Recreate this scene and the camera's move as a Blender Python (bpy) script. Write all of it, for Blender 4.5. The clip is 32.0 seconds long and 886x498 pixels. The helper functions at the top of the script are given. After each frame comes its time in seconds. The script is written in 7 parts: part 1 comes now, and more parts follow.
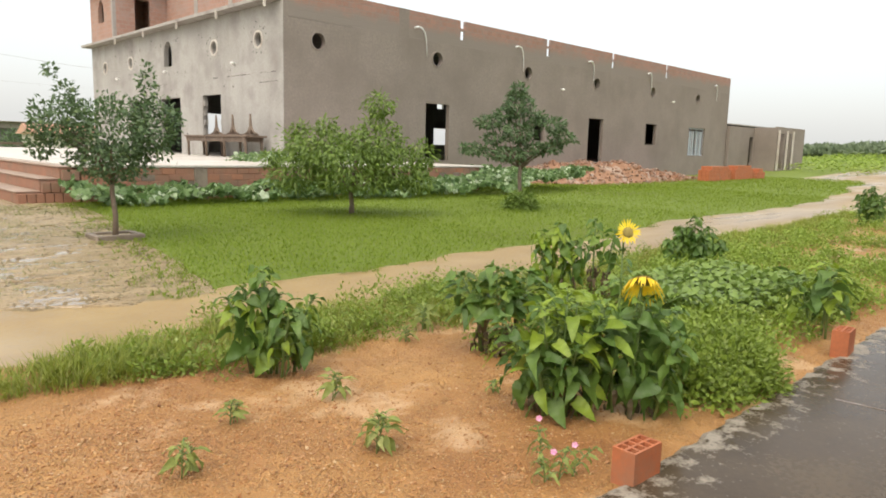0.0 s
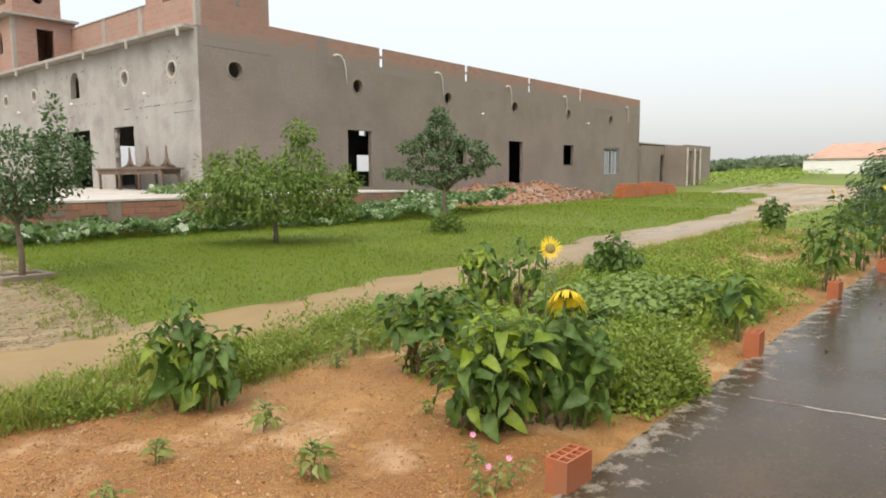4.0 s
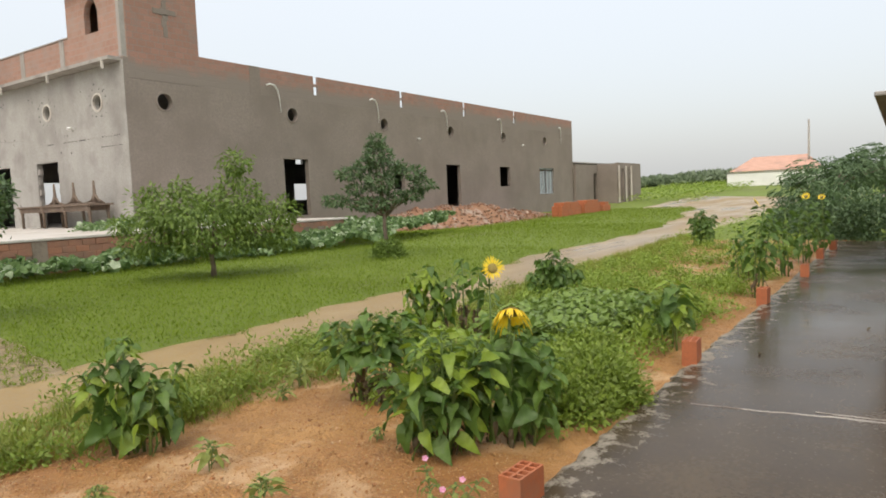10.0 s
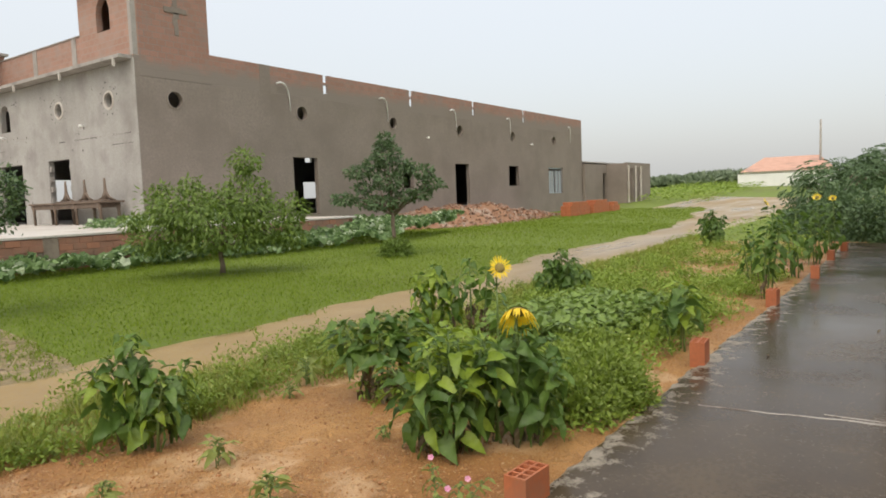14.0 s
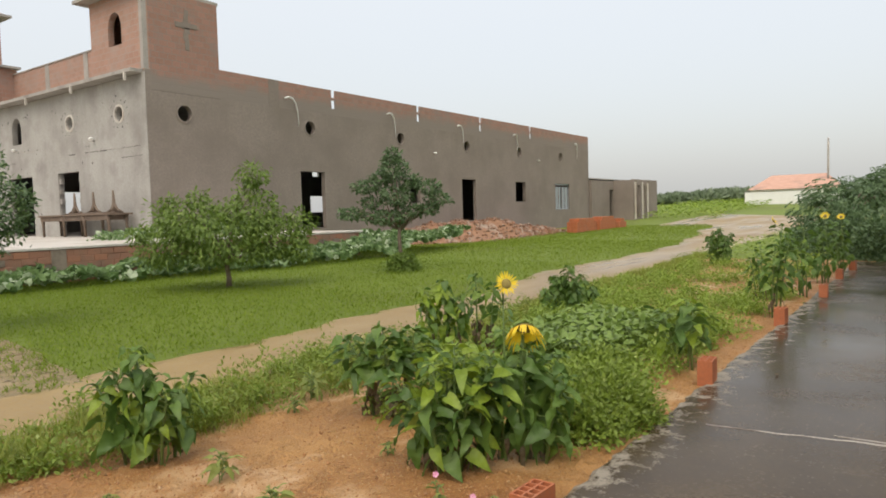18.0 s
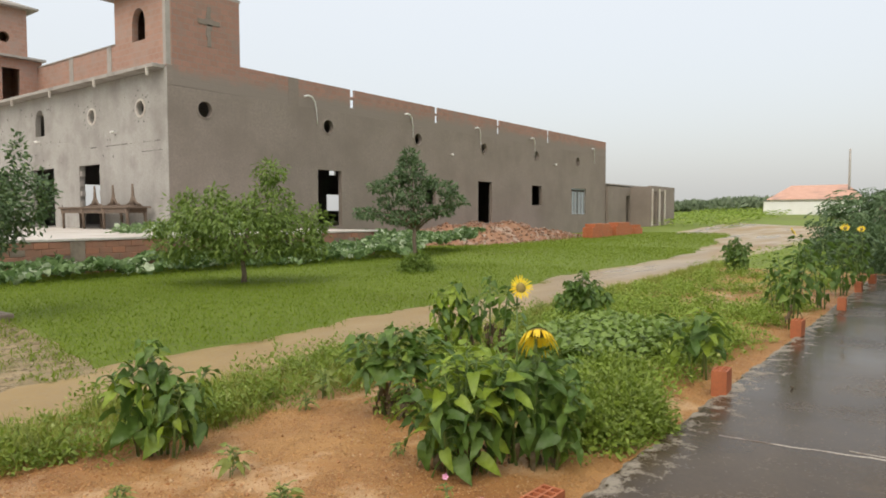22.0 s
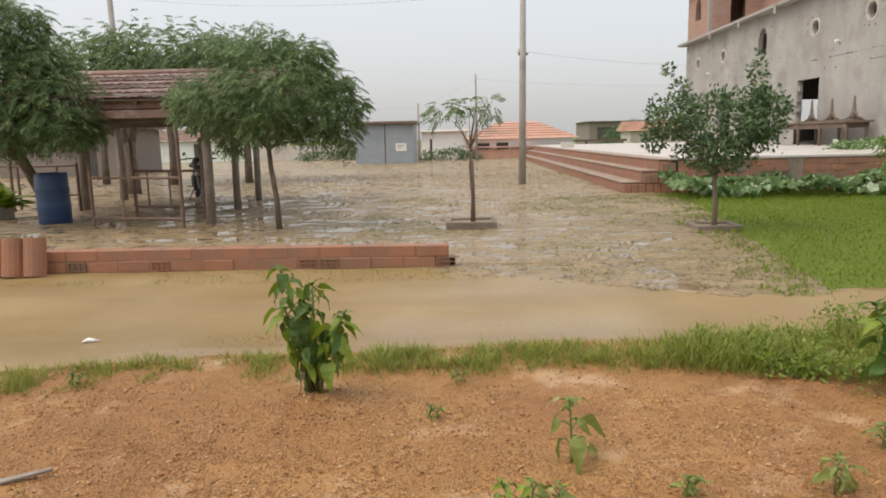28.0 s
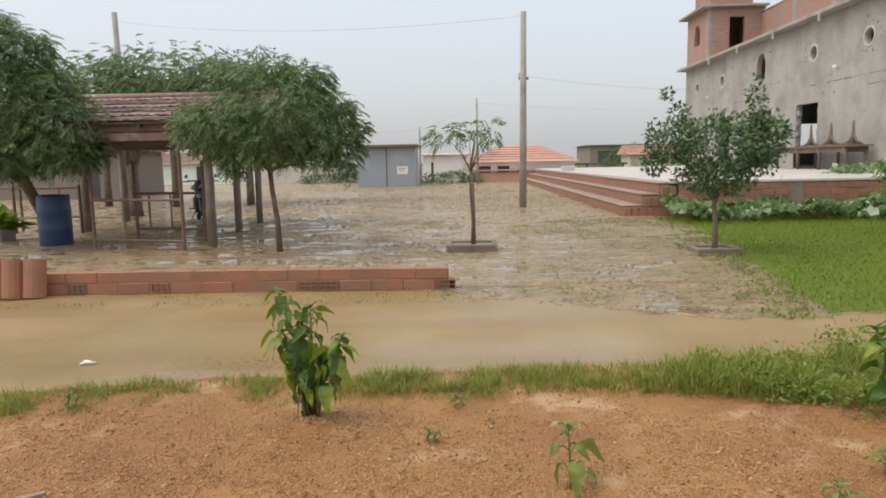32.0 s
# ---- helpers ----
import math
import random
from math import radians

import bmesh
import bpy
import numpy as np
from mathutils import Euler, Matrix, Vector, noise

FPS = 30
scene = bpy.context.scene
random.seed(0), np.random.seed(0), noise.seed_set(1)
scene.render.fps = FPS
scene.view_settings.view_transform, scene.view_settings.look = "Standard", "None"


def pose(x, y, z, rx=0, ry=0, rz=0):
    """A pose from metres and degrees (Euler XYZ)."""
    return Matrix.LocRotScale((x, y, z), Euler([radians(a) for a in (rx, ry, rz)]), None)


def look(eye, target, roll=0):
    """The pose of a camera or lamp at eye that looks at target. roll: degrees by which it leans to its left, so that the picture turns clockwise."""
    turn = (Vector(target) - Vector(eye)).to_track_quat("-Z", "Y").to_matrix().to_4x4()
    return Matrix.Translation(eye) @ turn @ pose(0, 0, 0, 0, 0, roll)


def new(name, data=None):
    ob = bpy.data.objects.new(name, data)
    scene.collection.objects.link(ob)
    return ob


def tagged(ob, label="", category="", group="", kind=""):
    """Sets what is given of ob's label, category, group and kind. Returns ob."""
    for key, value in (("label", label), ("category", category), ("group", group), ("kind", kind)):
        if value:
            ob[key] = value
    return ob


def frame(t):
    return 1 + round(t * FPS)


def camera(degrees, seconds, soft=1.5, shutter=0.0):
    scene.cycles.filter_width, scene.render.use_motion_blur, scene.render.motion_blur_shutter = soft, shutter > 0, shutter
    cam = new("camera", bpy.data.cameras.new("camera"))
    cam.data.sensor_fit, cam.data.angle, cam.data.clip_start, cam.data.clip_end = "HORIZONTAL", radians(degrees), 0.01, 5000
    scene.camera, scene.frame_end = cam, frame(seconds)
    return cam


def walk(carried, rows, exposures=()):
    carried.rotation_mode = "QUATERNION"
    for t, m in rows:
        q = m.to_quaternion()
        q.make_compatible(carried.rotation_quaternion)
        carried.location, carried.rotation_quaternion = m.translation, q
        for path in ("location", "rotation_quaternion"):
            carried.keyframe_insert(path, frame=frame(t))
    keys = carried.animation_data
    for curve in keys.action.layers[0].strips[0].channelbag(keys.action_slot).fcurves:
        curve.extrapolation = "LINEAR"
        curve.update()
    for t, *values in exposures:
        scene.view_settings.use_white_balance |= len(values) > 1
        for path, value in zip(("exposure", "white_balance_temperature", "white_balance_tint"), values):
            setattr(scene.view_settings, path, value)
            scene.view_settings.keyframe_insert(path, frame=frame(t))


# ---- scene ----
cam = camera(66.4, 32.0, 1.8, 0.3)
PATH = [
    (0, (0.271, 0.16, 1.206), (1.658, 1.572, 0.913), 1.5),
    (0.5, (0.272, 0.162, 1.196), (1.666, 1.562, 0.884), 1.8),
    (1, (0.271, 0.16, 1.198), (1.789, 1.432, 0.925), 2.3),
    (1.5, (0.278, 0.168, 1.201), (1.813, 1.424, 0.939), 1.0),
    (2, (0.254, 0.147, 1.195), (1.79, 1.402, 0.936), 0.1),
    (2.5, (0.279, 0.149, 1.195), (1.821, 1.402, 0.965), 0.3),
    (4.5, (0.247, 0.135, 1.194), (1.777, 1.405, 0.979), -0.6),
    (5, (0.246, 0.137, 1.194), (1.764, 1.422, 0.987), -0.9),
    (5.5, (0.243, 0.138, 1.194), (1.757, 1.428, 0.986), -1.1),
    (6, (0.24, 0.135, 1.194), (1.754, 1.426, 0.994), -1.1),
    (6.5, (0.252, 0.141, 1.191), (1.766, 1.432, 0.988), -1.0),
    (7, (0.246, 0.139, 1.192), (1.763, 1.426, 0.988), -1.1),
    (7.5, (0.25, 0.139, 1.192), (1.763, 1.432, 0.998), -1.2),
    (8, (0.252, 0.142, 1.192), (1.786, 1.413, 1.016), -1.0),
    (8.5, (0.247, 0.133, 1.194), (1.788, 1.396, 1.014), -1.2),
    (9, (0.253, 0.142, 1.19), (1.807, 1.39, 1.02), -1.2),
    (9.5, (0.257, 0.143, 1.188), (1.869, 1.319, 1.054), -1.9),
    (10, (0.238, 0.132, 1.191), (1.883, 1.259, 1.041), -2.4),
    (10.5, (0.243, 0.129, 1.191), (1.893, 1.248, 1.029), -2.6),
    (11, (0.237, 0.13, 1.189), (1.863, 1.282, 1.015), -2.6),
    (11.5, (0.243, 0.132, 1.189), (1.872, 1.28, 1.018), -2.4),
    (12, (0.241, 0.131, 1.19), (1.867, 1.284, 1.031), -2.5),
    (12.5, (0.242, 0.124, 1.193), (1.869, 1.276, 1.035), -2.3),
    (13, (0.241, 0.126, 1.194), (1.871, 1.273, 1.029), -2.1),
    (13.5, (0.248, 0.128, 1.192), (1.882, 1.272, 1.039), -2.0),
    (14, (0.241, 0.126, 1.192), (1.872, 1.274, 1.04), -2.1),
    (14.5, (0.241, 0.128, 1.193), (1.869, 1.282, 1.046), -2.1),
    (16.5, (0.243, 0.133, 1.193), (1.866, 1.295, 1.072), -1.6),
    (17, (0.244, 0.134, 1.193), (1.864, 1.303, 1.08), -1.6),
    (17.5, (0.25, 0.134, 1.19), (1.868, 1.304, 1.078), -1.6),
    (18, (0.243, 0.132, 1.193), (1.867, 1.295, 1.086), -1.6),
    (18.5, (0.239, 0.132, 1.196), (1.865, 1.291, 1.089), -1.5),
    (19, (0.235, 0.129, 1.195), (1.85, 1.304, 1.093), -1.2),
    (19.5, (0.235, 0.13, 1.197), (1.84, 1.319, 1.094), -1.1),
    (20, (0.243, 0.132, 1.195), (1.848, 1.321, 1.101), -0.8),
    (20.5, (0.238, 0.131, 1.196), (1.843, 1.32, 1.091), -0.4),
    (21, (0.24, 0.129, 1.2), (1.841, 1.323, 1.1), -0.3),
    (21.5, (0.238, 0.13, 1.195), (1.84, 1.324, 1.092), -0.2),
    (22, (0.24, 0.137, 1.196), (1.839, 1.334, 1.094), -0.1),
    (22.5, (0.241, 0.131, 1.196), (1.841, 1.327, 1.092), -0.0),
    (23, (0.247, 0.134, 1.196), (1.845, 1.333, 1.096), -0.0),
    (23.5, (0.235, 0.129, 1.2), (1.815, 1.349, 1.088), 0.3),
    (24, (0.196, 0.091, 1.207), (1.677, 1.429, 1.093), 0.5),
    (24.5, (0.175, 0.09, 1.212), (1.357, 1.697, 1.062), 1.0),
    (25, (0.085, 0.183, 1.229), (1.052, 1.927, 1.078), -0.3),
    (25.5, (0.032, 0.243, 1.25), (0.594, 2.148, 1.019), -3.1),
    (26, (0.003, 0.252, 1.225), (0.238, 2.205, 0.866), -0.0),
    (26.5, (-0.024, 0.269, 1.213), (0.023, 2.225, 0.8), 2.0),
    (28.5, (0.009, 0.326, 1.192), (-0.06, 2.301, 0.888), -1.6),
    (29, (0.01, 0.324, 1.189), (-0.066, 2.296, 0.868), -1.6),
    (29.5, (0.01, 0.326, 1.19), (-0.061, 2.298, 0.863), -1.6),
    (30, (0.011, 0.317, 1.192), (-0.063, 2.288, 0.859), -1.5),
    (30.5, (0.011, 0.324, 1.193), (-0.065, 2.295, 0.863), -1.6),
    (31, (0.011, 0.322, 1.19), (-0.053, 2.294, 0.863), -1.5),
    (31.5, (0.01, 0.324, 1.195), (-0.05, 2.304, 0.925), -1.1),
    (32, (0.014, 0.321, 1.196), (-0.046, 2.304, 0.941), -1.1),
]
walk(cam, [(t, look(eye, target, roll)) for t, eye, target, roll in PATH], [(0.0, 0.4, 6800, 8), (2.0, 0.3, 6800, 8), (6.0, 0.2, 6700, 8), (10.0, 0.08, 6700, 8), (19.0, -0.02, 6800, 8), (23.5, 0.02, 6750, 8), (25.0, 0.12, 6700, 9), (26.5, 0.02, 6750, 10), (32.0, -0.1, 6500, 9)])

# ---- world and light: overcast rain light ----
world = bpy.data.worlds.new("overcast_sky")
scene.world = world
world.use_nodes = True
wn, wl = world.node_tree.nodes, world.node_tree.links
wn.clear()
sky = wn.new("ShaderNodeTexSky")
sky.sky_type, sky.sun_disc = "NISHITA", False
sky.sun_elevation, sky.sun_rotation = radians(55), radians(250)
sky.dust_density = 6.0
sky_bg = wn.new("ShaderNodeBackground")
sky_bg.inputs[1].default_value = 0.09
cloud_bg = wn.new("ShaderNodeBackground")
cloud_bg.inputs[1].default_value = 1.0
# an even cloud deck is dimmer towards the horizon than overhead
sky_at = wn.new("ShaderNodeTexCoord")
sky_z = wn.new("ShaderNodeSeparateXYZ")
deck = wn.new("ShaderNodeValToRGB")
deck.color_ramp.elements[0].position, deck.color_ramp.elements[1].position = 0.0, 0.9
deck.color_ramp.elements[0].color, deck.color_ramp.elements[1].color = (0.535, 0.545, 0.56, 1), (0.94, 0.95, 0.965, 1)
mid_deck = deck.color_ramp.elements.new(0.3)
mid_deck.color = (0.68, 0.69, 0.705, 1)
wl.new(sky_at.outputs["Generated"], sky_z.inputs[0])
wl.new(sky_z.outputs[2], deck.inputs[0])
wl.new(deck.outputs[0], cloud_bg.inputs[0])
sky_add = wn.new("ShaderNodeAddShader")
w_out = wn.new("ShaderNodeOutputWorld")
wl.new(sky.outputs[0], sky_bg.inputs[0])
wl.new(sky_bg.outputs[0], sky_add.inputs[0])
wl.new(cloud_bg.outputs[0], sky_add.inputs[1])
wl.new(sky_add.outputs[0], w_out.inputs[0])

sun_data = bpy.data.lights.new("sun", "SUN")
sun_data.energy, sun_data.angle, sun_data.color = 0.9, radians(50), (1.0, 0.96, 0.9)
sun = new("sun", sun_data)
sun.matrix_world = look((-18, -8, 30), (0, 0, 0))


# ---- materials ----
def nodes_of(name):
    m = bpy.data.materials.new(name)
    m.use_nodes = True
    nt = m.node_tree
    return m, nt, nt.nodes["Principled BSDF"]


def noise_node(nt, vec, scale, detail=6.0, rough=0.6):
    n = nt.nodes.new("ShaderNodeTexNoise")
    n.inputs["Scale"].default_value, n.inputs["Detail"].default_value, n.inputs["Roughness"].default_value = scale, detail, rough
    nt.links.new(vec, n.inputs["Vector"])
    return n


def ramp_node(nt, fac, lo, hi, c0=(0, 0, 0), c1=(1, 1, 1)):
    r = nt.nodes.new("ShaderNodeValToRGB")
    r.color_ramp.elements[0].position, r.color_ramp.elements[1].position = lo, hi
    r.color_ramp.elements[0].color, r.color_ramp.elements[1].color = (*c0, 1), (*c1, 1)
    nt.links.new(fac, r.inputs[0])
    return r


def mix_node(nt, fac, a, b, blend="MIX"):
    m = nt.nodes.new("ShaderNodeMix")
    m.data_type, m.blend_type = "RGBA", blend
    for sock, val in ((m.inputs[0], fac), (m.inputs[6], a), (m.inputs[7], b)):
        if isinstance(val, bpy.types.NodeSocket):
            nt.links.new(val, sock)
        elif isinstance(val, (int, float)):
            sock.default_value = val
        else:
            sock.default_value = (*val, 1)
    return m.outputs[2]


def place_vec(nt):
    return nt.nodes.new("ShaderNodeNewGeometry").outputs["Position"]


def surface(name, c1, c2, scale=4.0, fine=60.0, stain=None, stain_scale=0.5, stain_at=(0.5, 0.65), rough=(0.7, 0.95), wet=None, bump=0.3, bump_d=0.01, speck=None, metal=0.0, streak=0.0, stretch=None):
    """Two-tone grained surface; stain: a third colour in large patches; wet: (scale, lo, hi, gloss) film of water in patches; speck: (colour, scale, size)."""
    m, nt, b = nodes_of(name)
    v = place_vec(nt)
    n1, n2 = noise_node(nt, v, scale), noise_node(nt, v, fine, 4.0)
    col = mix_node(nt, ramp_node(nt, n1.outputs[0], 0.3, 0.7).outputs[0], c1, c2)
    col = mix_node(nt, 0.35, col, ramp_node(nt, n2.outputs[0], 0.2, 0.8, (0.25, 0.25, 0.25), (0.85, 0.85, 0.85)).outputs[0], "OVERLAY")
    if stain:
        sv = v
        if stretch:
            sm = nt.nodes.new("ShaderNodeMapping")
            sm.inputs["Scale"].default_value = stretch
            nt.links.new(v, sm.inputs["Vector"])
            sv = sm.outputs[0]
        n3 = noise_node(nt, sv, stain_scale, 5.0)
        col = mix_node(nt, ramp_node(nt, n3.outputs[0], *stain_at).outputs[0], col, stain)
    if streak:
        mp = nt.nodes.new("ShaderNodeMapping")
        mp.inputs["Scale"].default_value = (0.9, 0.9, 0.16)
        nt.links.new(v, mp.inputs["Vector"])
        n5 = noise_node(nt, mp.outputs[0], 1.4, 6.0, 0.7)
        col = mix_node(nt, ramp_node(nt, n5.outputs[0], 0.42, 0.7, (0, 0, 0), (streak,) * 3).outputs[0], col, mix_node(nt, 1.0, col, (0.62, 0.6, 0.58), "MULTIPLY"))
    if speck:
        vo = nt.nodes.new("ShaderNodeTexVoronoi")
        vo.inputs["Scale"].default_value = speck[1]
        nt.links.new(v, vo.inputs["Vector"])
        col = mix_node(nt, ramp_node(nt, vo.outputs[0], speck[2], speck[2] + 0.1, (0.7, 0.7, 0.7), (0, 0, 0)).outputs[0], col, speck[0])
    rr = ramp_node(nt, n2.outputs[0], 0.3, 0.7, (rough[0],) * 3, (rough[1],) * 3).outputs[0]
    if wet:
        n4 = noise_node(nt, sv if stretch else v, wet[0], 3.0)
        w = ramp_node(nt, n4.outputs[0], wet[1], wet[2]).outputs[0]
        rr = mix_node(nt, w, rr, (wet[3],) * 3)
        col = mix_node(nt, w, col, mix_node(nt, 1.0, col, (0.86, 0.85, 0.84), "MULTIPLY"))
    nt.links.new(col, b.inputs["Base Color"])
    nt.links.new(rr, b.inputs["Roughness"])
    b.inputs["Metallic"].default_value = metal
    bp = nt.nodes.new("ShaderNodeBump")
    bp.inputs["Strength"].default_value, bp.inputs["Distance"].default_value = bump, bump_d
    h = mix_node(nt, 0.5, n1.outputs[0], n2.outputs[0])
    if wet:
        h = mix_node(nt, w, h, (0.5, 0.5, 0.5))
    nt.links.new(h, bp.inputs["Height"])
    nt.links.new(bp.outputs[0], b.inputs["Normal"])
    return m


def leafy(name, c1, c2, c3=None, gloss=0.45, through_light=0.25, c3_from=0.93):
    """Leaf green that varies from leaf to leaf, lets some light through and shines a little with rain."""
    m, nt, b = nodes_of(name)
    g = nt.nodes.new("ShaderNodeNewGeometry")
    oi = nt.nodes.new("ShaderNodeObjectInfo")
    add = nt.nodes.new("ShaderNodeMath")
    add.operation = "ADD"
    nt.links.new(g.outputs["Random Per Island"], add.inputs[0])
    nt.links.new(oi.outputs["Random"], add.inputs[1])
    fr = nt.nodes.new("ShaderNodeMath")
    fr.operation = "FRACT"
    nt.links.new(add.outputs[0], fr.inputs[0])
    r = ramp_node(nt, fr.outputs[0], 0.0, 1.0, c1, c2)
    if c3:
        e = r.color_ramp.elements.new(c3_from)
        e.color = (*c2, 1)
        r.color_ramp.elements[2].color = (*c3, 1)
    n = noise_node(nt, g.outputs["Position"], 25.0, 3.0)
    col = mix_node(nt, 0.4, r.outputs[0], ramp_node(nt, n.outputs[0], 0.25, 0.75, (0.3, 0.3, 0.3), (0.75, 0.75, 0.75)).outputs[0], "OVERLAY")
    nt.links.new(col, b.inputs["Base Color"])
    b.inputs["Roughness"].default_value = gloss
    tr = nt.nodes.new("ShaderNodeBsdfTranslucent")
    nt.links.new(col, tr.inputs[0])
    mx = nt.nodes.new("ShaderNodeMixShader")
    mx.inputs[0].default_value = through_light
    nt.links.new(b.outputs[0], mx.inputs[1])
    nt.links.new(tr.outputs[0], mx.inputs[2])
    nt.links.new(mx.outputs[0], nt.nodes["Material Output"].inputs[0])
    return m


def hollow_brick(name, c1, c2, mortar, w=0.3, hgt=0.2, smear=None, render_coat=None):
    """Coursed hollow-clay brickwork for walls too far off to tell each brick; smear: plaster colour smeared over parts of it."""
    m, nt, b = nodes_of(name)
    v = place_vec(nt)
    sep = nt.nodes.new("ShaderNodeSeparateXYZ")
    nt.links.new(v, sep.inputs[0])
    comb = nt.nodes.new("ShaderNodeCombineXYZ")
    add = nt.nodes.new("ShaderNodeMath")
    add.operation = "ADD"
    nt.links.new(sep.outputs[0], add.inputs[0])
    nt.links.new(sep.outputs[1], add.inputs[1])
    nt.links.new(add.outputs[0], comb.inputs[0])
    nt.links.new(sep.outputs[2], comb.inputs[1])
    br = nt.nodes.new("ShaderNodeTexBrick")
    br.inputs["Color1"].default_value, br.inputs["Color2"].default_value, br.inputs["Mortar"].default_value = (*c1, 1), (*c2, 1), (*mortar, 1)
    br.inputs["Scale"].default_value = 1.0
    br.inputs["Brick Width"].default_value, br.inputs["Row Height"].default_value = w, hgt
    br.inputs["Mortar Size"].default_value = 0.012
    nt.links.new(comb.outputs[0], br.inputs["Vector"])
    n1, n2 = noise_node(nt, v, 1.3), noise_node(nt, v, 30.0)
    col = mix_node(nt, 0.5, br.outputs[0], ramp_node(nt, n2.outputs[0], 0.25, 0.75, (0.3, 0.3, 0.3), (0.75, 0.75, 0.75)).outputs[0], "OVERLAY")
    if smear:
        col = mix_node(nt, ramp_node(nt, n1.outputs[0], 0.5, 0.66, (0, 0, 0), (0.7, 0.7, 0.7)).outputs[0], col, smear)
    if render_coat:
        low = nt.nodes.new("ShaderNodeMapRange")
        low.inputs["From Min"].default_value, low.inputs["From Max"].default_value = render_coat[0], render_coat[1]
        low.inputs["To Min"].default_value, low.inputs["To Max"].default_value = 0.85, 0.0
        nt.links.new(sep.outputs[2], low.inputs["Value"])
        n3 = noise_node(nt, v, 0.9, 8.0, 0.7)
        both = nt.nodes.new("ShaderNodeMath")
        both.operation = "ADD"
        nt.links.new(low.outputs[0], both.inputs[0])
        nt.links.new(n3.outputs[0], both.inputs[1])
        col = mix_node(nt, ramp_node(nt, both.outputs[0], 0.62, 1.0).outputs[0], col, render_coat[2])
    nt.links.new(col, b.inputs["Base Color"])
    b.inputs["Roughness"].default_value = 0.85
    bp = nt.nodes.new("ShaderNodeBump")
    bp.inputs["Strength"].default_value, bp.inputs["Distance"].default_value = 0.6, 0.015
    inv = nt.nodes.new("ShaderNodeMath")
    inv.operation = "SUBTRACT"
    inv.inputs[0].default_value = 1.0
    nt.links.new(br.outputs[1], inv.inputs[1])
    nt.links.new(inv.outputs[0], bp.inputs["Height"])
    nt.links.new(bp.outputs[0], b.inputs["Normal"])
    return m


def gravel_earth(name, silt, silt2, stones, wet_tone):
    """Orange silt with gravel lying in drifts; each stone has its own tone; thin wet films in the hollows."""
    m, nt, b = nodes_of(name)
    v = place_vec(nt)
    big_n, mid_n, fine_n = noise_node(nt, v, 0.9, 5.0), noise_node(nt, v, 5.0, 6.0, 0.65), noise_node(nt, v, 120.0, 4.0)
    col = mix_node(nt, ramp_node(nt, big_n.outputs[0], 0.35, 0.65).outputs[0], silt, silt2)
    col = mix_node(nt, 0.55, col, ramp_node(nt, mid_n.outputs[0], 0.25, 0.75, (0.28, 0.28, 0.28), (0.72, 0.72, 0.72)).outputs[0], "OVERLAY")
    drift = ramp_node(nt, mid_n.outputs[0], 0.36, 0.56).outputs[0]
    heights = []
    for scale in (82.0, 170.0):
        vo = nt.nodes.new("ShaderNodeTexVoronoi")
        vo.inputs["Scale"].default_value = scale
        nt.links.new(v, vo.inputs["Vector"])
        sep = nt.nodes.new("ShaderNodeSeparateColor")
        nt.links.new(vo.outputs["Color"], sep.inputs[0])
        r = ramp_node(nt, sep.outputs[0], 0.0, 1.0, stones[0], stones[3])
        for at, c in ((0.4, stones[1]), (0.8, stones[2])):
            e = r.color_ramp.elements.new(at)
            e.color = (*c, 1)
        shape = ramp_node(nt, vo.outputs["Distance"], 0.25, 0.6, (1, 1, 1), (0, 0, 0)).outputs[0]
        few = ramp_node(nt, sep.outputs[1], 0.35, 0.45).outputs[0]
        mask = mix_node(nt, 1.0, mix_node(nt, 1.0, shape, drift, "MULTIPLY"), few, "MULTIPLY")
        col = mix_node(nt, mask, col, r.outputs[0])
        heights.append(mask)
    col = mix_node(nt, 0.3, col, ramp_node(nt, fine_n.outputs[0], 0.25, 0.75, (0.2, 0.2, 0.2), (0.8, 0.8, 0.8)).outputs[0], "OVERLAY")
    film_n = noise_node(nt, v, 1.6, 4.0)
    film = ramp_node(nt, film_n.outputs[0], 0.55, 0.64, (0, 0, 0), (0.65, 0.65, 0.65)).outputs[0]
    col = mix_node(nt, film, col, wet_tone)
    nt.links.new(col, b.inputs["Base Color"])
    rr = mix_node(nt, film, ramp_node(nt, fine_n.outputs[0], 0.3, 0.7, (0.5, 0.5, 0.5), (0.85, 0.85, 0.85)).outputs[0], (0.28, 0.28, 0.28))
    nt.links.new(rr, b.inputs["Roughness"])
    h = mix_node(nt, 1.0, mix_node(nt, 1.0, heights[0], heights[1], "ADD"), mid_n.outputs[0], "ADD")
    h = mix_node(nt, 0.25, h, fine_n.outputs[0])
    h = mix_node(nt, film, h, (0.4, 0.4, 0.4))
    bp = nt.nodes.new("ShaderNodeBump")
    bp.inputs["Strength"].default_value, bp.inputs["Distance"].default_value = 1.0, 0.012
    nt.links.new(h, bp.inputs["Height"])
    nt.links.new(bp.outputs[0], b.inputs["Normal"])
    return m


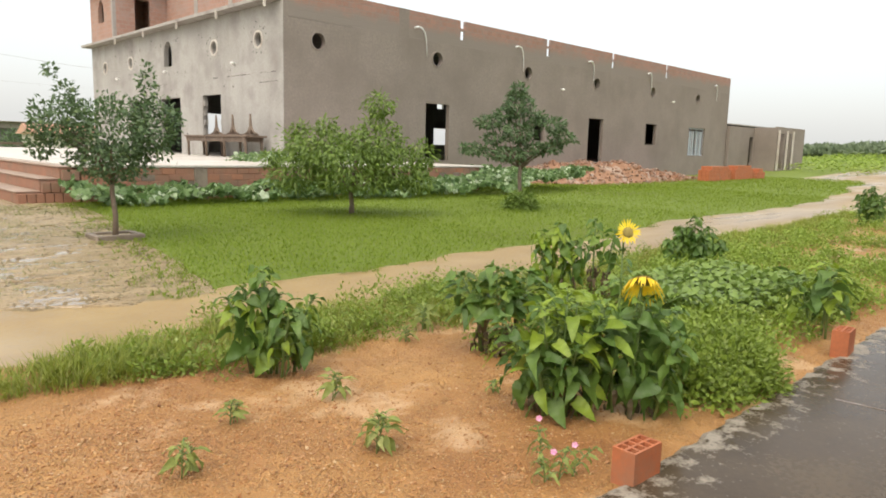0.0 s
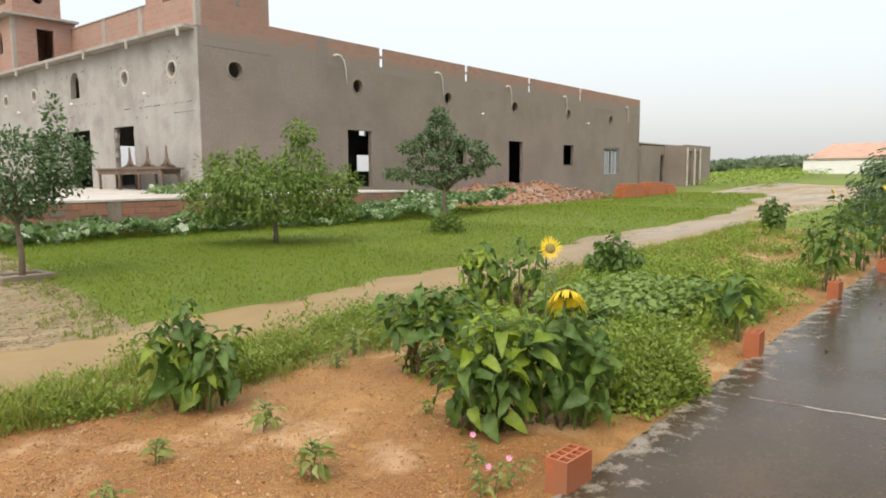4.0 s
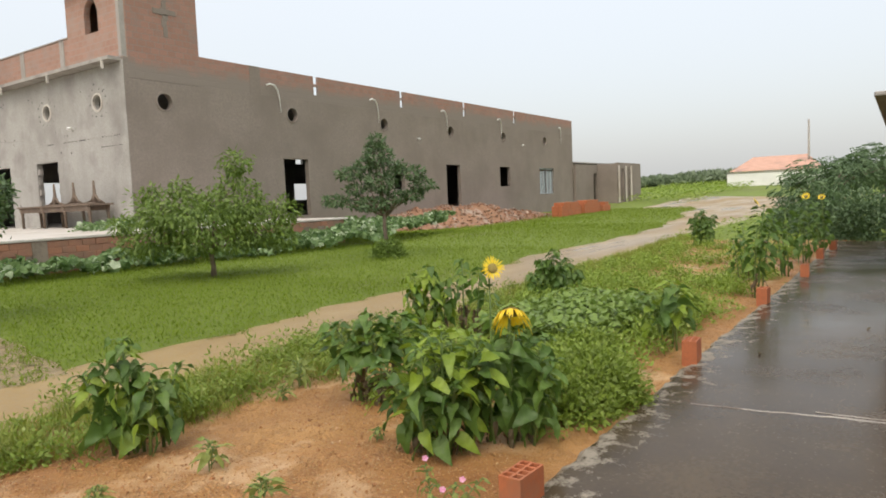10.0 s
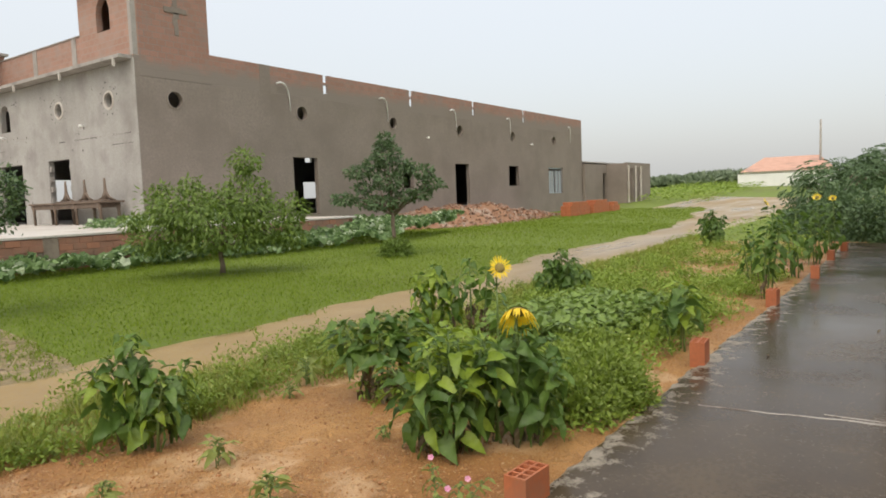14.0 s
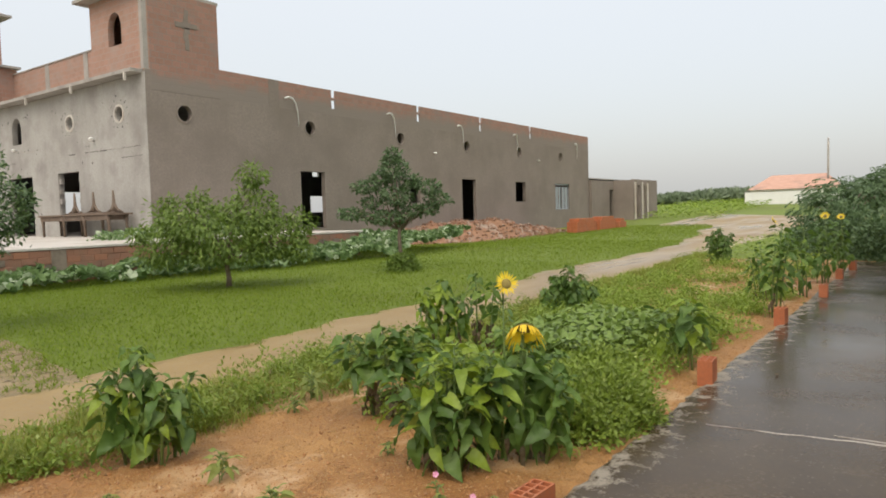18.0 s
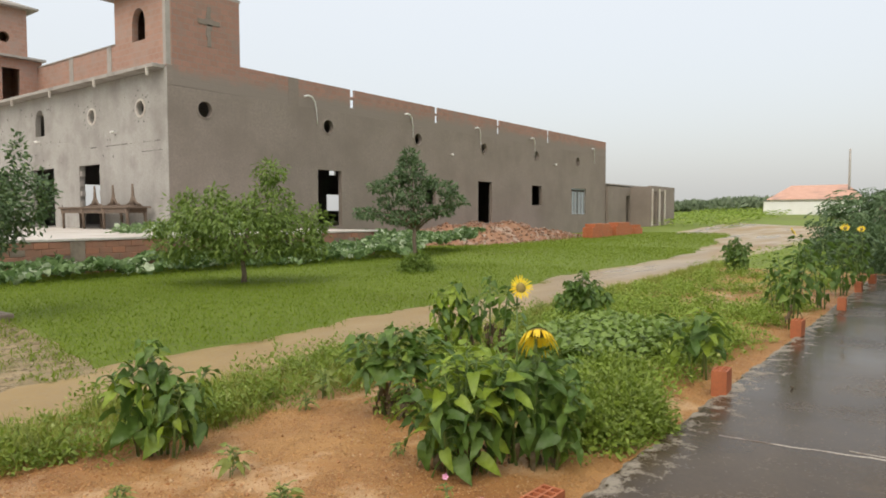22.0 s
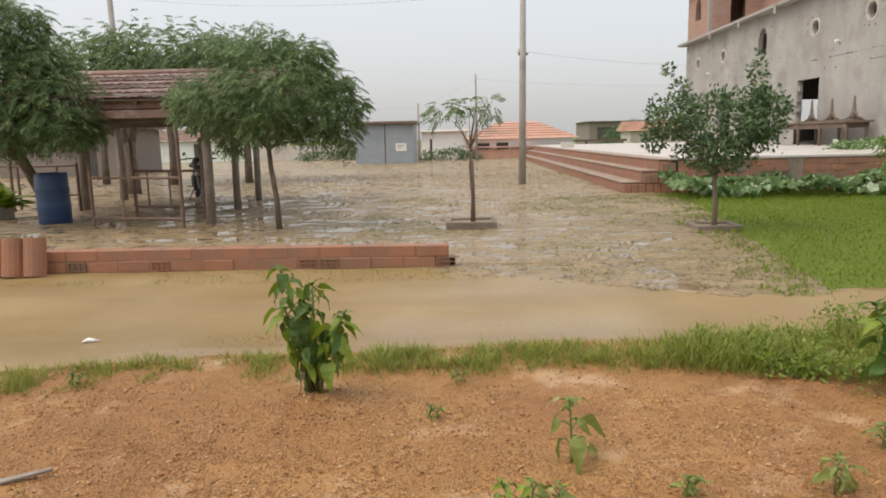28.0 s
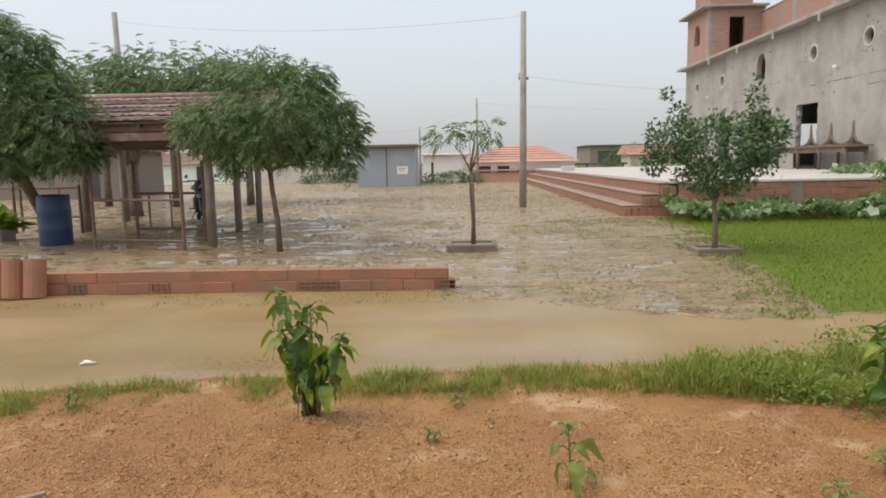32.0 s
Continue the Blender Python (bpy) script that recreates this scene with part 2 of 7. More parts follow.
def wet_mud(name, pale, dark, moss):
    """Trampled yard mud: lumps at two sizes, shallow water lying in the hollows, thin moss over the trodden grass side."""
    m, nt, b = nodes_of(name)
    v = place_vec(nt)
    mp = nt.nodes.new("ShaderNodeMapping")
    mp.inputs["Scale"].default_value = (0.55, 1.0, 1.0)
    nt.links.new(v, mp.inputs["Vector"])
    broad, lump, crumb = noise_node(nt, v, 0.45, 4.0), noise_node(nt, mp.outputs[0], 5.5, 5.0, 0.62), noise_node(nt, v, 22.0, 5.0, 0.65)
    pool_n = noise_node(nt, mp.outputs[0], 2.6, 6.0, 0.75)
    col = mix_node(nt, ramp_node(nt, lump.outputs[0], 0.36, 0.62).outputs[0], dark, pale)
    col = mix_node(nt, 0.5, col, ramp_node(nt, crumb.outputs[0], 0.25, 0.75, (0.2, 0.2, 0.2), (0.8, 0.8, 0.8)).outputs[0], "OVERLAY")
    sep = nt.nodes.new("ShaderNodeSeparateXYZ")
    nt.links.new(v, sep.inputs[0])
    side = nt.nodes.new("ShaderNodeMapRange")
    side.inputs["From Min"].default_value, side.inputs["From Max"].default_value = -1.5, 3.2
    side.inputs["To Min"].default_value, side.inputs["To Max"].default_value = -0.22, 0.2
    nt.links.new(sep.outputs[0], side.inputs["Value"])
    grow = nt.nodes.new("ShaderNodeMath")
    grow.operation = "ADD"
    nt.links.new(broad.outputs[0], grow.inputs[0])
    nt.links.new(side.outputs[0], grow.inputs[1])
    mossy = ramp_node(nt, grow.outputs[0], 0.5, 0.7, (0, 0, 0), (0.6, 0.6, 0.6)).outputs[0]
    col = mix_node(nt, mossy, col, mix_node(nt, 0.55, moss, col, "MIX"))
    height = mix_node(nt, 0.4, lump.outputs[0], crumb.outputs[0])
    low = nt.nodes.new("ShaderNodeMath")
    low.operation = "MULTIPLY_ADD"
    low.inputs[1].default_value = -0.8
    nt.links.new(height, low.inputs[0])
    nt.links.new(pool_n.outputs[0], low.inputs[2])
    less = nt.nodes.new("ShaderNodeMath")
    less.operation = "MULTIPLY_ADD"
    less.inputs[1].default_value = -0.12
    nt.links.new(mossy, less.inputs[0])
    nt.links.new(low.outputs[0], less.inputs[2])
    pool = ramp_node(nt, less.outputs[0], 0.10, 0.15).outputs[0]
    col = mix_node(nt, pool, col, mix_node(nt, 1.0, col, (0.84, 0.83, 0.82), "MULTIPLY"))
    nt.links.new(col, b.inputs["Base Color"])
    nt.links.new(mix_node(nt, pool, ramp_node(nt, crumb.outputs[0], 0.3, 0.7, (0.35, 0.35, 0.35), (0.75, 0.75, 0.75)).outputs[0], (0.07, 0.07, 0.07)), b.inputs["Roughness"])
    bp = nt.nodes.new("ShaderNodeBump")
    bp.inputs["Strength"].default_value, bp.inputs["Distance"].default_value = 1.0, 0.07
    nt.links.new(mix_node(nt, pool, height, (0.47, 0.47, 0.47)), bp.inputs["Height"])
    nt.links.new(bp.outputs[0], b.inputs["Normal"])
    return m


def loose_stone(name, tones):
    """Small loose stones, each with a tone of its own."""
    m, nt, b = nodes_of(name)
    g = nt.nodes.new("ShaderNodeNewGeometry")
    r = ramp_node(nt, g.outputs["Random Per Island"], 0.0, 1.0, tones[0], tones[-1])
    for k, c in enumerate(tones[1:-1]):
        e = r.color_ramp.elements.new((k + 1) / (len(tones) - 1))
        e.color = (*c, 1)
    n = noise_node(nt, g.outputs["Position"], 70.0, 4.0)
    nt.links.new(mix_node(nt, 0.4, r.outputs[0], ramp_node(nt, n.outputs[0], 0.25, 0.75, (0.25, 0.25, 0.25), (0.75, 0.75, 0.75)).outputs[0], "OVERLAY"), b.inputs["Base Color"])
    nt.links.new(ramp_node(nt, n.outputs[0], 0.3, 0.7, (0.35, 0.35, 0.35), (0.75, 0.75, 0.75)).outputs[0], b.inputs["Roughness"])
    return m


M_DIRT = gravel_earth("garden_earth", (0.44, 0.235, 0.075), (0.28, 0.12, 0.034), ((0.26, 0.11, 0.035), (0.37, 0.17, 0.05), (0.47, 0.26, 0.085), (0.58, 0.39, 0.19)), (0.50, 0.33, 0.18))
M_ROAD = surface("wet_sand_road", (0.325, 0.228, 0.098), (0.265, 0.175, 0.07), 1.6, 30, (0.25, 0.165, 0.075), 0.9, (0.50, 0.66), (0.5, 0.8), (0.42, 0.32, 0.68, 0.17), 0.4, 0.010, ((0.24, 0.16, 0.08), 16.0, 0.09), stretch=(0.22, 1.0, 1.0))
M_YARD = wet_mud("muddy_yard", (0.365, 0.268, 0.148), (0.22, 0.154, 0.08), (0.19, 0.158, 0.06))
M_EARTH = surface("grassy_earth", (0.122, 0.168, 0.017), (0.142, 0.19, 0.02), 0.6, 20, (0.12, 0.132, 0.03), 0.12, (0.55, 0.7), (0.8, 0.95), None, 0.6, 0.03)
M_PAVE = surface("wet_concrete", (0.09, 0.066, 0.042), (0.06, 0.043, 0.027), 1.6, 45, (0.042, 0.029, 0.018), 0.7, (0.44, 0.68), (0.22, 0.42), (0.8, 0.36, 0.62, 0.14), 0.35, 0.004, ((0.22, 0.19, 0.15), 26.0, 0.05))
M_PAVE.node_tree.nodes["Principled BSDF"].inputs["Specular IOR Level"].default_value = 0.11


def edge_scuffs(m):
    """Pale, dry scuffs and dirt where the slab's rim is worn, thinning out inwards."""
    nt = m.node_tree
    b = nt.nodes["Principled BSDF"]
    v = place_vec(nt)
    sep = nt.nodes.new("ShaderNodeSeparateXYZ")
    nt.links.new(v, sep.inputs[0])
    lin = nt.nodes.new("ShaderNodeMath")
    lin.operation = "MULTIPLY_ADD"
    lin.inputs[1].default_value = 0.007
    nt.links.new(sep.outputs[0], lin.inputs[0])
    nt.links.new(sep.outputs[1], lin.inputs[2])
    shift = nt.nodes.new("ShaderNodeMapRange")
    shift.inputs["From Min"].default_value, shift.inputs["From Max"].default_value = 0.98, 1.38
    nt.links.new(lin.outputs[0], shift.inputs["Value"])
    n = noise_node(nt, v, 9.0, 8.0, 0.75)
    mix = nt.nodes.new("ShaderNodeMath")
    mix.operation = "MULTIPLY_ADD"
    mix.inputs[1].default_value = 0.24
    nt.links.new(shift.outputs[0], mix.inputs[0])
    nt.links.new(n.outputs[0], mix.inputs[2])
    mask = ramp_node(nt, mix.outputs[0], 0.66, 0.76, (0, 0, 0), (0.75, 0.75, 0.75)).outputs[0]
    for name, tone in (("Base Color", (0.36, 0.32, 0.26)), ("Roughness", (0.75, 0.75, 0.75))):
        sock = b.inputs[name]
        src = sock.links[0].from_socket
        nt.links.new(mix_node(nt, mask, src, tone), sock)


edge_scuffs(M_PAVE)
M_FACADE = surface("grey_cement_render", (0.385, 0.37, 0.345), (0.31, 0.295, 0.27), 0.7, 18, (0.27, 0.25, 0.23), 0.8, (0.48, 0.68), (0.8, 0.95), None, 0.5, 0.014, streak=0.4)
# brown is damp; its darkness against the front is shade held in the colour
M_PLASTER = surface("damp_shaded_render", (0.248, 0.208, 0.178), (0.222, 0.186, 0.158), 0.5, 14, (0.195, 0.16, 0.134), 0.4, (0.44, 0.72), (0.8, 0.95), None, 0.35, 0.012, streak=0.16)
# both brick tones are dulled from orange to carry haze in their colour
M_BRICK = hollow_brick("hazed_clay_brickwork", (0.40, 0.235, 0.18), (0.345, 0.20, 0.15), (0.35, 0.27, 0.23), smear=(0.35, 0.265, 0.225))
M_BRICK_SM = hollow_brick("hazed_smeared_brickwork", (0.335, 0.185, 0.14), (0.285, 0.16, 0.12), (0.26, 0.2, 0.17), smear=(0.25, 0.20, 0.175), render_coat=(5.35, 6.15, (0.235, 0.198, 0.17)))
M_CLAY = surface("fired_clay", (0.42, 0.135, 0.055), (0.33, 0.10, 0.04), 6, 60, (0.30, 0.13, 0.07), 4.0, (0.55, 0.7), (0.5, 0.8), None, 0.4, 0.004)
M_CLAY_M = surface("weathered_clay", (0.36, 0.165, 0.095), (0.28, 0.13, 0.075), 5, 60, (0.26, 0.15, 0.10), 2.0, (0.5, 0.65), (0.5, 0.85), None, 0.4, 0.006)
M_KERB = surface("muddy_kerb", (0.20, 0.16, 0.12), (0.14, 0.108, 0.08), 5, 50, (0.25, 0.205, 0.155), 3.0, (0.5, 0.65), (0.5, 0.85), None, 0.6, 0.01)
M_TREAD = surface("worn_tread", (0.33, 0.24, 0.175), (0.25, 0.175, 0.125), 1.5, 30, (0.27, 0.18, 0.13), 0.9, (0.5, 0.66), (0.45, 0.8), None, 0.3, 0.006)
M_CLAY_D = surface("stained_clay", (0.32, 0.155, 0.095), (0.26, 0.125, 0.078), 5, 50, (0.22, 0.14, 0.095), 1.2, (0.45, 0.65), (0.5, 0.85), None, 0.4, 0.006)
M_CONC = surface("raw_concrete", (0.38, 0.35, 0.32), (0.28, 0.26, 0.235), 2, 30, (0.22, 0.19, 0.17), 1.0, (0.55, 0.7), (0.7, 0.95), None, 0.4, 0.006)
M_SLAB = surface("pale_slab", (0.56, 0.52, 0.47), (0.46, 0.42, 0.37), 1.5, 30, (0.40, 0.34, 0.28), 0.7, (0.55, 0.7), (0.4, 0.8), None, 0.3, 0.006)
# near-black colour standing in for shade in windows and wall holes
M_DARK = surface("painted_dark_inside", (0.10, 0.09, 0.085), (0.07, 0.065, 0.06), 2, 20)
M_WOOD = surface("weathered_wood", (0.17, 0.12, 0.085), (0.11, 0.08, 0.06), 4, 60, (0.22, 0.17, 0.13), 2.0, (0.55, 0.7), (0.6, 0.9), None, 0.5, 0.004)
M_BARK = surface("grey_bark", (0.20, 0.15, 0.11), (0.12, 0.09, 0.065), 8, 60, (0.26, 0.22, 0.17), 5.0, (0.55, 0.7), (0.7, 0.95), None, 0.8, 0.01)
M_POST = surface("weathered_post", (0.30, 0.25, 0.21), (0.21, 0.17, 0.14), 3, 40, (0.36, 0.32, 0.28), 2.0, (0.55, 0.7), (0.7, 0.95), None, 0.5, 0.006)
M_METAL = surface("painted_rail", (0.20, 0.13, 0.10), (0.14, 0.09, 0.07), 6, 60, (0.28, 0.15, 0.09), 6.0, (0.55, 0.65), (0.4, 0.7), None, 0.2, 0.002)
M_WHITE = surface("white_paint", (0.80, 0.79, 0.76), (0.72, 0.71, 0.68), 1.0, 20, (0.62, 0.60, 0.55), 0.4, (0.6, 0.75), (0.5, 0.8), None, 0.1, 0.003)
M_ZINC = surface("zinc_sheet", (0.36, 0.40, 0.43), (0.30, 0.34, 0.37), 1.0, 20, (0.30, 0.29, 0.28), 0.8, (0.6, 0.75), (0.35, 0.6), None, 0.1, 0.003)
# clay paled and desaturated: distance haze painted into the roof colour
M_TILE = surface("hazed_roof_tile", (0.54, 0.315, 0.23), (0.46, 0.26, 0.185), 1.5, 30, (0.30, 0.20, 0.16), 0.4, (0.55, 0.7), (0.6, 0.9), None, 0.4, 0.01)
M_OLDTILE = surface("mossy_roof_tile", (0.27, 0.16, 0.12), (0.19, 0.115, 0.09), 5, 30, (0.33, 0.26, 0.22), 4.0, (0.52, 0.64), (0.5, 0.85), None, 0.5, 0.01)
M_BLUE = surface("blue_plastic", (0.035, 0.075, 0.17), (0.03, 0.06, 0.14), 3, 30, (0.06, 0.09, 0.15), 3.0, (0.6, 0.7), (0.3, 0.5), None, 0.1, 0.003)
M_PVC = surface("white_pvc", (0.75, 0.75, 0.73), (0.68, 0.68, 0.66), 4, 30, rough=(0.3, 0.5), bump=0.05)
M_STONE = loose_stone("pebble", ((0.20, 0.085, 0.035), (0.36, 0.17, 0.06), (0.30, 0.13, 0.045), (0.46, 0.27, 0.11), (0.40, 0.21, 0.09), (0.34, 0.16, 0.06), (0.54, 0.38, 0.21)))
M_RUBBLE = surface("red_earth_heap", (0.31, 0.165, 0.09), (0.24, 0.125, 0.07), 1.5, 15, (0.34, 0.26, 0.2), 0.9, (0.52, 0.62), (0.7, 0.95), None, 0.8, 0.03)
M_BROKEN = loose_stone("broken_brick", ((0.16, 0.09, 0.055), (0.27, 0.14, 0.08), (0.32, 0.165, 0.095), (0.25, 0.15, 0.10), (0.37, 0.30, 0.24)))
M_CLOD = loose_stone("mud_clod", ((0.11, 0.078, 0.04), (0.20, 0.145, 0.075), (0.15, 0.115, 0.05), (0.24, 0.18, 0.10), (0.33, 0.26, 0.16)))
M_JOINT = surface("mortar_joint", (0.36, 0.33, 0.29), (0.24, 0.21, 0.18), 6, 50, (0.16, 0.13, 0.11), 4.0, (0.5, 0.6), (0.4, 0.7))
M_BLACK = surface("black_rubber", (0.03, 0.03, 0.03), (0.02, 0.02, 0.02), 10, 60, rough=(0.4, 0.7))
M_STEM = leafy("green_stem", (0.11, 0.175, 0.045), (0.15, 0.215, 0.06), None, 0.5, 0.0)
M_SUNLEAF = leafy("sunflower_leaf", (0.072, 0.14, 0.026), (0.13, 0.22, 0.038), (0.22, 0.32, 0.05), 0.5, 0.36)
M_DRYLEAF = leafy("dry_leaf", (0.16, 0.11, 0.06), (0.10, 0.08, 0.04), None, 0.7, 0.2)
M_PETAL = leafy("yellow_petal", (0.85, 0.58, 0.02), (0.95, 0.72, 0.05), None, 0.5, 0.3)
M_DISC = surface("seed_disc", (0.30, 0.24, 0.06), (0.19, 0.14, 0.04), 60, 120)
M_PINK = leafy("pink_petal", (0.68, 0.24, 0.42), (0.78, 0.42, 0.56), None, 0.5, 0.3)
M_CITRUS = leafy("citrus_leaf", (0.075, 0.13, 0.05), (0.125, 0.19, 0.08), (0.24, 0.33, 0.12), 0.45, 0.28)
M_FRESH = leafy("fresh_leaf", (0.165, 0.245, 0.02), (0.245, 0.335, 0.03), (0.32, 0.42, 0.08), 0.5, 0.3)
M_LAWNTREE = leafy("lawn_tree_leaf", (0.115, 0.18, 0.03), (0.18, 0.265, 0.045), (0.30, 0.39, 0.09), 0.5, 0.34)
M_NEEM = leafy("neem_leaf", (0.105, 0.165, 0.06), (0.165, 0.24, 0.09), (0.26, 0.34, 0.13), 0.5, 0.38)
M_DARKTREE = leafy("dark_tree_leaf", (0.075, 0.13, 0.05), (0.12, 0.185, 0.075), None, 0.5, 0.3)
M_GRASS = leafy("grass_blade", (0.20, 0.24, 0.035), (0.28, 0.32, 0.05), (0.40, 0.40, 0.16), 0.6, 0.42)
M_SPARSE = leafy("sparse_blade", (0.17, 0.17, 0.05), (0.22, 0.24, 0.07), (0.30, 0.28, 0.12), 0.6, 0.3)
M_LAWN = leafy("lawn_blade", (0.145, 0.212, 0.017), (0.188, 0.258, 0.022), (0.25, 0.29, 0.042), 0.8, 0.5)
M_WEED = leafy("weed_leaf", (0.18, 0.265, 0.032), (0.27, 0.365, 0.05), (0.42, 0.47, 0.15), 0.6, 0.35)
M_BUSH = leafy("bush_leaf", (0.16, 0.23, 0.03), (0.23, 0.31, 0.042), (0.34, 0.39, 0.13), 0.55, 0.38)
M_SEEDLING = leafy("seedling_leaf", (0.20, 0.25, 0.06), (0.29, 0.34, 0.09), (0.42, 0.44, 0.18), 0.6, 0.4)
M_SQUASH = leafy("squash_leaf", (0.085, 0.155, 0.05), (0.20, 0.30, 0.11), (0.55, 0.62, 0.45), 0.55, 0.35, 0.78)


# ---- building helpers ----
def from_arrays(name, verts, faces, material, smooth=False):
    me = bpy.data.meshes.new(name)
    me.from_pydata([tuple(v) for v in verts], [], [tuple(int(i) for i in f) for f in faces])
    me.materials.append(material)
    if smooth:
        me.polygons.foreach_set("use_smooth", [True] * len(me.polygons))
    me.update()
    return me


def mesh_of(name, bm, material, smooth=False):
    me = bpy.data.meshes.new(name)
    bmesh.ops.recalc_face_normals(bm, faces=bm.faces[:])
    bm.to_mesh(me)
    bm.free()
    me.materials.append(material)
    if smooth:
        me.polygons.foreach_set("use_smooth", [True] * len(me.polygons))
    return me


def part(name, bm, material, parent=None, label="", smooth=False):
    me = bm if isinstance(bm, bpy.types.Mesh) else mesh_of(name, bm, material, smooth)
    ob = new(name, me)
    ob.parent = parent
    if label:
        tagged(ob, label)
    return ob


def thing(name, x, y, z, label, category, group="", kind="", turn=0):
    e = new(name)
    e.empty_display_size = 0.1
    e.matrix_world = pose(x, y, z, 0, 0, turn)
    return tagged(e, label, category, group, kind)


def add_box(bm, x0, x1, y0, y1, z0, z1, bevel=0.0):
    r = bmesh.ops.create_cube(bm, size=1.0)
    vs = r["verts"]
    for v in vs:
        v.co = ((x0 + x1) / 2 + v.co.x * (x1 - x0), (y0 + y1) / 2 + v.co.y * (y1 - y0), (z0 + z1) / 2 + v.co.z * (z1 - z0))
    if bevel:
        es = list({e for v in vs for e in v.link_edges})
        bmesh.ops.bevel(bm, geom=es, offset=bevel, segments=1, affect="EDGES")
    return bm


def box(x0, x1, y0, y1, z0, z1, bevel=0.0):
    return add_box(bmesh.new(), x0, x1, y0, y1, z0, z1, bevel)


def add_tube(bm, pts, radii, seg=8, cap=True):
    """A tapered tube along points."""
    rings = []
    up = Vector((0.13, 0.21, 1)).normalized()
    for i, p in enumerate(pts):
        p = Vector(p)
        d = (Vector(pts[min(i + 1, len(pts) - 1)]) - Vector(pts[max(i - 1, 0)])).normalized()
        a = d.cross(up if abs(d.dot(up)) < 0.9 else Vector((1, 0, 0))).normalized()
        b = d.cross(a)
        r = radii[i] if isinstance(radii, (list, tuple)) else radii
        rings.append([bm.verts.new(p + (a * math.cos(k * math.tau / seg) + b * math.sin(k * math.tau / seg)) * r) for k in range(seg)])
    for r0, r1 in zip(rings, rings[1:]):
        for k in range(seg):
            bm.faces.new((r0[k], r0[(k + 1) % seg], r1[(k + 1) % seg], r1[k]))
    if cap:
        bm.faces.new(rings[0][::-1])
        bm.faces.new(rings[-1])
    return bm


def tube(pts, radii, seg=8):
    return add_tube(bmesh.new(), pts, radii, seg)


def clamp01(v):
    return max(0.0, min(1.0, v))


def smooth_step(a, b, v):
    t = clamp01((v - a) / (b - a))
    return t * t * (3 - 2 * t)


def lerp_table(table, v):
    """Smooth reading of a short table of (position, value)."""
    if v <= table[0][0]:
        return table[0][1]
    for (a, p), (b, q) in zip(table, table[1:]):
        if v <= b:
            return p + (q - p) * smooth_step(a, b, v)
    return table[-1][1]


# ---- the lie of the land ----
def land(x, y):
    rise = 0.0 if x < 42 else 0.03 * (x - 42) * smooth_step(42, 52, x)
    rise = min(rise, 1.9) * (0.35 + 0.65 * max(smooth_step(6, 18, y), smooth_step(60, 80, x)))
    dip = -0.2 * math.exp(-((x - 28) / 9) ** 2) * smooth_step(11, 17, y)
    return rise + dip


def wob(x, y, s, k=0.0):
    return noise.noise(Vector((x * s + k, y * s - k, k)))


def patch(name, label, category, material, lo, hi, us, nv, lift, across="y", rough_z=0.0, rough_s=1.2, kind="structure"):
    """A sheet of ground between two wandering borders; its rim dips under the soil."""
    verts, faces = [], []
    for u in us:
        a, b = lo(u), hi(u)
        for j in range(nv + 1):
            w = a + (b - a) * j / nv
            x, y = (u, w) if across == "y" else (w, u)
            rim = j in (0, nv) or (across == "x" and u == us[0])
            z = land(x, y) + (lift if not rim else -0.026)
            if rough_z and not rim:
                z += rough_z / (1 + (max(0.0, abs(x) - 4) / 8) ** 2) * (wob(x, y, rough_s) + 0.5 * wob(x, y, rough_s * 3.1, 4.0))
            verts.append((x, y, z))
    n = nv + 1
    for i in range(len(us) - 1):
        for j in range(nv):
            q = (i * n + j, (i + 1) * n + j, (i + 1) * n + j + 1, i * n + j + 1)
            faces.append(q if across == "y" else q[::-1])
    ob = new(name, from_arrays(name, verts, faces, material, True))
    return tagged(ob, label, category, "", kind)


def steps_between(a, b, n):
    return [a + (b - a) * i / n for i in range(n + 1)]


ROAD_NEAR = ((-60, 3.9), (-3, 3.75), (0, 4.05), (2.5, 4.25), (6, 4.0), (9.5, 4.35), (13, 4.4), (17, 4.65), (23, 4.75), (34, 4.85), (50, 4.4), (60, 4.0))
ROAD_FAR = ((-60, 7.2), (-0.7, 6.9), (0.1, 6.4), (0.9, 6.1), (1.5, 5.7), (2.4, 5.45), (3.2, 5.6), (5.8, 5.65), (8, 5.5), (13, 6.2), (17, 6.25), (21, 6.5), (26.5, 7.4), (36, 9.4), (49, 12.2), (60, 13.5))


def road_near(x):
    return lerp_table(ROAD_NEAR, x) + 0.12 * wob(x, 0, 0.9, 2.0)


def road_far(x):
    return lerp_table(ROAD_FAR, x) + 0.16 * wob(x, 3, 0.8, 7.0) + 0.1 * wob(x, 3, 3.1, 7.0)


def bed_far(x):
    return road_near(x) - lerp_table(((-8, 0.35), (-1, 0.42), (1.0, 0.45), (2.2, 0.75), (4, 0.9), (7, 0.6), (11, 0.5)), x)



def ground_sheet():
    gx = sorted({*steps_between(-400, -40, 12), *steps_between(-40, 60, 100), *steps_between(60, 140, 20), *steps_between(140, 1500, 12)})
    gy = sorted({*steps_between(-300, -10, 8), *steps_between(-10, 50, 60), *steps_between(50, 1500, 20)})
    verts = [(x, y, land(x, y) - 0.03) for x in gx for y in gy]
    n = len(gy)
    faces = [(i * n + j, (i + 1) * n + j, (i + 1) * n + j + 1, i * n + j + 1) for i in range(len(gx) - 1) for j in range(n - 1)]
    tagged(new("ground", from_arrays("ground", verts, faces, M_EARTH, True)), "rough grassy earth stretching to the misty distance", "ground", "", "structure")


ground_sheet()
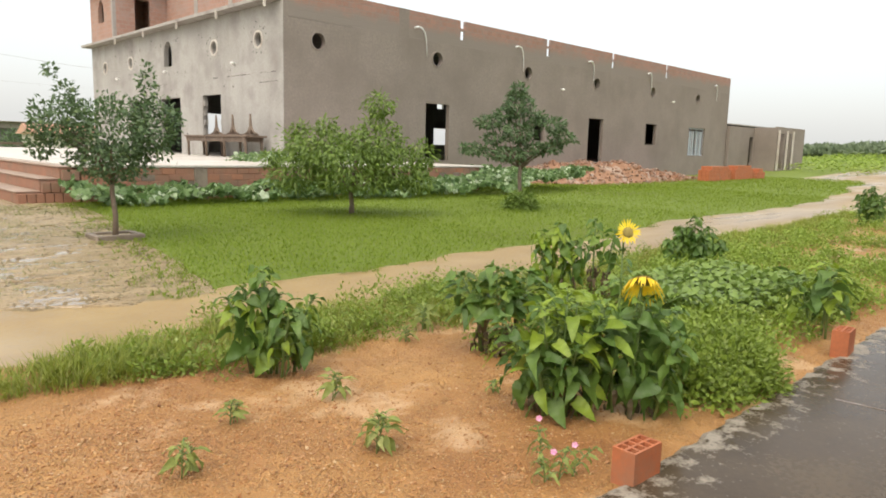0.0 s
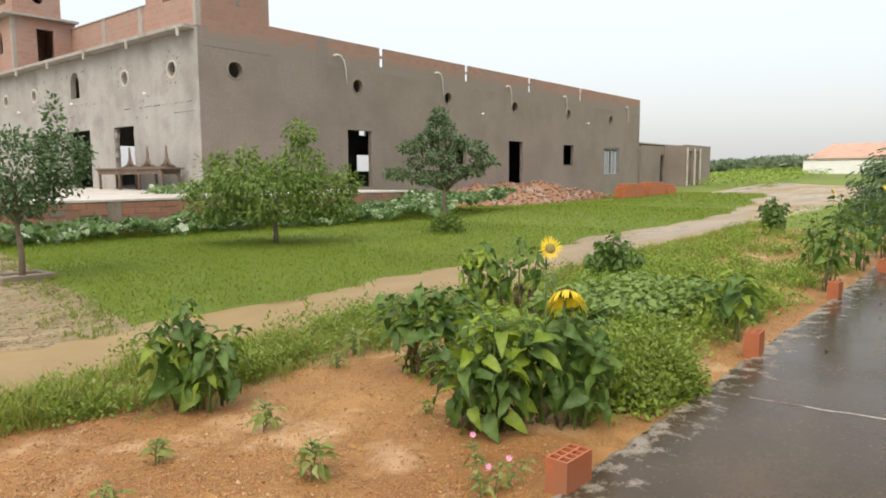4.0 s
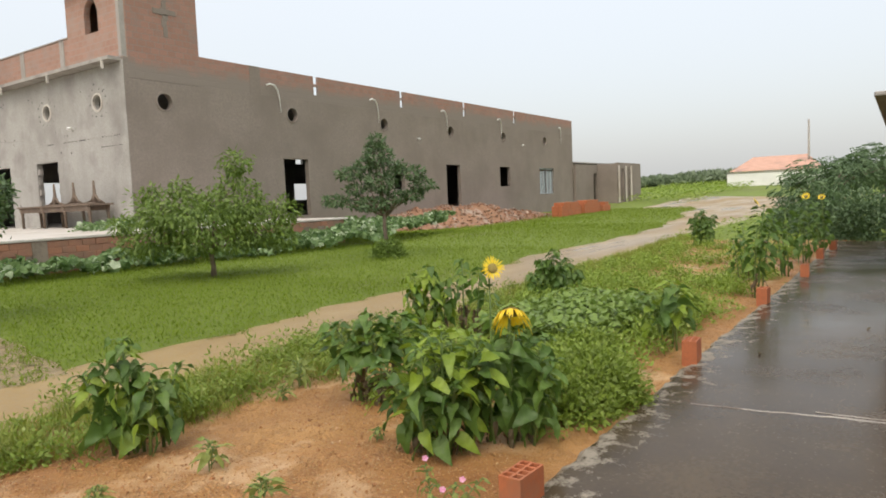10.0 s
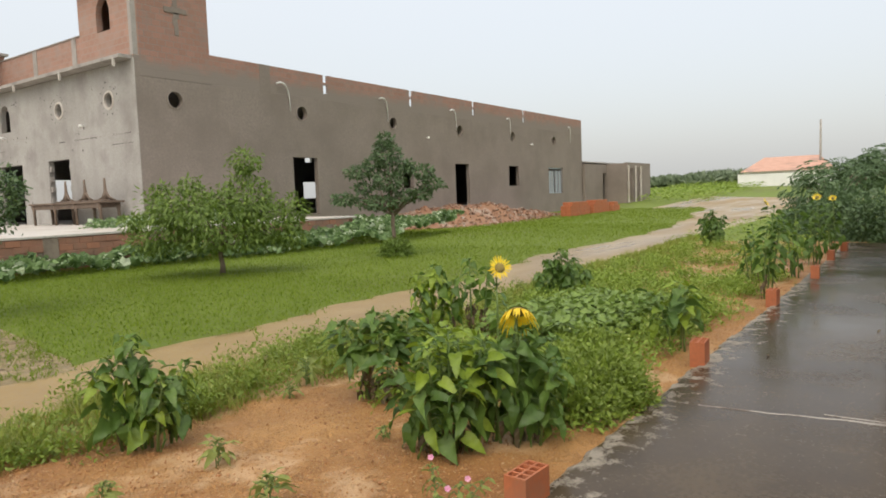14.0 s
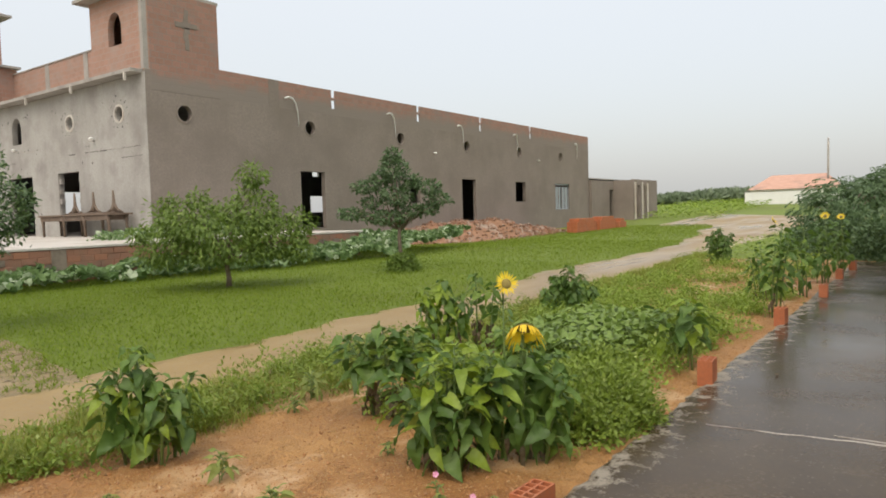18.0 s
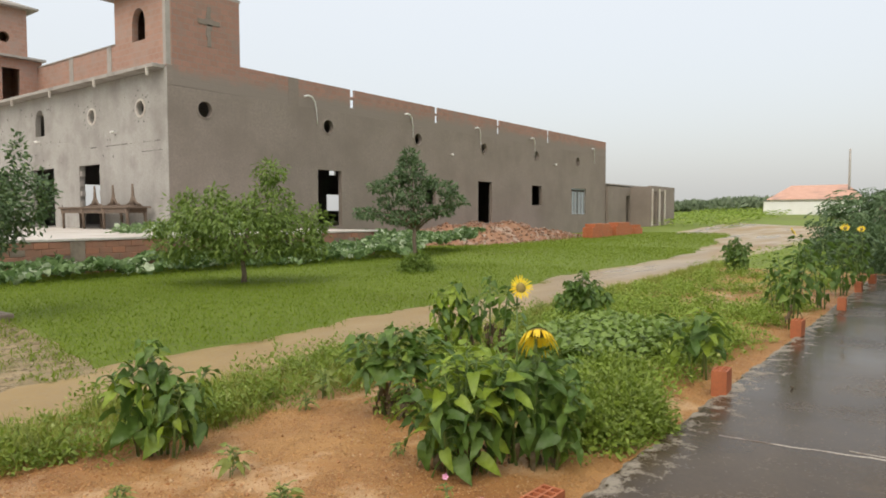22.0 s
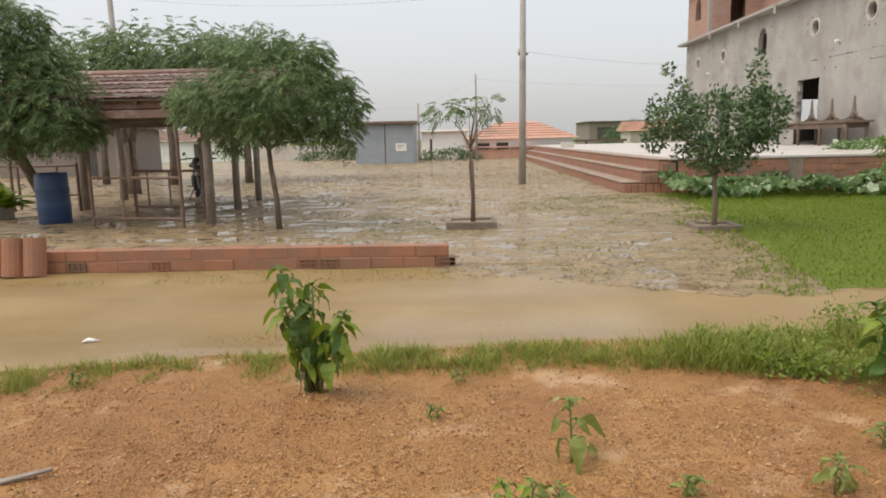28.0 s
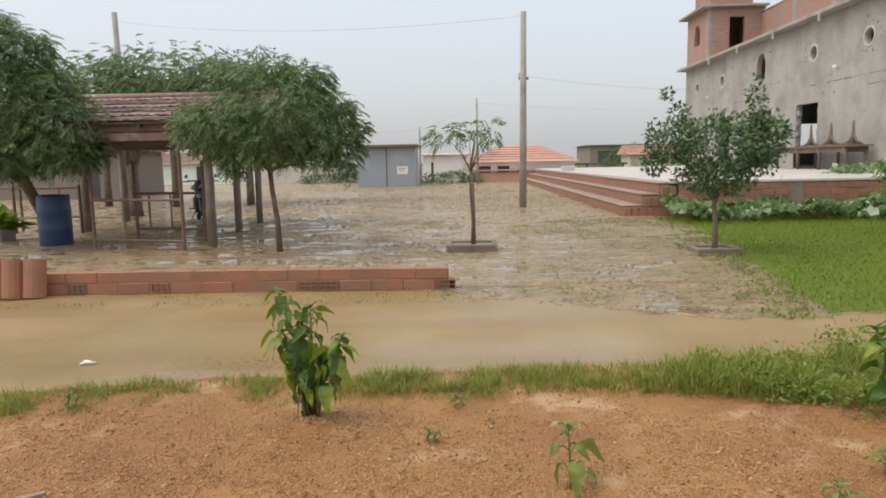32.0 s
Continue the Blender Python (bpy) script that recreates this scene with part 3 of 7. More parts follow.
patch("road", "wet sandy track with shallow puddles beside the lawn", "road", M_ROAD, road_near, road_far, steps_between(-60, -8, 80) + steps_between(-7.8, 14, 200) + steps_between(14.4, 52, 90), 26, 0.0, "y", 0.012, 0.8)


patch("road_bend", "pale sandy track bending away into the mist", "road", M_ROAD, lambda y: lerp_table(((-40, 52.0), (0, 51.0), (5, 50.0), (8, 46.0), (12, 42.0), (15, 44.0)), y), lambda y: 60.0 + 0.5 * wob(0, y, 0.4), steps_between(-40, 14.5, 60), 10, 0.006, "x", 0.01, 0.8)


def yard_edge(y):
    return lerp_table(((5.3, 2.8), (6, 2.94), (7, 3.15), (8.2, 3.35), (9, 3.5), (11, 3.9), (13.2, 4.2), (16, 4.6), (60, 4.6)), y) + 0.15 * wob(0, y, 0.9, 5.0)


def yard_start(y):
    """Where the yard's mud begins: behind the low wall, and in a tongue that spreads over the track beside it."""
    if y > 6.75:
        return -60.0 if y > 30 else -30.0
    return lerp_table(((5.15, 2.3), (5.5, 1.5), (5.95, 0.8), (6.25, 0.0), (6.75, -0.6)), y) + 0.2 * wob(0, y, 3.0, 4.0)


patch("courtyard", "wide muddy courtyard, rain-soaked and puddled", "courtyard", M_YARD, yard_start, yard_edge, steps_between(5.1, 44, 175), 80, 0.006, "x", 0.014, 1.6)
def bed_z(x, y):
    near = 1 / (1 + (max(0.0, abs(x) - 4) / 5) ** 2)
    mound = 0.05 * math.exp(-((x + 0.9) / 0.7) ** 2 - ((y - 1.95) / 0.35) ** 2) + 0.045 * math.exp(-((x + 0.70) / 0.2) ** 2 - ((y - 3.28) / 0.16) ** 2)
    return land(x, y) + 0.012 + mound + near * (0.022 * (wob(x, y, 1.3) + 0.5 * wob(x, y, 4.03, 4.0)) + 0.008 * wob(x, y, 11.0, 2.0) + 0.005 * wob(x, y, 23.0, 6.0))


def garden_bed():
    xs = steps_between(-9, -3.6, 40) + steps_between(-3.55, 4.6, 160) + steps_between(4.7, 16, 80)
    nv, verts = 64, []
    for x in xs:
        a, b = 0.9, road_near(x) + 0.06
        for j in range(nv + 1):
            y = a + (b - a) * j / nv
            verts.append((x, y, bed_z(x, y) if 0 < j < nv else land(x, y) - 0.06))
    n = nv + 1
    faces = [(i * n + j, (i + 1) * n + j, (i + 1) * n + j + 1, i * n + j + 1) for i in range(len(xs) - 1) for j in range(nv)]
    tagged(new("garden_bed", from_arrays("garden_bed", verts, faces, M_DIRT, True)), "orange gravelly garden earth beside the pavement", "garden soil", "", "structure")


garden_bed()


# ---- concrete pavement by the house ----
def pave_edge(x):
    return 1.345 - 0.007 * (x - 2.5) + 0.02 * wob(x, 1, 2.2) + 0.022 * wob(x, 9, 7.0)


def pave_inner(x):
    return pave_edge(x) - 0.2 - 0.1 * wob(x, 4, 1.7)


def pavement():
    root = thing("pavement", 4, 0, 0, "wet dark concrete pavement with a worn pale edge", "pavement", "", "structure")
    root.matrix_world = Matrix()
    xs = steps_between(-9, 15.5, 490)
    verts, faces = [], []
    for x in xs:
        for y, z in ((-4.0, 0.03), (0.0, 0.03), (pave_inner(x), 0.03), (pave_inner(x), -0.08)):
            verts.append((x, y, z))
    n = 4
    for i in range(len(xs) - 1):
        for j in range(n - 1):
            faces.append((i * n + j, (i + 1) * n + j, (i + 1) * n + j + 1, i * n + j + 1))
    faces += [tuple(range(0, 4)), tuple(range((len(xs) - 1) * 4 + 3, (len(xs) - 1) * 4 - 1, -1))]
    part("slab", from_arrays("slab", verts, faces, M_PAVE), None, root)
    verts, faces = [], []
    for x in xs:
        e = pave_edge(x)
        for k, (dy, z) in enumerate(((pave_inner(x) - e, -0.06), (pave_inner(x) - e, 0.0301), (-0.07, 0.0301 + 0.003 * wob(x, 0, 12)), (-0.03 + 0.012 * wob(x, 6, 14), 0.027 + 0.006 * wob(x, 3, 15)), (-0.005 + 0.015 * wob(x, 8, 17), 0.012 + 0.012 * wob(x, 5, 9)), (0.02 + 0.02 * wob(x, 2, 6), -0.06))):
            verts.append((x, e + dy, z))
    n = 6
    faces = [(i * n + j, (i + 1) * n + j, (i + 1) * n + j + 1, i * n + j + 1) for i in range(len(xs) - 1) for j in range(n - 1)]
    part("edge", from_arrays("edge", verts, faces, M_PAVE), None, root, "chipped pale concrete edge")
    # a pale mortar joint across the slab
    verts, faces = [], []
    for off, k, y1, w0 in ((0.0, 4, 1.08, 0.009), (0.05, 9, 0.5, 0.005)):
        i0 = len(verts)
        for y in steps_between(-3.9, y1, 90):
            x = 3.93 + off + 0.07 * (1.1 - y) + 0.05 * wob(y, k, 1.3) + 0.012 * wob(y, k, 9.0)
            w = w0 * max(0.15, 1.0 + 1.6 * wob(y, k, 5.0))
            verts += [(x - w, y, 0.0305), (x, y, 0.034), (x + w, y, 0.0305)]
        faces += [(i0 + i * 3 + j, i0 + i * 3 + j + 1, i0 + i * 3 + j + 4, i0 + i * 3 + j + 3) for i in range(90) for j in range(2)]
    part("joint", from_arrays("joint", verts, faces, M_JOINT), None, root, "pale mortar joint")


pavement()

# ---- the unfinished church hall ----
XF, XB, YF, YB = 12.4, 46.7, 20.2, 38.8
FLOOR = 0.72


def wall_with_holes(a0, a1, z0, z1, thick, holes, to_world, arch=None):
    """A wall as a grid cut by rectangular openings [(a0, a1, z0, z1)], solid through its thickness; reveals are closed."""
    us = sorted({a0, a1, *[h[0] for h in holes], *[h[1] for h in holes]})
    zs = sorted({z0, z1, *[h[2] for h in holes], *[h[3] for h in holes]})
    bm = bmesh.new()
    for u0, u1 in zip(us, us[1:]):
        for w0, w1 in zip(zs, zs[1:]):
            cu, cz = (u0 + u1) / 2, (w0 + w1) / 2
            if any(h[0] < cu < h[1] and h[2] < cz < h[3] for h in holes):
                continue
            add_box(bm, u0, u1, 0, thick, w0, w1)
    bmesh.ops.remove_doubles(bm, verts=bm.verts[:], dist=1e-4)
    seen, drop = {}, []
    for f in bm.faces:
        c = f.calc_center_median()
        k = (round(c.x, 3), round(c.y, 3), round(c.z, 3))
        if k in seen:
            drop += [f, seen[k]]
        seen[k] = f
    bmesh.ops.delete(bm, geom=list(set(drop)), context="FACES_ONLY")
    for v in bm.verts:
        v.co = to_world(v.co)
    return bm


def disc_filler(r, half, thick, n=20, upper=False):
    """Fills the corners of a square hole so that it becomes round (or arched, with straight sides below)."""
    bm = bmesh.new()
    inner, outer = [], []
    for k in range(n):
        a = math.pi * k / (n - 1) if upper else math.tau * (k + 0.5) / n
        cx, cz = math.cos(a), math.sin(a)
        s = half / max(abs(cx), abs(cz))
        inner.append((cx * r, cz * r))
        outer.append((cx * s, cz * s))
    vs = [[bm.verts.new((p[0], y, p[1])) for p in ring] for ring in (inner, outer) for y in (0.002, thick - 0.002)]
    i0, i1, o0, o1 = vs
    for k in range(n - 1 if upper else n):
        j = (k + 1) % n
        bm.faces.new((i0[k], i0[j], o0[j], o0[k]))
        bm.faces.new((i1[j], i1[k], o1[k], o1[j]))
        bm.faces.new((i0[j], i0[k], i1[k], i1[j]))
    return bm


def ring_mesh(r, w, depth, n=24):
    """A rough raised cement ring round an oculus."""
    bm = bmesh.new()
    rows = []
    for rr, y in ((r * 0.98, 0.05), (r, -depth), (r + w, -depth * 0.8), (r + w * 1.15, 0.01)):
        rows.append([bm.verts.new((math.cos(math.tau * k / n) * rr * (1 + 0.03 * wob(k, rr, 1.3)), y, math.sin(math.tau * k / n) * rr * (1 + 0.03 * wob(k, rr, 1.7)))) for k in range(n)])
    for a, b in zip(rows, rows[1:]):
        for k in range(n):
            bm.faces.new((a[k], a[(k + 1) % n], b[(k + 1) % n], b[k]))
    return bm


def oculus(parent, x, y, z, r, turn, rim):
    """Round window: corner filler and a cement rim, set in a square hole."""
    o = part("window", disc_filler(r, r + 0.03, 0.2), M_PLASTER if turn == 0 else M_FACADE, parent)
    o.matrix_local = pose(x, y, z, 0, 0, turn)
    o2 = part("rim", ring_mesh(r, 0.06, 0.025), rim, o, "pale cement rim")
    return o


def side_frame(co):
    return Vector((co.x, YF + co.y, co.z))


def front_frame(co):
    return Vector((XF + co.y, co.x, co.z))


def church():
    root = thing("church_hall", XF, YF, 0, "unfinished church hall of grey render and bare clay brick", "building")
    root.matrix_world = Matrix()
    rounds = [13.77, 19.38, 25.1, 30.7, 36.44, 42.1]
    RZ, RR = 4.71, 0.27
    doors = [(18.8, 20.11, FLOOR, 2.98), (25.7, 26.5, 1.7, 2.9), (30.17, 31.53, FLOOR, 2.95), (35.92, 37.16, 1.74, 2.92), (41.2, 43.43, 1.19, 2.91)]
    sq = [(x - RR - 0.03, x + RR + 0.03, RZ - RR - 0.03, RZ + RR + 0.03) for x in rounds]
    part("side_wall", wall_with_holes(XF, XB, -0.6, 5.35, 0.2, doors + sq, side_frame), M_PLASTER, root, "damp brown rendered long wall, painted darker as the shaded side")
    for x in rounds:
        oculus(root, x, YF, RZ, RR, 0, M_PLASTER)
    # parapet of bare brick, cut by narrow slits
    slits = [20.76, 26.53, 32.15, 37.94]
    edges = [15.2] + slits + [XB]
    for k, (a, b) in enumerate(zip(edges, edges[1:])):
        part("parapet", box(a + (0.12 if k else 0), b - (0.12 if k < 4 else 0), YF + 0.003, YF + 0.09, 5.35, 6.37), M_BRICK_SM, root, "bare clay brick parapet")
    for x in slits:
        part("parapet_tie", box(x - 0.12, x + 0.12, YF + 0.006, YF + 0.085, 5.35, 5.62), M_BRICK_SM, root)
        part("parapet_tie", box(x - 0.12, x + 0.12, YF + 0.006, YF + 0.085, 5.97, 6.07), M_BRICK_SM, root)
    part("pilaster", box(17.35, 17.85, YF - 0.004, YF + 0.094, 5.352, 6.375), M_PLASTER, root)
    # long wall on the far side, back wall, roof slab, floor
    far_holes = [(36.7, 38.2, 1.5, 2.75), (37.0, 37.7, 4.25, 4.95), (18.3, 19.9, 1.6, 2.9), (24.4, 25.4, 1.6, 2.8)]
    part("rear_side_wall", wall_with_holes(XF + 0.2, XB, -0.6, 5.35, 0.2, far_holes, lambda c: Vector((c.x, YB - c.y, c.z))), M_FACADE, root)
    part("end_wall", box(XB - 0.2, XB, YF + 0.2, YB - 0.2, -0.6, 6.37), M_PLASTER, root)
    part("roof_slab", box(XF + 0.2, XB - 0.2, YF + 0.2, YB - 0.2, 5.2, 5.35), M_CONC, root)
    part("floor_slab", box(XF + 0.2, XB - 0.2, YF + 0.2, YB - 0.2, 0.5, FLOOR), M_CONC, root)
    # front wall
    f_round = [21.8, 25.09, 33.5, 36.9]
    f_holes = [(24.62, 26.15, FLOOR, 3.02), (28.2, 30.2, FLOOR, 3.02), (32.4, 33.9, FLOOR, 3.02), (28.92, 29.72, 4.32, 5.4)]
    f_sq = [(y - 0.28, y + 0.28, 4.46, 5.02) for y in f_round]
    part("front_wall", wall_with_holes(YF + 0.2, YB, -0.6, 5.85, 0.2, f_holes + f_sq, front_frame), M_FACADE, root, "grey cement-rendered front wall")
    part("corner_pillar", box(XF - 0.003, XF + 0.016, YF - 0.003, YF + 0.2, -0.6, 5.9), M_FACADE, root)
    part("corner_pillar", box(XF + 0.017, XF + 0.199, YF - 0.001, YF + 0.198, 5.351, 5.979), M_PLASTER, root)
    for y in f_round:
        oculus(root, XF, y, 4.74, 0.25, -90, M_SLAB)
    aw = part("arched_window", disc_filler(0.36, 0.4, 0.2, 20, True), M_FACADE, root)
    aw.matrix_local = pose(XF, 29.32, 5.0, 0, 0, -90)
    # ledge and its drip stubs
    part("ledge", box(XF - 0.42, XF + 0.25, YF + 0.1, YB + 0.3, 5.86, 5.98, 0.01), M_CONC, root, "projecting concrete ledge")
    for y in (20.6, 24.0, 27.4, 30.8, 34.2):
        part("drain_stub", box(XF - 0.45, XF - 0.38, y, y + 0.06, 5.62, 5.87), M_SLAB, root)
    # the brick wall between the towers stands back in line with their rear walls
    part("front_parapet", box(15.003, 15.197, 23.322, 35.598, 5.36, 8.27), M_BRICK, root, "bare brick wall between the towers")
    part("wall_cap", box(14.97, 15.22, 23.322, 35.598, 8.272, 8.32), M_CONC, root, "thin cement capping")
    for y in (26.0, 28.6, 32.0):
        part("pilaster", box(14.985, 15.21, y, y + 0.36, 5.37, 8.27), M_CONC, root)
    # towers
    for ty, near in ((YF, True), (35.6, False)):
        y1 = ty + 3.12
        zt = 8.55
        holes_f = [(ty + 1.2, ty + 2.0, 6.95, 8.05)]
        part("tower_front", wall_with_holes(ty, y1, 5.98, zt, 0.2, holes_f, front_frame), M_BRICK, root, "bare orange brick tower")
        tw = part("tower_window", disc_filler(0.36, 0.4, 0.2, 20, True), M_BRICK, root)
        tw.matrix_local = pose(XF, ty + 1.6, 7.65, 0, 0, -90)
        holes_s = [] if near else [(13.45, 14.2, 6.5, 8.1)]
        part("tower_side", wall_with_holes(XF + 0.2, 15.2, 5.36, zt, 0.2, holes_s, lambda c, ty=ty: Vector((c.x, ty + c.y, c.z))), M_BRICK_SM if near else M_BRICK, root)
        part("tower_back", box(15.0, 15.2, ty + 0.2, y1, 5.36, zt), M_BRICK, root)
        part("tower_rear", box(XF + 0.2, 15.0, y1 - 0.2, y1, 5.36, zt), M_BRICK, root)
        part("quoin", box(XF - 0.006, XF + 0.16, ty - 0.006, ty + 0.16, 5.99, zt), M_CONC, root)
        part("tower_ledge", box(XF - 0.4, 15.25, ty - (0.0 if near else 0.35), y1 + 0.35, zt, zt + 0.1), M_CONC, root)
        y0u, y1u, x0u, x1u = ty + 0.45, ty + 2.75, XF + 0.25, 14.75
        part("belfry_front", wall_with_holes(y0u, y1u, zt + 0.1, 11.02, 0.2, [(ty + 1.25, ty + 1.95, 9.3, 10.2)], lambda c, x0u=x0u: Vector((x0u + c.y, c.x, c.z))), M_BRICK, root)
        part("belfry_side", wall_with_holes(x0u + 0.2, x1u, zt + 0.1, 11.02, 0.2, [(13.47, 14.03, 9.32, 9.88)], lambda c, y0u=y0u: Vector((c.x, y0u + c.y, c.z))), M_BRICK, root)
        bw = part("round_window", disc_filler(0.25, 0.28, 0.2), M_BRICK, root)
        bw.matrix_local = pose(13.75, y0u, 9.6, 0, 0, 0)
        part("belfry_back", box(x1u - 0.2, x1u, y0u + 0.2, y1u, zt + 0.1, 11.02), M_BRICK, root)
        part("belfry_rear", box(x0u + 0.2, x1u - 0.2, y1u - 0.2, y1u, zt + 0.1, 11.02), M_BRICK, root)
        bm = box(x0u - 0.4, x1u + 0.4, y0u - 0.4, y1u + 0.4, 11.02, 11.12)
        cx, cy = (x0u + x1u) / 2, (y0u + y1u) / 2
        top = bm.verts.new((cx, cy, 11.72))
        ring = [bm.verts.new((x, y, 11.12)) for x, y in ((x0u - 0.35, y0u - 0.35), (x1u + 0.35, y0u - 0.35), (x1u + 0.35, y1u + 0.35), (x0u - 0.35, y1u + 0.35))]
        for k in range(4):
            bm.faces.new((ring[k], ring[(k + 1) % 4], top))
        part("belfry_roof", bm, M_CONC, root)
    # relief cross on the near tower
    for x0, x1, z0, z1 in ((13.90, 14.06, 6.82, 7.14), (13.86, 14.04, 7.12, 7.36), (13.89, 14.1, 7.36, 7.56), (13.56, 13.84, 7.52, 7.70), (13.82, 14.12, 7.5, 7.74), (14.1, 14.4, 7.55, 7.72), (13.88, 14.05, 7.74, 7.96), (13.91, 14.07, 7.95, 8.14)):
        part("cross_piece", box(x0, x1, YF - 0.022, YF + 0.01, z0, z1, 0.008), M_PLASTER, root, "rough cement dab of a relief cross")
    # bent white conduits and wall lamps along the long wall
    for x, z in ((18.45, 5.73), (24.4, 5.73), (30.05, 5.68), (35.9, 5.66), (44.4, 5.68)):
        pts = [(x - 0.52, YF - 0.24, z - 0.03), (x - 0.32, YF - 0.22, z + 0.035), (x - 0.08, YF - 0.18, z + 0.01), (x + 0.12, YF - 0.12, z - 0.14), (x + 0.25, YF - 0.06, z - 0.4), (x + 0.31, YF - 0.03, z - 0.7), (x + 0.33, YF - 0.02, z - 0.98)]
        part("conduit", tube(pts, [0.034, 0.034, 0.032, 0.028, 0.022, 0.015, 0.011], 8), M_PVC, root, "bent white plastic conduit", True)
    # jagged brick teeth along the raw door jambs
    for y, w in ((26.15, -1), (24.62, 1), (33.9, -1), (30.2, -1)):
        for k in range(6):
            part("jamb_brick", box(*sorted((y + w * 0.002, y + w * (0.10 if k % 2 else 0.045))), 0.03, 0.17, 0.78 + 0.37 * k, 0.78 + 0.37 * k + 0.19, 0.006), M_CONC, root).matrix_world = Matrix(((0, 1, 0, XF), (1, 0, 0, 0), (0, 0, 1, 0), (0, 0, 0, 1)))
    # long lintel band
    part("lintel_band", box(20.5, 24.4, 3.55, 3.6, 0, 0.01), M_CONC, None).matrix_world = Matrix(((0, 1, 0, XF - 3.558), (1, 0, 0, 0), (0, 0, 1, 3.62), (0, 0, 0, 1)))
    return root


hall = church()
bpy.data.objects["lintel_band"].parent = hall


# ---- trees and plants ----
def rand_unit(rng, n):
    v = rng.normal(size=(n, 3))
    return v / np.linalg.norm(v, axis=1)[:, None]


def leaves_mesh(name, base, axis, normal, length, width, material, fold=0.15, droop=0.2):
    """Leaves as folded pointed blades: base, mid pair, tip. All arrays are per leaf."""
    n = len(base)
    axis = axis / np.linalg.norm(axis, axis=1)[:, None]
    side = np.cross(axis, normal)
    side /= np.linalg.norm(side, axis=1)[:, None] + 1e-9
    up = np.cross(side, axis)
    L, Wd = np.broadcast_to(length, n)[:, None], np.broadcast_to(width, n)[:, None]
    mid = base + axis * L * 0.45
    v = np.stack([base, mid + side * Wd * 0.5 + up * Wd * fold, mid, mid - side * Wd * 0.5 + up * Wd * fold, base + axis * L - up * L * droop], 1).reshape(-1, 3)
    o = np.arange(n)[:, None] * 5
    f = np.concatenate([o + np.array([[0, 2, 1]]), o + np.array([[0, 3, 2]]), o + np.array([[1, 2, 4]]), o + np.array([[2, 3, 4]])])
    me = bpy.data.meshes.new(name)
    me.vertices.add(len(v))
    me.vertices.foreach_set("co", v.astype(np.float32).ravel())
    me.loops.add(len(f) * 3)
    me.loops.foreach_set("vertex_index", f.astype(np.int32).ravel())
    me.polygons.add(len(f))
    me.polygons.foreach_set("loop_start", np.arange(len(f), dtype=np.int32) * 3)
    me.materials.append(material)
    me.update(calc_edges=True)
    return me


def crown_points(rng, blobs, n):
    """Points near the skin and some inside a union of ellipsoids, with their outward directions."""
    w = np.array([b[3] * b[4] * b[5] for b in blobs]) ** 0.66
    pick = rng.choice(len(blobs), n, p=w / w.sum())
    b = np.array(blobs)[pick]
    d = rand_unit(rng, n)
    r = rng.uniform(0.35, 1.0, n) ** 0.5
    lump = 1 + 0.18 * np.sin(d[:, 0] * 5 + pick) * np.cos(d[:, 1] * 6 + 2 * pick) + 0.1 * rng.normal(size=n)
    p = b[:, :3] + d * b[:, 3:6] * (r * lump)[:, None]
    return p, d


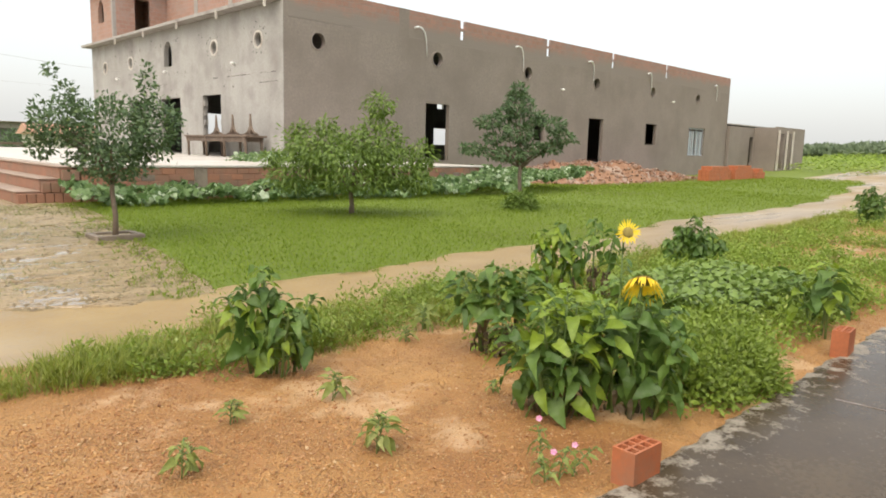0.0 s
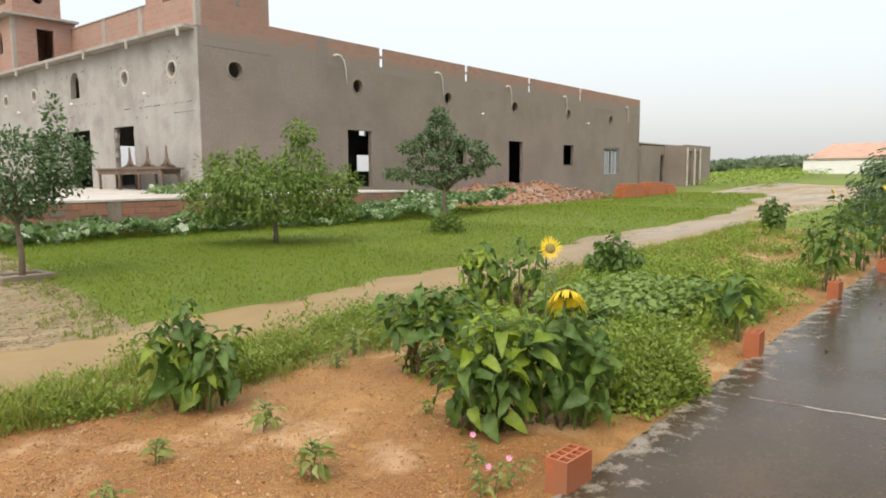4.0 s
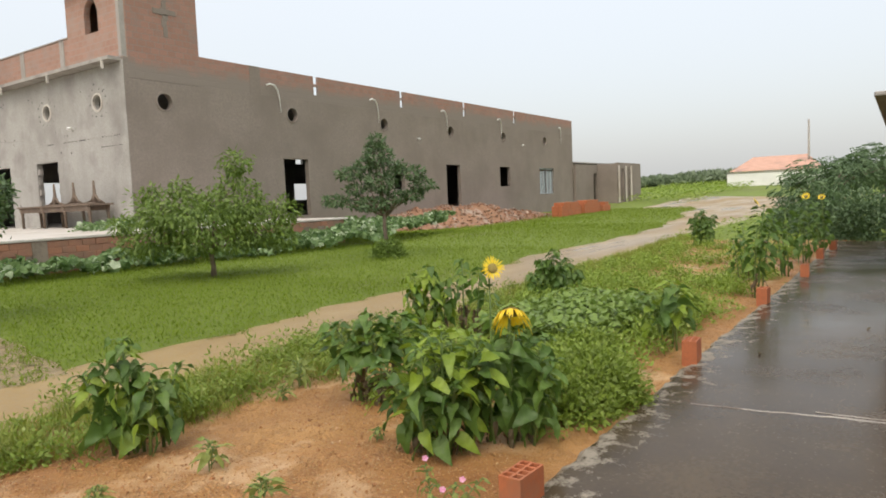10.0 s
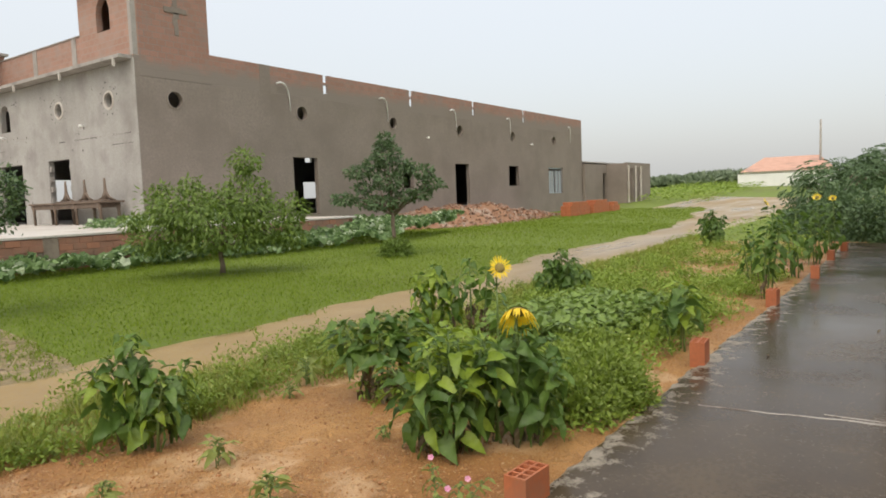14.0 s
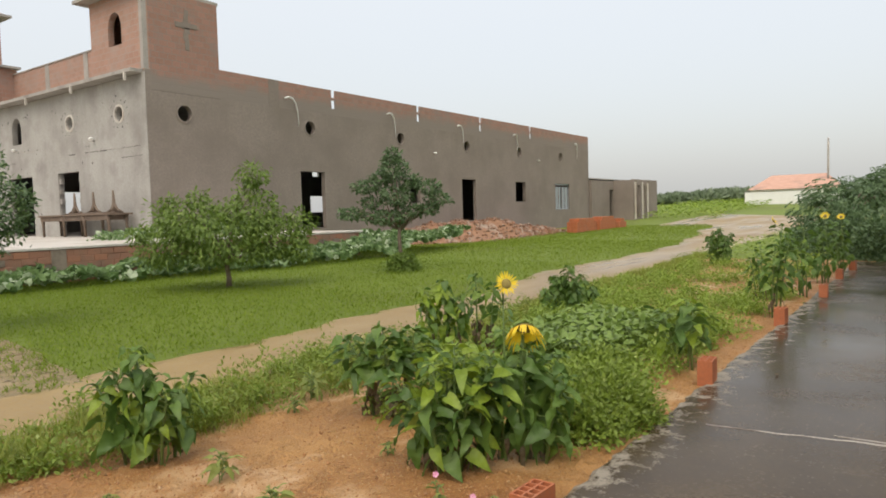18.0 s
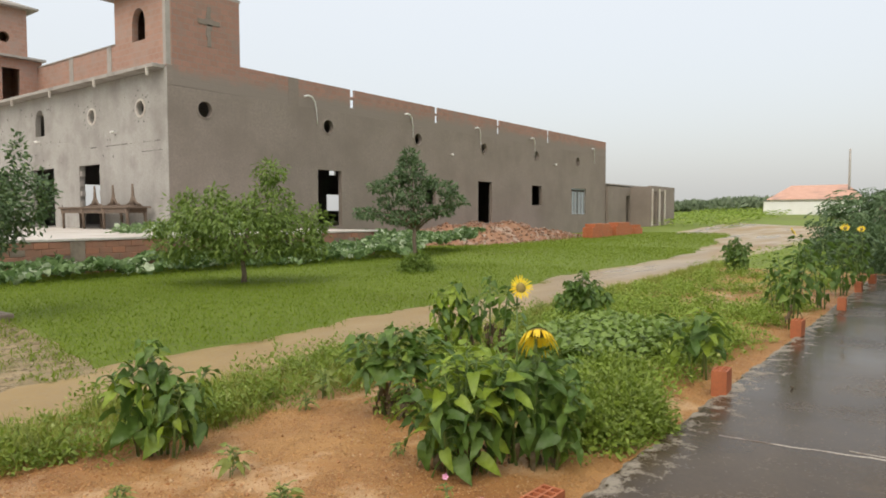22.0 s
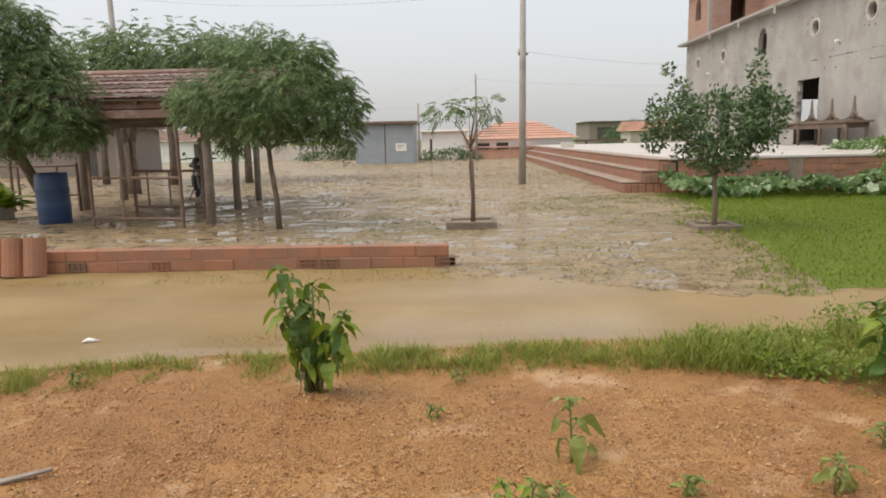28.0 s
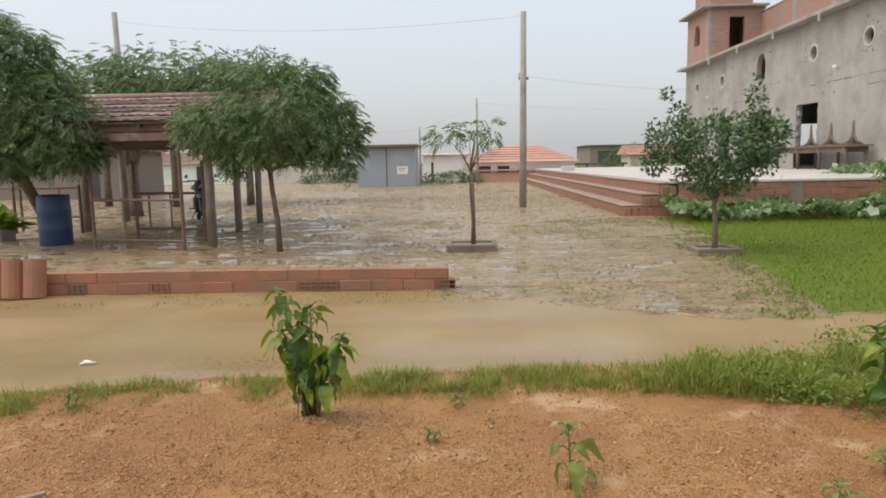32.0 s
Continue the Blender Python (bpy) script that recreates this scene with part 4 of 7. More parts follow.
def broad_tree(name, label, loc, blobs, n_leaf, leaf, trunk, material, seed, forks=9, lean=(0, 0), spray=0, group="", droop=0.35, bark=None, fork_z=None):
    """A tapered trunk, limbs into the crown, and a crown of single leaves (spray 0) or of hanging pinnate sprays."""
    rng = np.random.default_rng(seed)
    x, y = loc
    root = thing(name, x, y, land(x, y), label, "tree", group)
    h_fork = fork_z if fork_z else min(b[2] - b[5] * 0.5 for b in blobs)
    r0 = trunk
    fx, fy = lean
    pts = [(0, 0, -0.05), (fx * 0.28 + 0.012, fy * 0.28, h_fork * 0.35), (fx * 0.65 - 0.012, fy * 0.65 + 0.01, h_fork * 0.7), (fx, fy, h_fork)]
    part("trunk", tube(pts, [r0 * 1.25, r0, r0 * 0.9, r0 * 0.85], 10), bark or M_BARK, root, "", True)
    tips, _ = crown_points(rng, blobs, forks)
    for k in range(forks):
        t = Vector(tips[k])
        s = Vector((fx, fy, h_fork * (0.85 + 0.15 * rng.random())))
        m = s.lerp(t, 0.5) + Vector((rng.normal() * 0.05, rng.normal() * 0.05, 0.06 + 0.04 * rng.random()))
        part("limb", tube([s, s.lerp(m, 0.5) + Vector((0, 0, 0.02)), m, t], [r0 * 0.6, r0 * 0.45, r0 * 0.3, r0 * 0.08], 6), bark or M_BARK, root, "", True)
    L, Wd = leaf
    if spray:
        ns = n_leaf // spray
        p, d = crown_points(rng, blobs, ns)
        ax = d + rng.normal(size=(ns, 3)) * 0.5
        ax[:, 2] = ax[:, 2] * 0.5 - droop
        ax /= np.linalg.norm(ax, axis=1)[:, None]
        base, axis, nor = [], [], []
        length = L * spray * 0.22 * rng.uniform(0.7, 1.25, ns)
        side = np.cross(ax, np.array([[0, 0, 1.0]])) + rng.normal(size=(ns, 3)) * 0.15
        side /= np.linalg.norm(side, axis=1)[:, None] + 1e-9
        for k in range(spray):
            f = k / spray
            sgn = 1 if k % 2 else -1
            q = p + ax * (length * f)[:, None]
            q[:, 2] -= length * 0.35 * f * f
            base.append(q)
            a = ax * 0.6 + side * sgn * (0.9 - 0.4 * f)
            a[:, 2] -= 0.25
            axis.append(a)
            nor.append(np.cross(a, side * sgn) + np.array([[0, 0, 0.8]]) + rng.normal(size=(ns, 3)) * 0.2)
        base, axis, nor = np.concatenate(base), np.concatenate(axis), np.concatenate(nor)
    else:
        base, d = crown_points(rng, blobs, n_leaf)
        axis = d + rng.normal(size=(n_leaf, 3)) * 0.7
        axis[:, 2] -= droop
        nor = rng.normal(size=(n_leaf, 3)) * 0.5 + d * 0.5 + np.array([[0, 0, 0.7]])
    n = len(base)
    part("crown", leaves_mesh("crown", base, axis, nor, L * rng.uniform(0.7, 1.2, n), Wd * rng.uniform(0.8, 1.2, n), material), None, root)
    return root


broad_tree("lawn_tree", "bushy fresh-green young tree on the lawn", (7.6, 10.0), [(-0.1, 0.05, 1.0, 1.05, 1.0, 0.42), (-0.5, 0.35, 1.2, 0.65, 0.6, 0.38), (0.35, -0.3, 1.3, 0.5, 0.5, 0.4), (0.7, -0.5, 0.85, 0.55, 0.55, 0.42), (0.38, -0.3, 1.95, 0.28, 0.28, 0.2), (0.35, -0.3, 1.7, 0.12, 0.12, 0.25), (-0.8, 0.6, 0.75, 0.5, 0.45, 0.35), (1.0, -0.75, 1.1, 0.25, 0.25, 0.25), (-0.35, 0.25, 1.55, 0.18, 0.18, 0.15), (0.05, 0.0, 0.62, 0.85, 0.8, 0.2), (-1.15, 0.8, 0.95, 0.16, 0.16, 0.16), (0.95, -0.7, 0.62, 0.3, 0.3, 0.2), (-0.75, 0.55, 1.5, 0.14, 0.14, 0.12)], 9000, (0.115, 0.036), 0.045, M_LAWNTREE, 3, droop=0.55, fork_z=0.5)
layers = [(-0.1, 2.15, 0.36, 0.32), (-0.12, 2.45, 0.2, 0.18), (-0.7, 1.78, 0.36, 0.13), (-0.4, 1.95, 0.25, 0.14), (0.66, 1.75, 0.28, 0.16), (0.85, 1.5, 0.3, 0.16), (-1.0, 1.22, 0.36, 0.12), (-0.05, 1.6, 0.42, 0.28), (0.3, 1.9, 0.24, 0.14), (-0.25, 1.12, 0.5, 0.16), (0.3, 1.25, 0.3, 0.14), (0.62, 1.28, 0.24, 0.12), (-0.6, 1.45, 0.24, 0.12)]
broad_tree("lawn_tree", "darker layered young tree on the lawn", (11.5, 9.32), [(u * 0.576, -u * 0.817, z, 0.86 * r, 0.86 * r, 0.85 * h) for u, z, r, h in layers], 4300, (0.105, 0.042), 0.045, M_DARKTREE, 4, droop=0.15, forks=13, fork_z=0.95)
broad_tree("citrus_tree", "small dark citrus tree in a square concrete kerb", (3.2, 8.95), [(0.0, 0, 1.3, 0.56, 0.56, 0.42), (-0.5, 0.2, 1.4, 0.36, 0.36, 0.26), (0.44, -0.2, 1.35, 0.3, 0.3, 0.38), (0.42, -0.1, 1.85, 0.11, 0.11, 0.3), (-0.42, 0.2, 1.75, 0.12, 0.12, 0.14), (0, 0, 0.95, 0.45, 0.45, 0.24), (-0.6, 0.1, 1.98, 0.07, 0.07, 0.08), (0.62, -0.3, 1.5, 0.14, 0.14, 0.12), (-0.7, 0.3, 1.1, 0.16, 0.16, 0.14)], 5600, (0.07, 0.034), 0.031, M_CITRUS, 5, droop=0.0)
broad_tree("neem_tree", "round-crowned neem tree in the courtyard", (-2.52, 9.54), [(0.1, 0, 1.95, 0.86, 0.95, 0.52), (-0.72, 0, 1.72, 0.6, 0.75, 0.42), (0.7, 0, 1.66, 0.5, 0.6, 0.4), (0.95, 0.1, 1.4, 0.2, 0.35, 0.3), (-0.4, 0, 2.42, 0.34, 0.5, 0.18), (0.45, 0, 2.38, 0.3, 0.4, 0.18), (0.05, 0, 2.52, 0.18, 0.3, 0.14), (-0.72, 0, 2.5, 0.1, 0.2, 0.14), (0.88, 0, 2.02, 0.2, 0.3, 0.16), (-1.1, 0, 1.85, 0.2, 0.3, 0.2), (-0.1, 0, 1.45, 0.7, 0.8, 0.2), (1.15, 0, 1.7, 0.1, 0.2, 0.12), (0.72, 0, 2.42, 0.1, 0.2, 0.08), (-0.15, 0, 2.7, 0.08, 0.2, 0.08), (0.55, 0, 1.26, 0.16, 0.3, 0.12), (-0.55, 0, 1.2, 0.14, 0.25, 0.1)], 34000, (0.068, 0.019), 0.037, M_NEEM, 6, spray=9, lean=(-0.09, 0.0), fork_z=1.25)
broad_tree("neem_tree", "dense dark neem tree beside the shelter", (-6.8, 11.35), [(0.2, -1.2, 2.2, 0.95, 0.8, 0.9), (0.95, -1.3, 1.8, 0.68, 0.6, 0.55), (1.15, -1.3, 1.45, 0.45, 0.5, 0.28), (0.4, -1.2, 2.9, 0.5, 0.6, 0.4), (-0.6, -1.1, 2.6, 0.9, 0.8, 0.9), (0.1, -1.2, 1.45, 0.8, 0.6, 0.32), (0.85, -1.2, 2.45, 0.35, 0.4, 0.22), (-0.1, -1.2, 3.3, 0.45, 0.5, 0.25), (0.75, -1.2, 3.0, 0.15, 0.2, 0.12)], 56000, (0.072, 0.02), 0.09, M_NEEM, 7, spray=9, fork_z=1.2, lean=(0.1, -0.9))
broad_tree("neem_sapling", "thin staked sapling with a tuft of pinnate leaves in a kerb", (0.13, 9.5), [(-0.34, 0, 1.6, 0.22, 0.3, 0.09), (0.2, 0, 1.66, 0.22, 0.3, 0.09), (-0.08, 0, 1.62, 0.18, 0.25, 0.08), (0.32, 0, 1.52, 0.1, 0.2, 0.08), (-0.42, 0, 1.5, 0.1, 0.2, 0.08)], 620, (0.078, 0.021), 0.014, M_NEEM, 8, spray=11, forks=10, droop=0.3, fork_z=1.16)
stake = new("tree_stake", mesh_of("tree_stake", tube([(0.165, 9.52, 0.0), (0.16, 9.52, 0.45), (0.15, 9.515, 0.9)], [0.026, 0.025, 0.022], 8), M_WOOD, True))
tagged(stake, "dark wooden stake tied beside the sapling", "stake")
for k, (x, y, s) in enumerate(((-8.6, 20.5, 1.42), (-11.2, 21.5, 1.4), (-6.5, 21.0, 1.32))):
    broad_tree("neem_tree", "pale misty neem tree behind the shelter", (x, y), [(0, 0, 2.6 * s, 1.8 * s, 1.6, 0.75 * s), (1.1 * s, 0, 2.3 * s, 1.0 * s, 1.0, 0.6 * s), (-1.1 * s, 0, 2.4 * s, 1.0 * s, 1.0, 0.6 * s)], 16000, (0.13, 0.045), 0.1, M_NEEM, 20 + k, spray=9, group="trees behind the shelter")
broad_tree("neem_tree", "dark-stemmed forked tree under the shelter roof", (-8.1, 16.9), [(0, 0, 2.3, 1.2, 1.1, 0.5), (-0.8, 0, 2.1, 0.8, 0.8, 0.4)], 4000, (0.12, 0.04), 0.15, M_DARKTREE, 30, spray=8, fork_z=1.3)


# ---- platform with steps before the church ----
def platform():
    root = thing("platform", 4.2, 14.45, 0, "raised forecourt of red brick with pale slab and three steps", "platform", "", "structure")
    root.matrix_world = Matrix()
    y0, y1 = 14.45, 40.0
    part("fill", box(4.45, XF + 3.5, y0 + 0.1, YF - 0.001, -0.5, 0.66), M_CLAY_D, root)
    part("fill", box(4.45, XF - 0.001, YF, y1, -0.5, 0.66), M_CLAY_D, root)
    part("top_slab", box(4.3, XF + 3.55, y0 - 0.03, YF - 0.002, 0.665, 0.72, 0.008), M_SLAB, root, "pale screed slab")
    part("top_slab", box(4.3, XF - 0.003, YF, y1, 0.665, 0.72, 0.008), M_SLAB, root, "pale screed slab")
    for k, (xa, xb, z) in enumerate(((3.35, 3.75, 0.2), (3.75, 4.1, 0.43), (4.1, 4.45, 0.655))):
        part("step", box(xa, xb, y0 + 0.05 + 0.03 * k, y1, -0.5, z, 0.012), M_CLAY_D, root)
        part("tread", box(xa - 0.02, xb - 0.002, y0 + 0.04 + 0.03 * k, y1, z + 0.002, z + 0.03, 0.006), M_TREAD, root, "worn pale tread")
    return root


forecourt = platform()


def kerb_box(x, y, w, d, label, high=0.1):
    root = thing("planter_kerb", x, y, 0, label, "planter", "tree kerbs in the courtyard")
    for a in ((-w / 2, w / 2, -d / 2, -d / 2 + 0.07), (-w / 2, w / 2, d / 2 - 0.07, d / 2), (-w / 2, -w / 2 + 0.07, -d / 2 + 0.07, d / 2 - 0.07), (w / 2 - 0.07, w / 2, -d / 2 + 0.07, d / 2 - 0.07)):
        part("kerb", box(*a, -0.05, high, 0.01), M_KERB, root)
    part("soil", box(-w / 2 + 0.07, w / 2 - 0.07, -d / 2 + 0.07, d / 2 - 0.07, -0.05, high - 0.03), M_CLOD, root)
    return root


kerb_box(0.13, 9.5, 0.68, 0.55, "square concrete kerb round the sapling")
kerb_box(3.2, 8.95, 0.56, 0.46, "square concrete kerb round the citrus tree", 0.065)


# ---- sunflowers and garden plants ----
def heart_leaf(name, length, width, droop, wave, material):
    """A broad pointed leaf along +x with a folded midrib, toothed rim and hanging tip; its stalk joins at the origin."""
    prof = [(0.0, 0.12), (0.03, 0.56), (0.09, 0.84), (0.16, 0.93), (0.19, 1.0), (0.27, 0.93), (0.30, 1.0), (0.38, 0.87), (0.42, 0.92), (0.50, 0.75), (0.54, 0.79), (0.62, 0.59), (0.66, 0.61), (0.74, 0.42), (0.78, 0.42), (0.88, 0.2), (1.0, 0.0)]
    verts, faces = [], []
    for i, (u, w) in enumerate(prof):
        x = u * length - (0.05 * length if 0 < i < 3 else 0)
        z = -droop * length * u * u
        hw = w * width / 2
        for s in (-1, -0.5, 0, 0.5, 1):
            lift = abs(s) * hw * 0.3 + wave * length * math.sin(9 * u + 2 * s) * abs(s) + (0.02 * length * math.sin(26 * u) if abs(s) == 0.5 else 0)
            verts.append((x - abs(s) * hw * 0.22, s * hw, z + lift))
    for i in range(len(prof) - 1):
        for j in range(4):
            a = i * 5 + j
            faces.append((a, a + 5, a + 6, a + 1))
    return from_arrays(name, verts, faces, material, True)


LEAF_SET = [heart_leaf("leaf", 1.0, w, d, wv, M_SUNLEAF) for w, d, wv in ((0.68, 0.25, 0.05), (0.74, 0.45, 0.07), (0.60, 0.6, 0.06), (0.52, 0.35, 0.04))]
DRY_SET = [heart_leaf("dry_leaf", 1.0, 0.35, 0.9, 0.12, M_DRYLEAF), heart_leaf("dry_leaf", 1.0, 0.28, 1.2, 0.15, M_DRYLEAF)]
SEED_SET = [heart_leaf("leaf", 1.0, w, d, 0.05, M_SEEDLING) for w, d in ((0.42, 0.3), (0.36, 0.6), (0.5, 0.45))]
FRESH_SET = [heart_leaf("leaf", 1.0, w, d, 0.03, M_FRESH) for w, d in ((0.56, 0.3), (0.5, 0.5))]


def leaf_at(parent, me, p, az, pitch, size, roll=0.0, name="leaf"):
    o = new(name, me)
    o.parent = parent
    o.matrix_local = Matrix.LocRotScale(p, Euler((radians(roll), radians(pitch), radians(az))), (size, size, size))
    return o


def flower_head(parent, p, turn, tilt, r, petals, hang, fall=0.0, thin=0.12):
    """Seed disc, green bracts and yellow ray petals; hang: how far the rays fall forward."""
    bm = bmesh.new()
    bmesh.ops.create_uvsphere(bm, u_segments=16, v_segments=8, radius=r * 0.48)
    for v in bm.verts:
        v.co.z *= 0.35
    head = part("flower_head", bm, M_DISC, parent, "brown-green seed disc", True)
    head.matrix_local = Matrix.LocRotScale(p, Euler((radians(tilt), 0, radians(turn))), None)
    rng = random.Random(petals)
    verts, faces = [], []
    for k in range(petals):
        a = math.tau * k / petals + rng.uniform(-0.08, 0.08)
        ln, w = r * rng.uniform(0.55, 0.85), r * thin
        ca, sa = math.cos(a), math.sin(a)
        i = len(verts)
        for u, ww in ((0.0, 0.5), (0.4, 1.0), (0.8, 0.6), (1.0, 0.0)):
            rr = r * 0.42 + ln * u * (1 - 0.25 * hang * u)
            zz = 0.02 * r + hang * ln * u * u * 0.8 + rng.uniform(-0.02, 0.02) * r
            gy, gz = -math.sin(radians(tilt)) * fall * ln * u * u, -math.cos(radians(tilt)) * fall * ln * u * u
            verts += [(ca * rr - sa * w * ww, sa * rr + ca * w * ww + gy, zz + gz), (ca * rr + sa * w * ww, sa * rr - ca * w * ww + gy, zz + gz)]
        for j in range(3):
            faces.append((i + 2 * j, i + 2 * j + 1, i + 2 * j + 3, i + 2 * j + 2))
    part("petals", from_arrays("petals", verts, faces, M_PETAL), None, head, "yellow ray petals")
    verts, faces = [], []
    for k in range(16):
        a = math.tau * k / 16
        ca, sa = math.cos(a), math.sin(a)
        i = len(verts)
        verts += [(ca * r * 0.3 - sa * r * 0.1, sa * r * 0.3 + ca * r * 0.1, -r * 0.12), (ca * r * 0.3 + sa * r * 0.1, sa * r * 0.3 - ca * r * 0.1, -r * 0.12), (ca * r * 0.68, sa * r * 0.68, -r * 0.05)]
        faces.append((i, i + 1, i + 2))
    part("bracts", from_arrays("bracts", verts, faces, M_STEM), None, head, "green bracts")
    return head


def leafy_plant(name, label, x, y, stems, leaves, leaf_len, seed, group="sunflower plants in the bed", dry=0, leaf_set=None, droop=(0, 58), category="plant", r_stem=0.009, low=0.12, spread=1.0):
    """stems: [(dx, dy, height, leanx, leany)]; leaves in a spiral up every stem, the lower ones hanging."""
    rng = random.Random(seed)
    root = thing(name, x, y, land(x, y) + 0.012, label, category, group)
    sets = leaf_set or LEAF_SET
    for dx, dy, h, lx, ly in stems:
        pts = [(dx, dy, -0.04), (dx + lx * 0.25, dy + ly * 0.25, h * 0.4), (dx + lx * 0.6, dy + ly * 0.6, h * 0.75), (dx + lx, dy + ly, h)]
        part("stem", tube(pts, [r_stem, r_stem * 0.9, r_stem * 0.75, r_stem * 0.5], 6), M_STEM, root, "", True)
        n = max(4, int(leaves * h / sum(s[2] for s in stems)))
        for k in range(n):
            f = low + (1 - low) * (k + 0.5) / n
            az = k * 137.5 + rng.uniform(-25, 25)
            c = f * 3
            i = min(2, int(c))
            p = Vector(pts[i]).lerp(Vector(pts[i + 1]), c - i)
            out = spread * leaf_len * rng.uniform(0.3, 1.0) * (1.15 - 0.6 * f)
            a = radians(az)
            q = p + Vector((math.cos(a) * out, math.sin(a) * out, out * 0.35))
            part("leaf_stalk", tube([p, p.lerp(q, 0.6) + Vector((0, 0, 0.01)), q], 0.0028, 4), M_STEM, root)
            pitch = droop[1] + (droop[0] - droop[1]) * f + rng.uniform(-28, 28)
            leaf_at(root, rng.choice(sets), q, az + rng.uniform(-32, 32), pitch, leaf_len * rng.uniform(0.6, 1.25) * (1.0 - 0.4 * max(0, f - 0.6) / 0.4), rng.uniform(-56, 56))
        # young leaves at the top
        for k in range(5):
            leaf_at(root, rng.choice(sets), Vector(pts[3]), k * 72 + rng.uniform(-20, 20), rng.uniform(-55, -5), leaf_len * rng.uniform(0.3, 0.5))
    for k in range(dry):
        dx, dy, h, lx, ly = rng.choice(stems)
        a = rng.uniform(0, math.tau)
        leaf_at(root, rng.choice(DRY_SET), (dx + math.cos(a) * 0.03, dy + math.sin(a) * 0.03, rng.uniform(0.06, h * 0.45)), math.degrees(a), rng.uniform(25, 75), leaf_len * rng.uniform(0.5, 0.9), 0, "dry_leaf")
    return root


big = leafy_plant("sunflower_plant", "dark broad-leaved sunflower with a drooping yellow flower", 2.99, 1.68, [(0.0, 0.0, 0.54, 0.05, -0.02), (0.1, -0.05, 0.48, 0.1, -0.06), (-0.03, 0.06, 0.5, -0.02, 0.08), (0.05, -0.1, 0.4, 0.04, -0.1), (0.08, 0.04, 0.52, 0.08, 0.04)], 124, 0.128, 1, dry=20, low=0.14, droop=(-2, 66), spread=0.65)
flower_head(big, (0.05, -0.005, 0.625), -61, 142, 0.09, 44, 0.1, 1.15, 0.07)
leafy_plant("sunflower_plant", "large leafy sunflower clump with hanging lower leaves", 2.77, 1.92, [(0.0, 0.0, 0.5, -0.02, 0.02), (-0.08, 0.08, 0.44, -0.12, 0.1), (0.06, -0.08, 0.44, 0.05, -0.12), (-0.02, -0.06, 0.36, -0.08, -0.1), (0.08, 0.06, 0.46, 0.1, 0.05), (-0.1, 0.0, 0.36, -0.1, 0.0)], 160, 0.122, 12, dry=18, low=0.12, droop=(-8, 64), leaf_set=LEAF_SET * 3 + FRESH_SET * 2, spread=0.7)
leafy_plant("sunflower_plant", "bright yellow-green young sunflower in the clump", 2.74, 1.88, [(0, 0, 0.58, -0.02, -0.02), (0.07, -0.07, 0.53, 0.03, -0.06), (-0.05, 0.04, 0.52, -0.06, 0.0), (0.1, 0.02, 0.54, 0.05, 0.02)], 66, 0.12, 101, leaf_set=FRESH_SET, low=0.5, droop=(-15, 40), spread=0.85)
part("flower_stalk", tube([(0.04, -0.01, 0.42), (0.06, 0.01, 0.55), (0.09, 0.03, 0.625), (0.07, 0.005, 0.613)], 0.008, 6), M_STEM, big, "", True)
tall = leafy_plant("sunflower_plant", "tall thin sunflower with an open yellow flower", 3.6, 2.12, [(0, 0, 0.66, 0, 0)], 9, 0.10, 2, low=0.3, droop=(5, 40))
flower_head(tall, (-0.01, -0.03, 0.765), -40, 72, 0.064, 24, 0.15, 0.0, 0.085)
part("flower_stalk", tube([(0, 0, 0.64), (0.0, 0.0, 0.71), (-0.005, -0.02, 0.765)], 0.006, 6), M_STEM, tall, "", True)
leafy_plant("sunflower_plant", "broad-leaved sunflower clump with withered lower leaves", 3.26, 2.72, [(-0.06, 0.06, 0.46, -0.1, 0.1), (0.0, 0.0, 0.5, -0.01, 0.02), (0.08, -0.06, 0.48, 0.08, -0.04), (-0.02, -0.04, 0.4, -0.04, -0.08)], 98, 0.145, 3, dry=34, low=0.42, droop=(-5, 52), spread=0.95)
leafy_plant("sunflower_plant", "yellow-green nodding sunflower plant beside the track", 4.62, 3.24, [(-0.1, 0.08, 0.58, -0.06, 0.05), (0.0, 0.0, 0.64, -0.04, 0.02), (0.05, -0.04, 0.52, 0.04, -0.04)], 120, 0.115, 4, dry=10, leaf_set=FRESH_SET * 3 + LEAF_SET, droop=(20, 70), low=0.28, spread=0.8)
leafy_plant("sunflower_plant", "half-withered brown-leaved sunflower plant", 4.94, 3.12, [(-0.03, 0.03, 0.66, 0.0, 0.0), (0.05, -0.04, 0.58, 0.05, -0.03)], 34, 0.11, 14, dry=44, leaf_set=LEAF_SET, droop=(20, 70), low=0.45, spread=0.7)
leafy_plant("sunflower_plant", "compact dark conical sunflower bush beside the track", 7.12, 3.36, [(0.0, 0.0, 0.55, 0.0, 0.0), (-0.08, 0.06, 0.44, -0.05, 0.04), (0.08, -0.06, 0.44, 0.05, -0.04), (0.06, 0.08, 0.4, 0.05, 0.05), (-0.07, -0.07, 0.4, -0.04, -0.05), (-0.15, 0.12, 0.3, -0.08, 0.06), (0.15, -0.12, 0.3, 0.08, -0.06)], 330, 0.105, 5, dry=2, droop=(15, 60), low=0.06, spread=0.75)
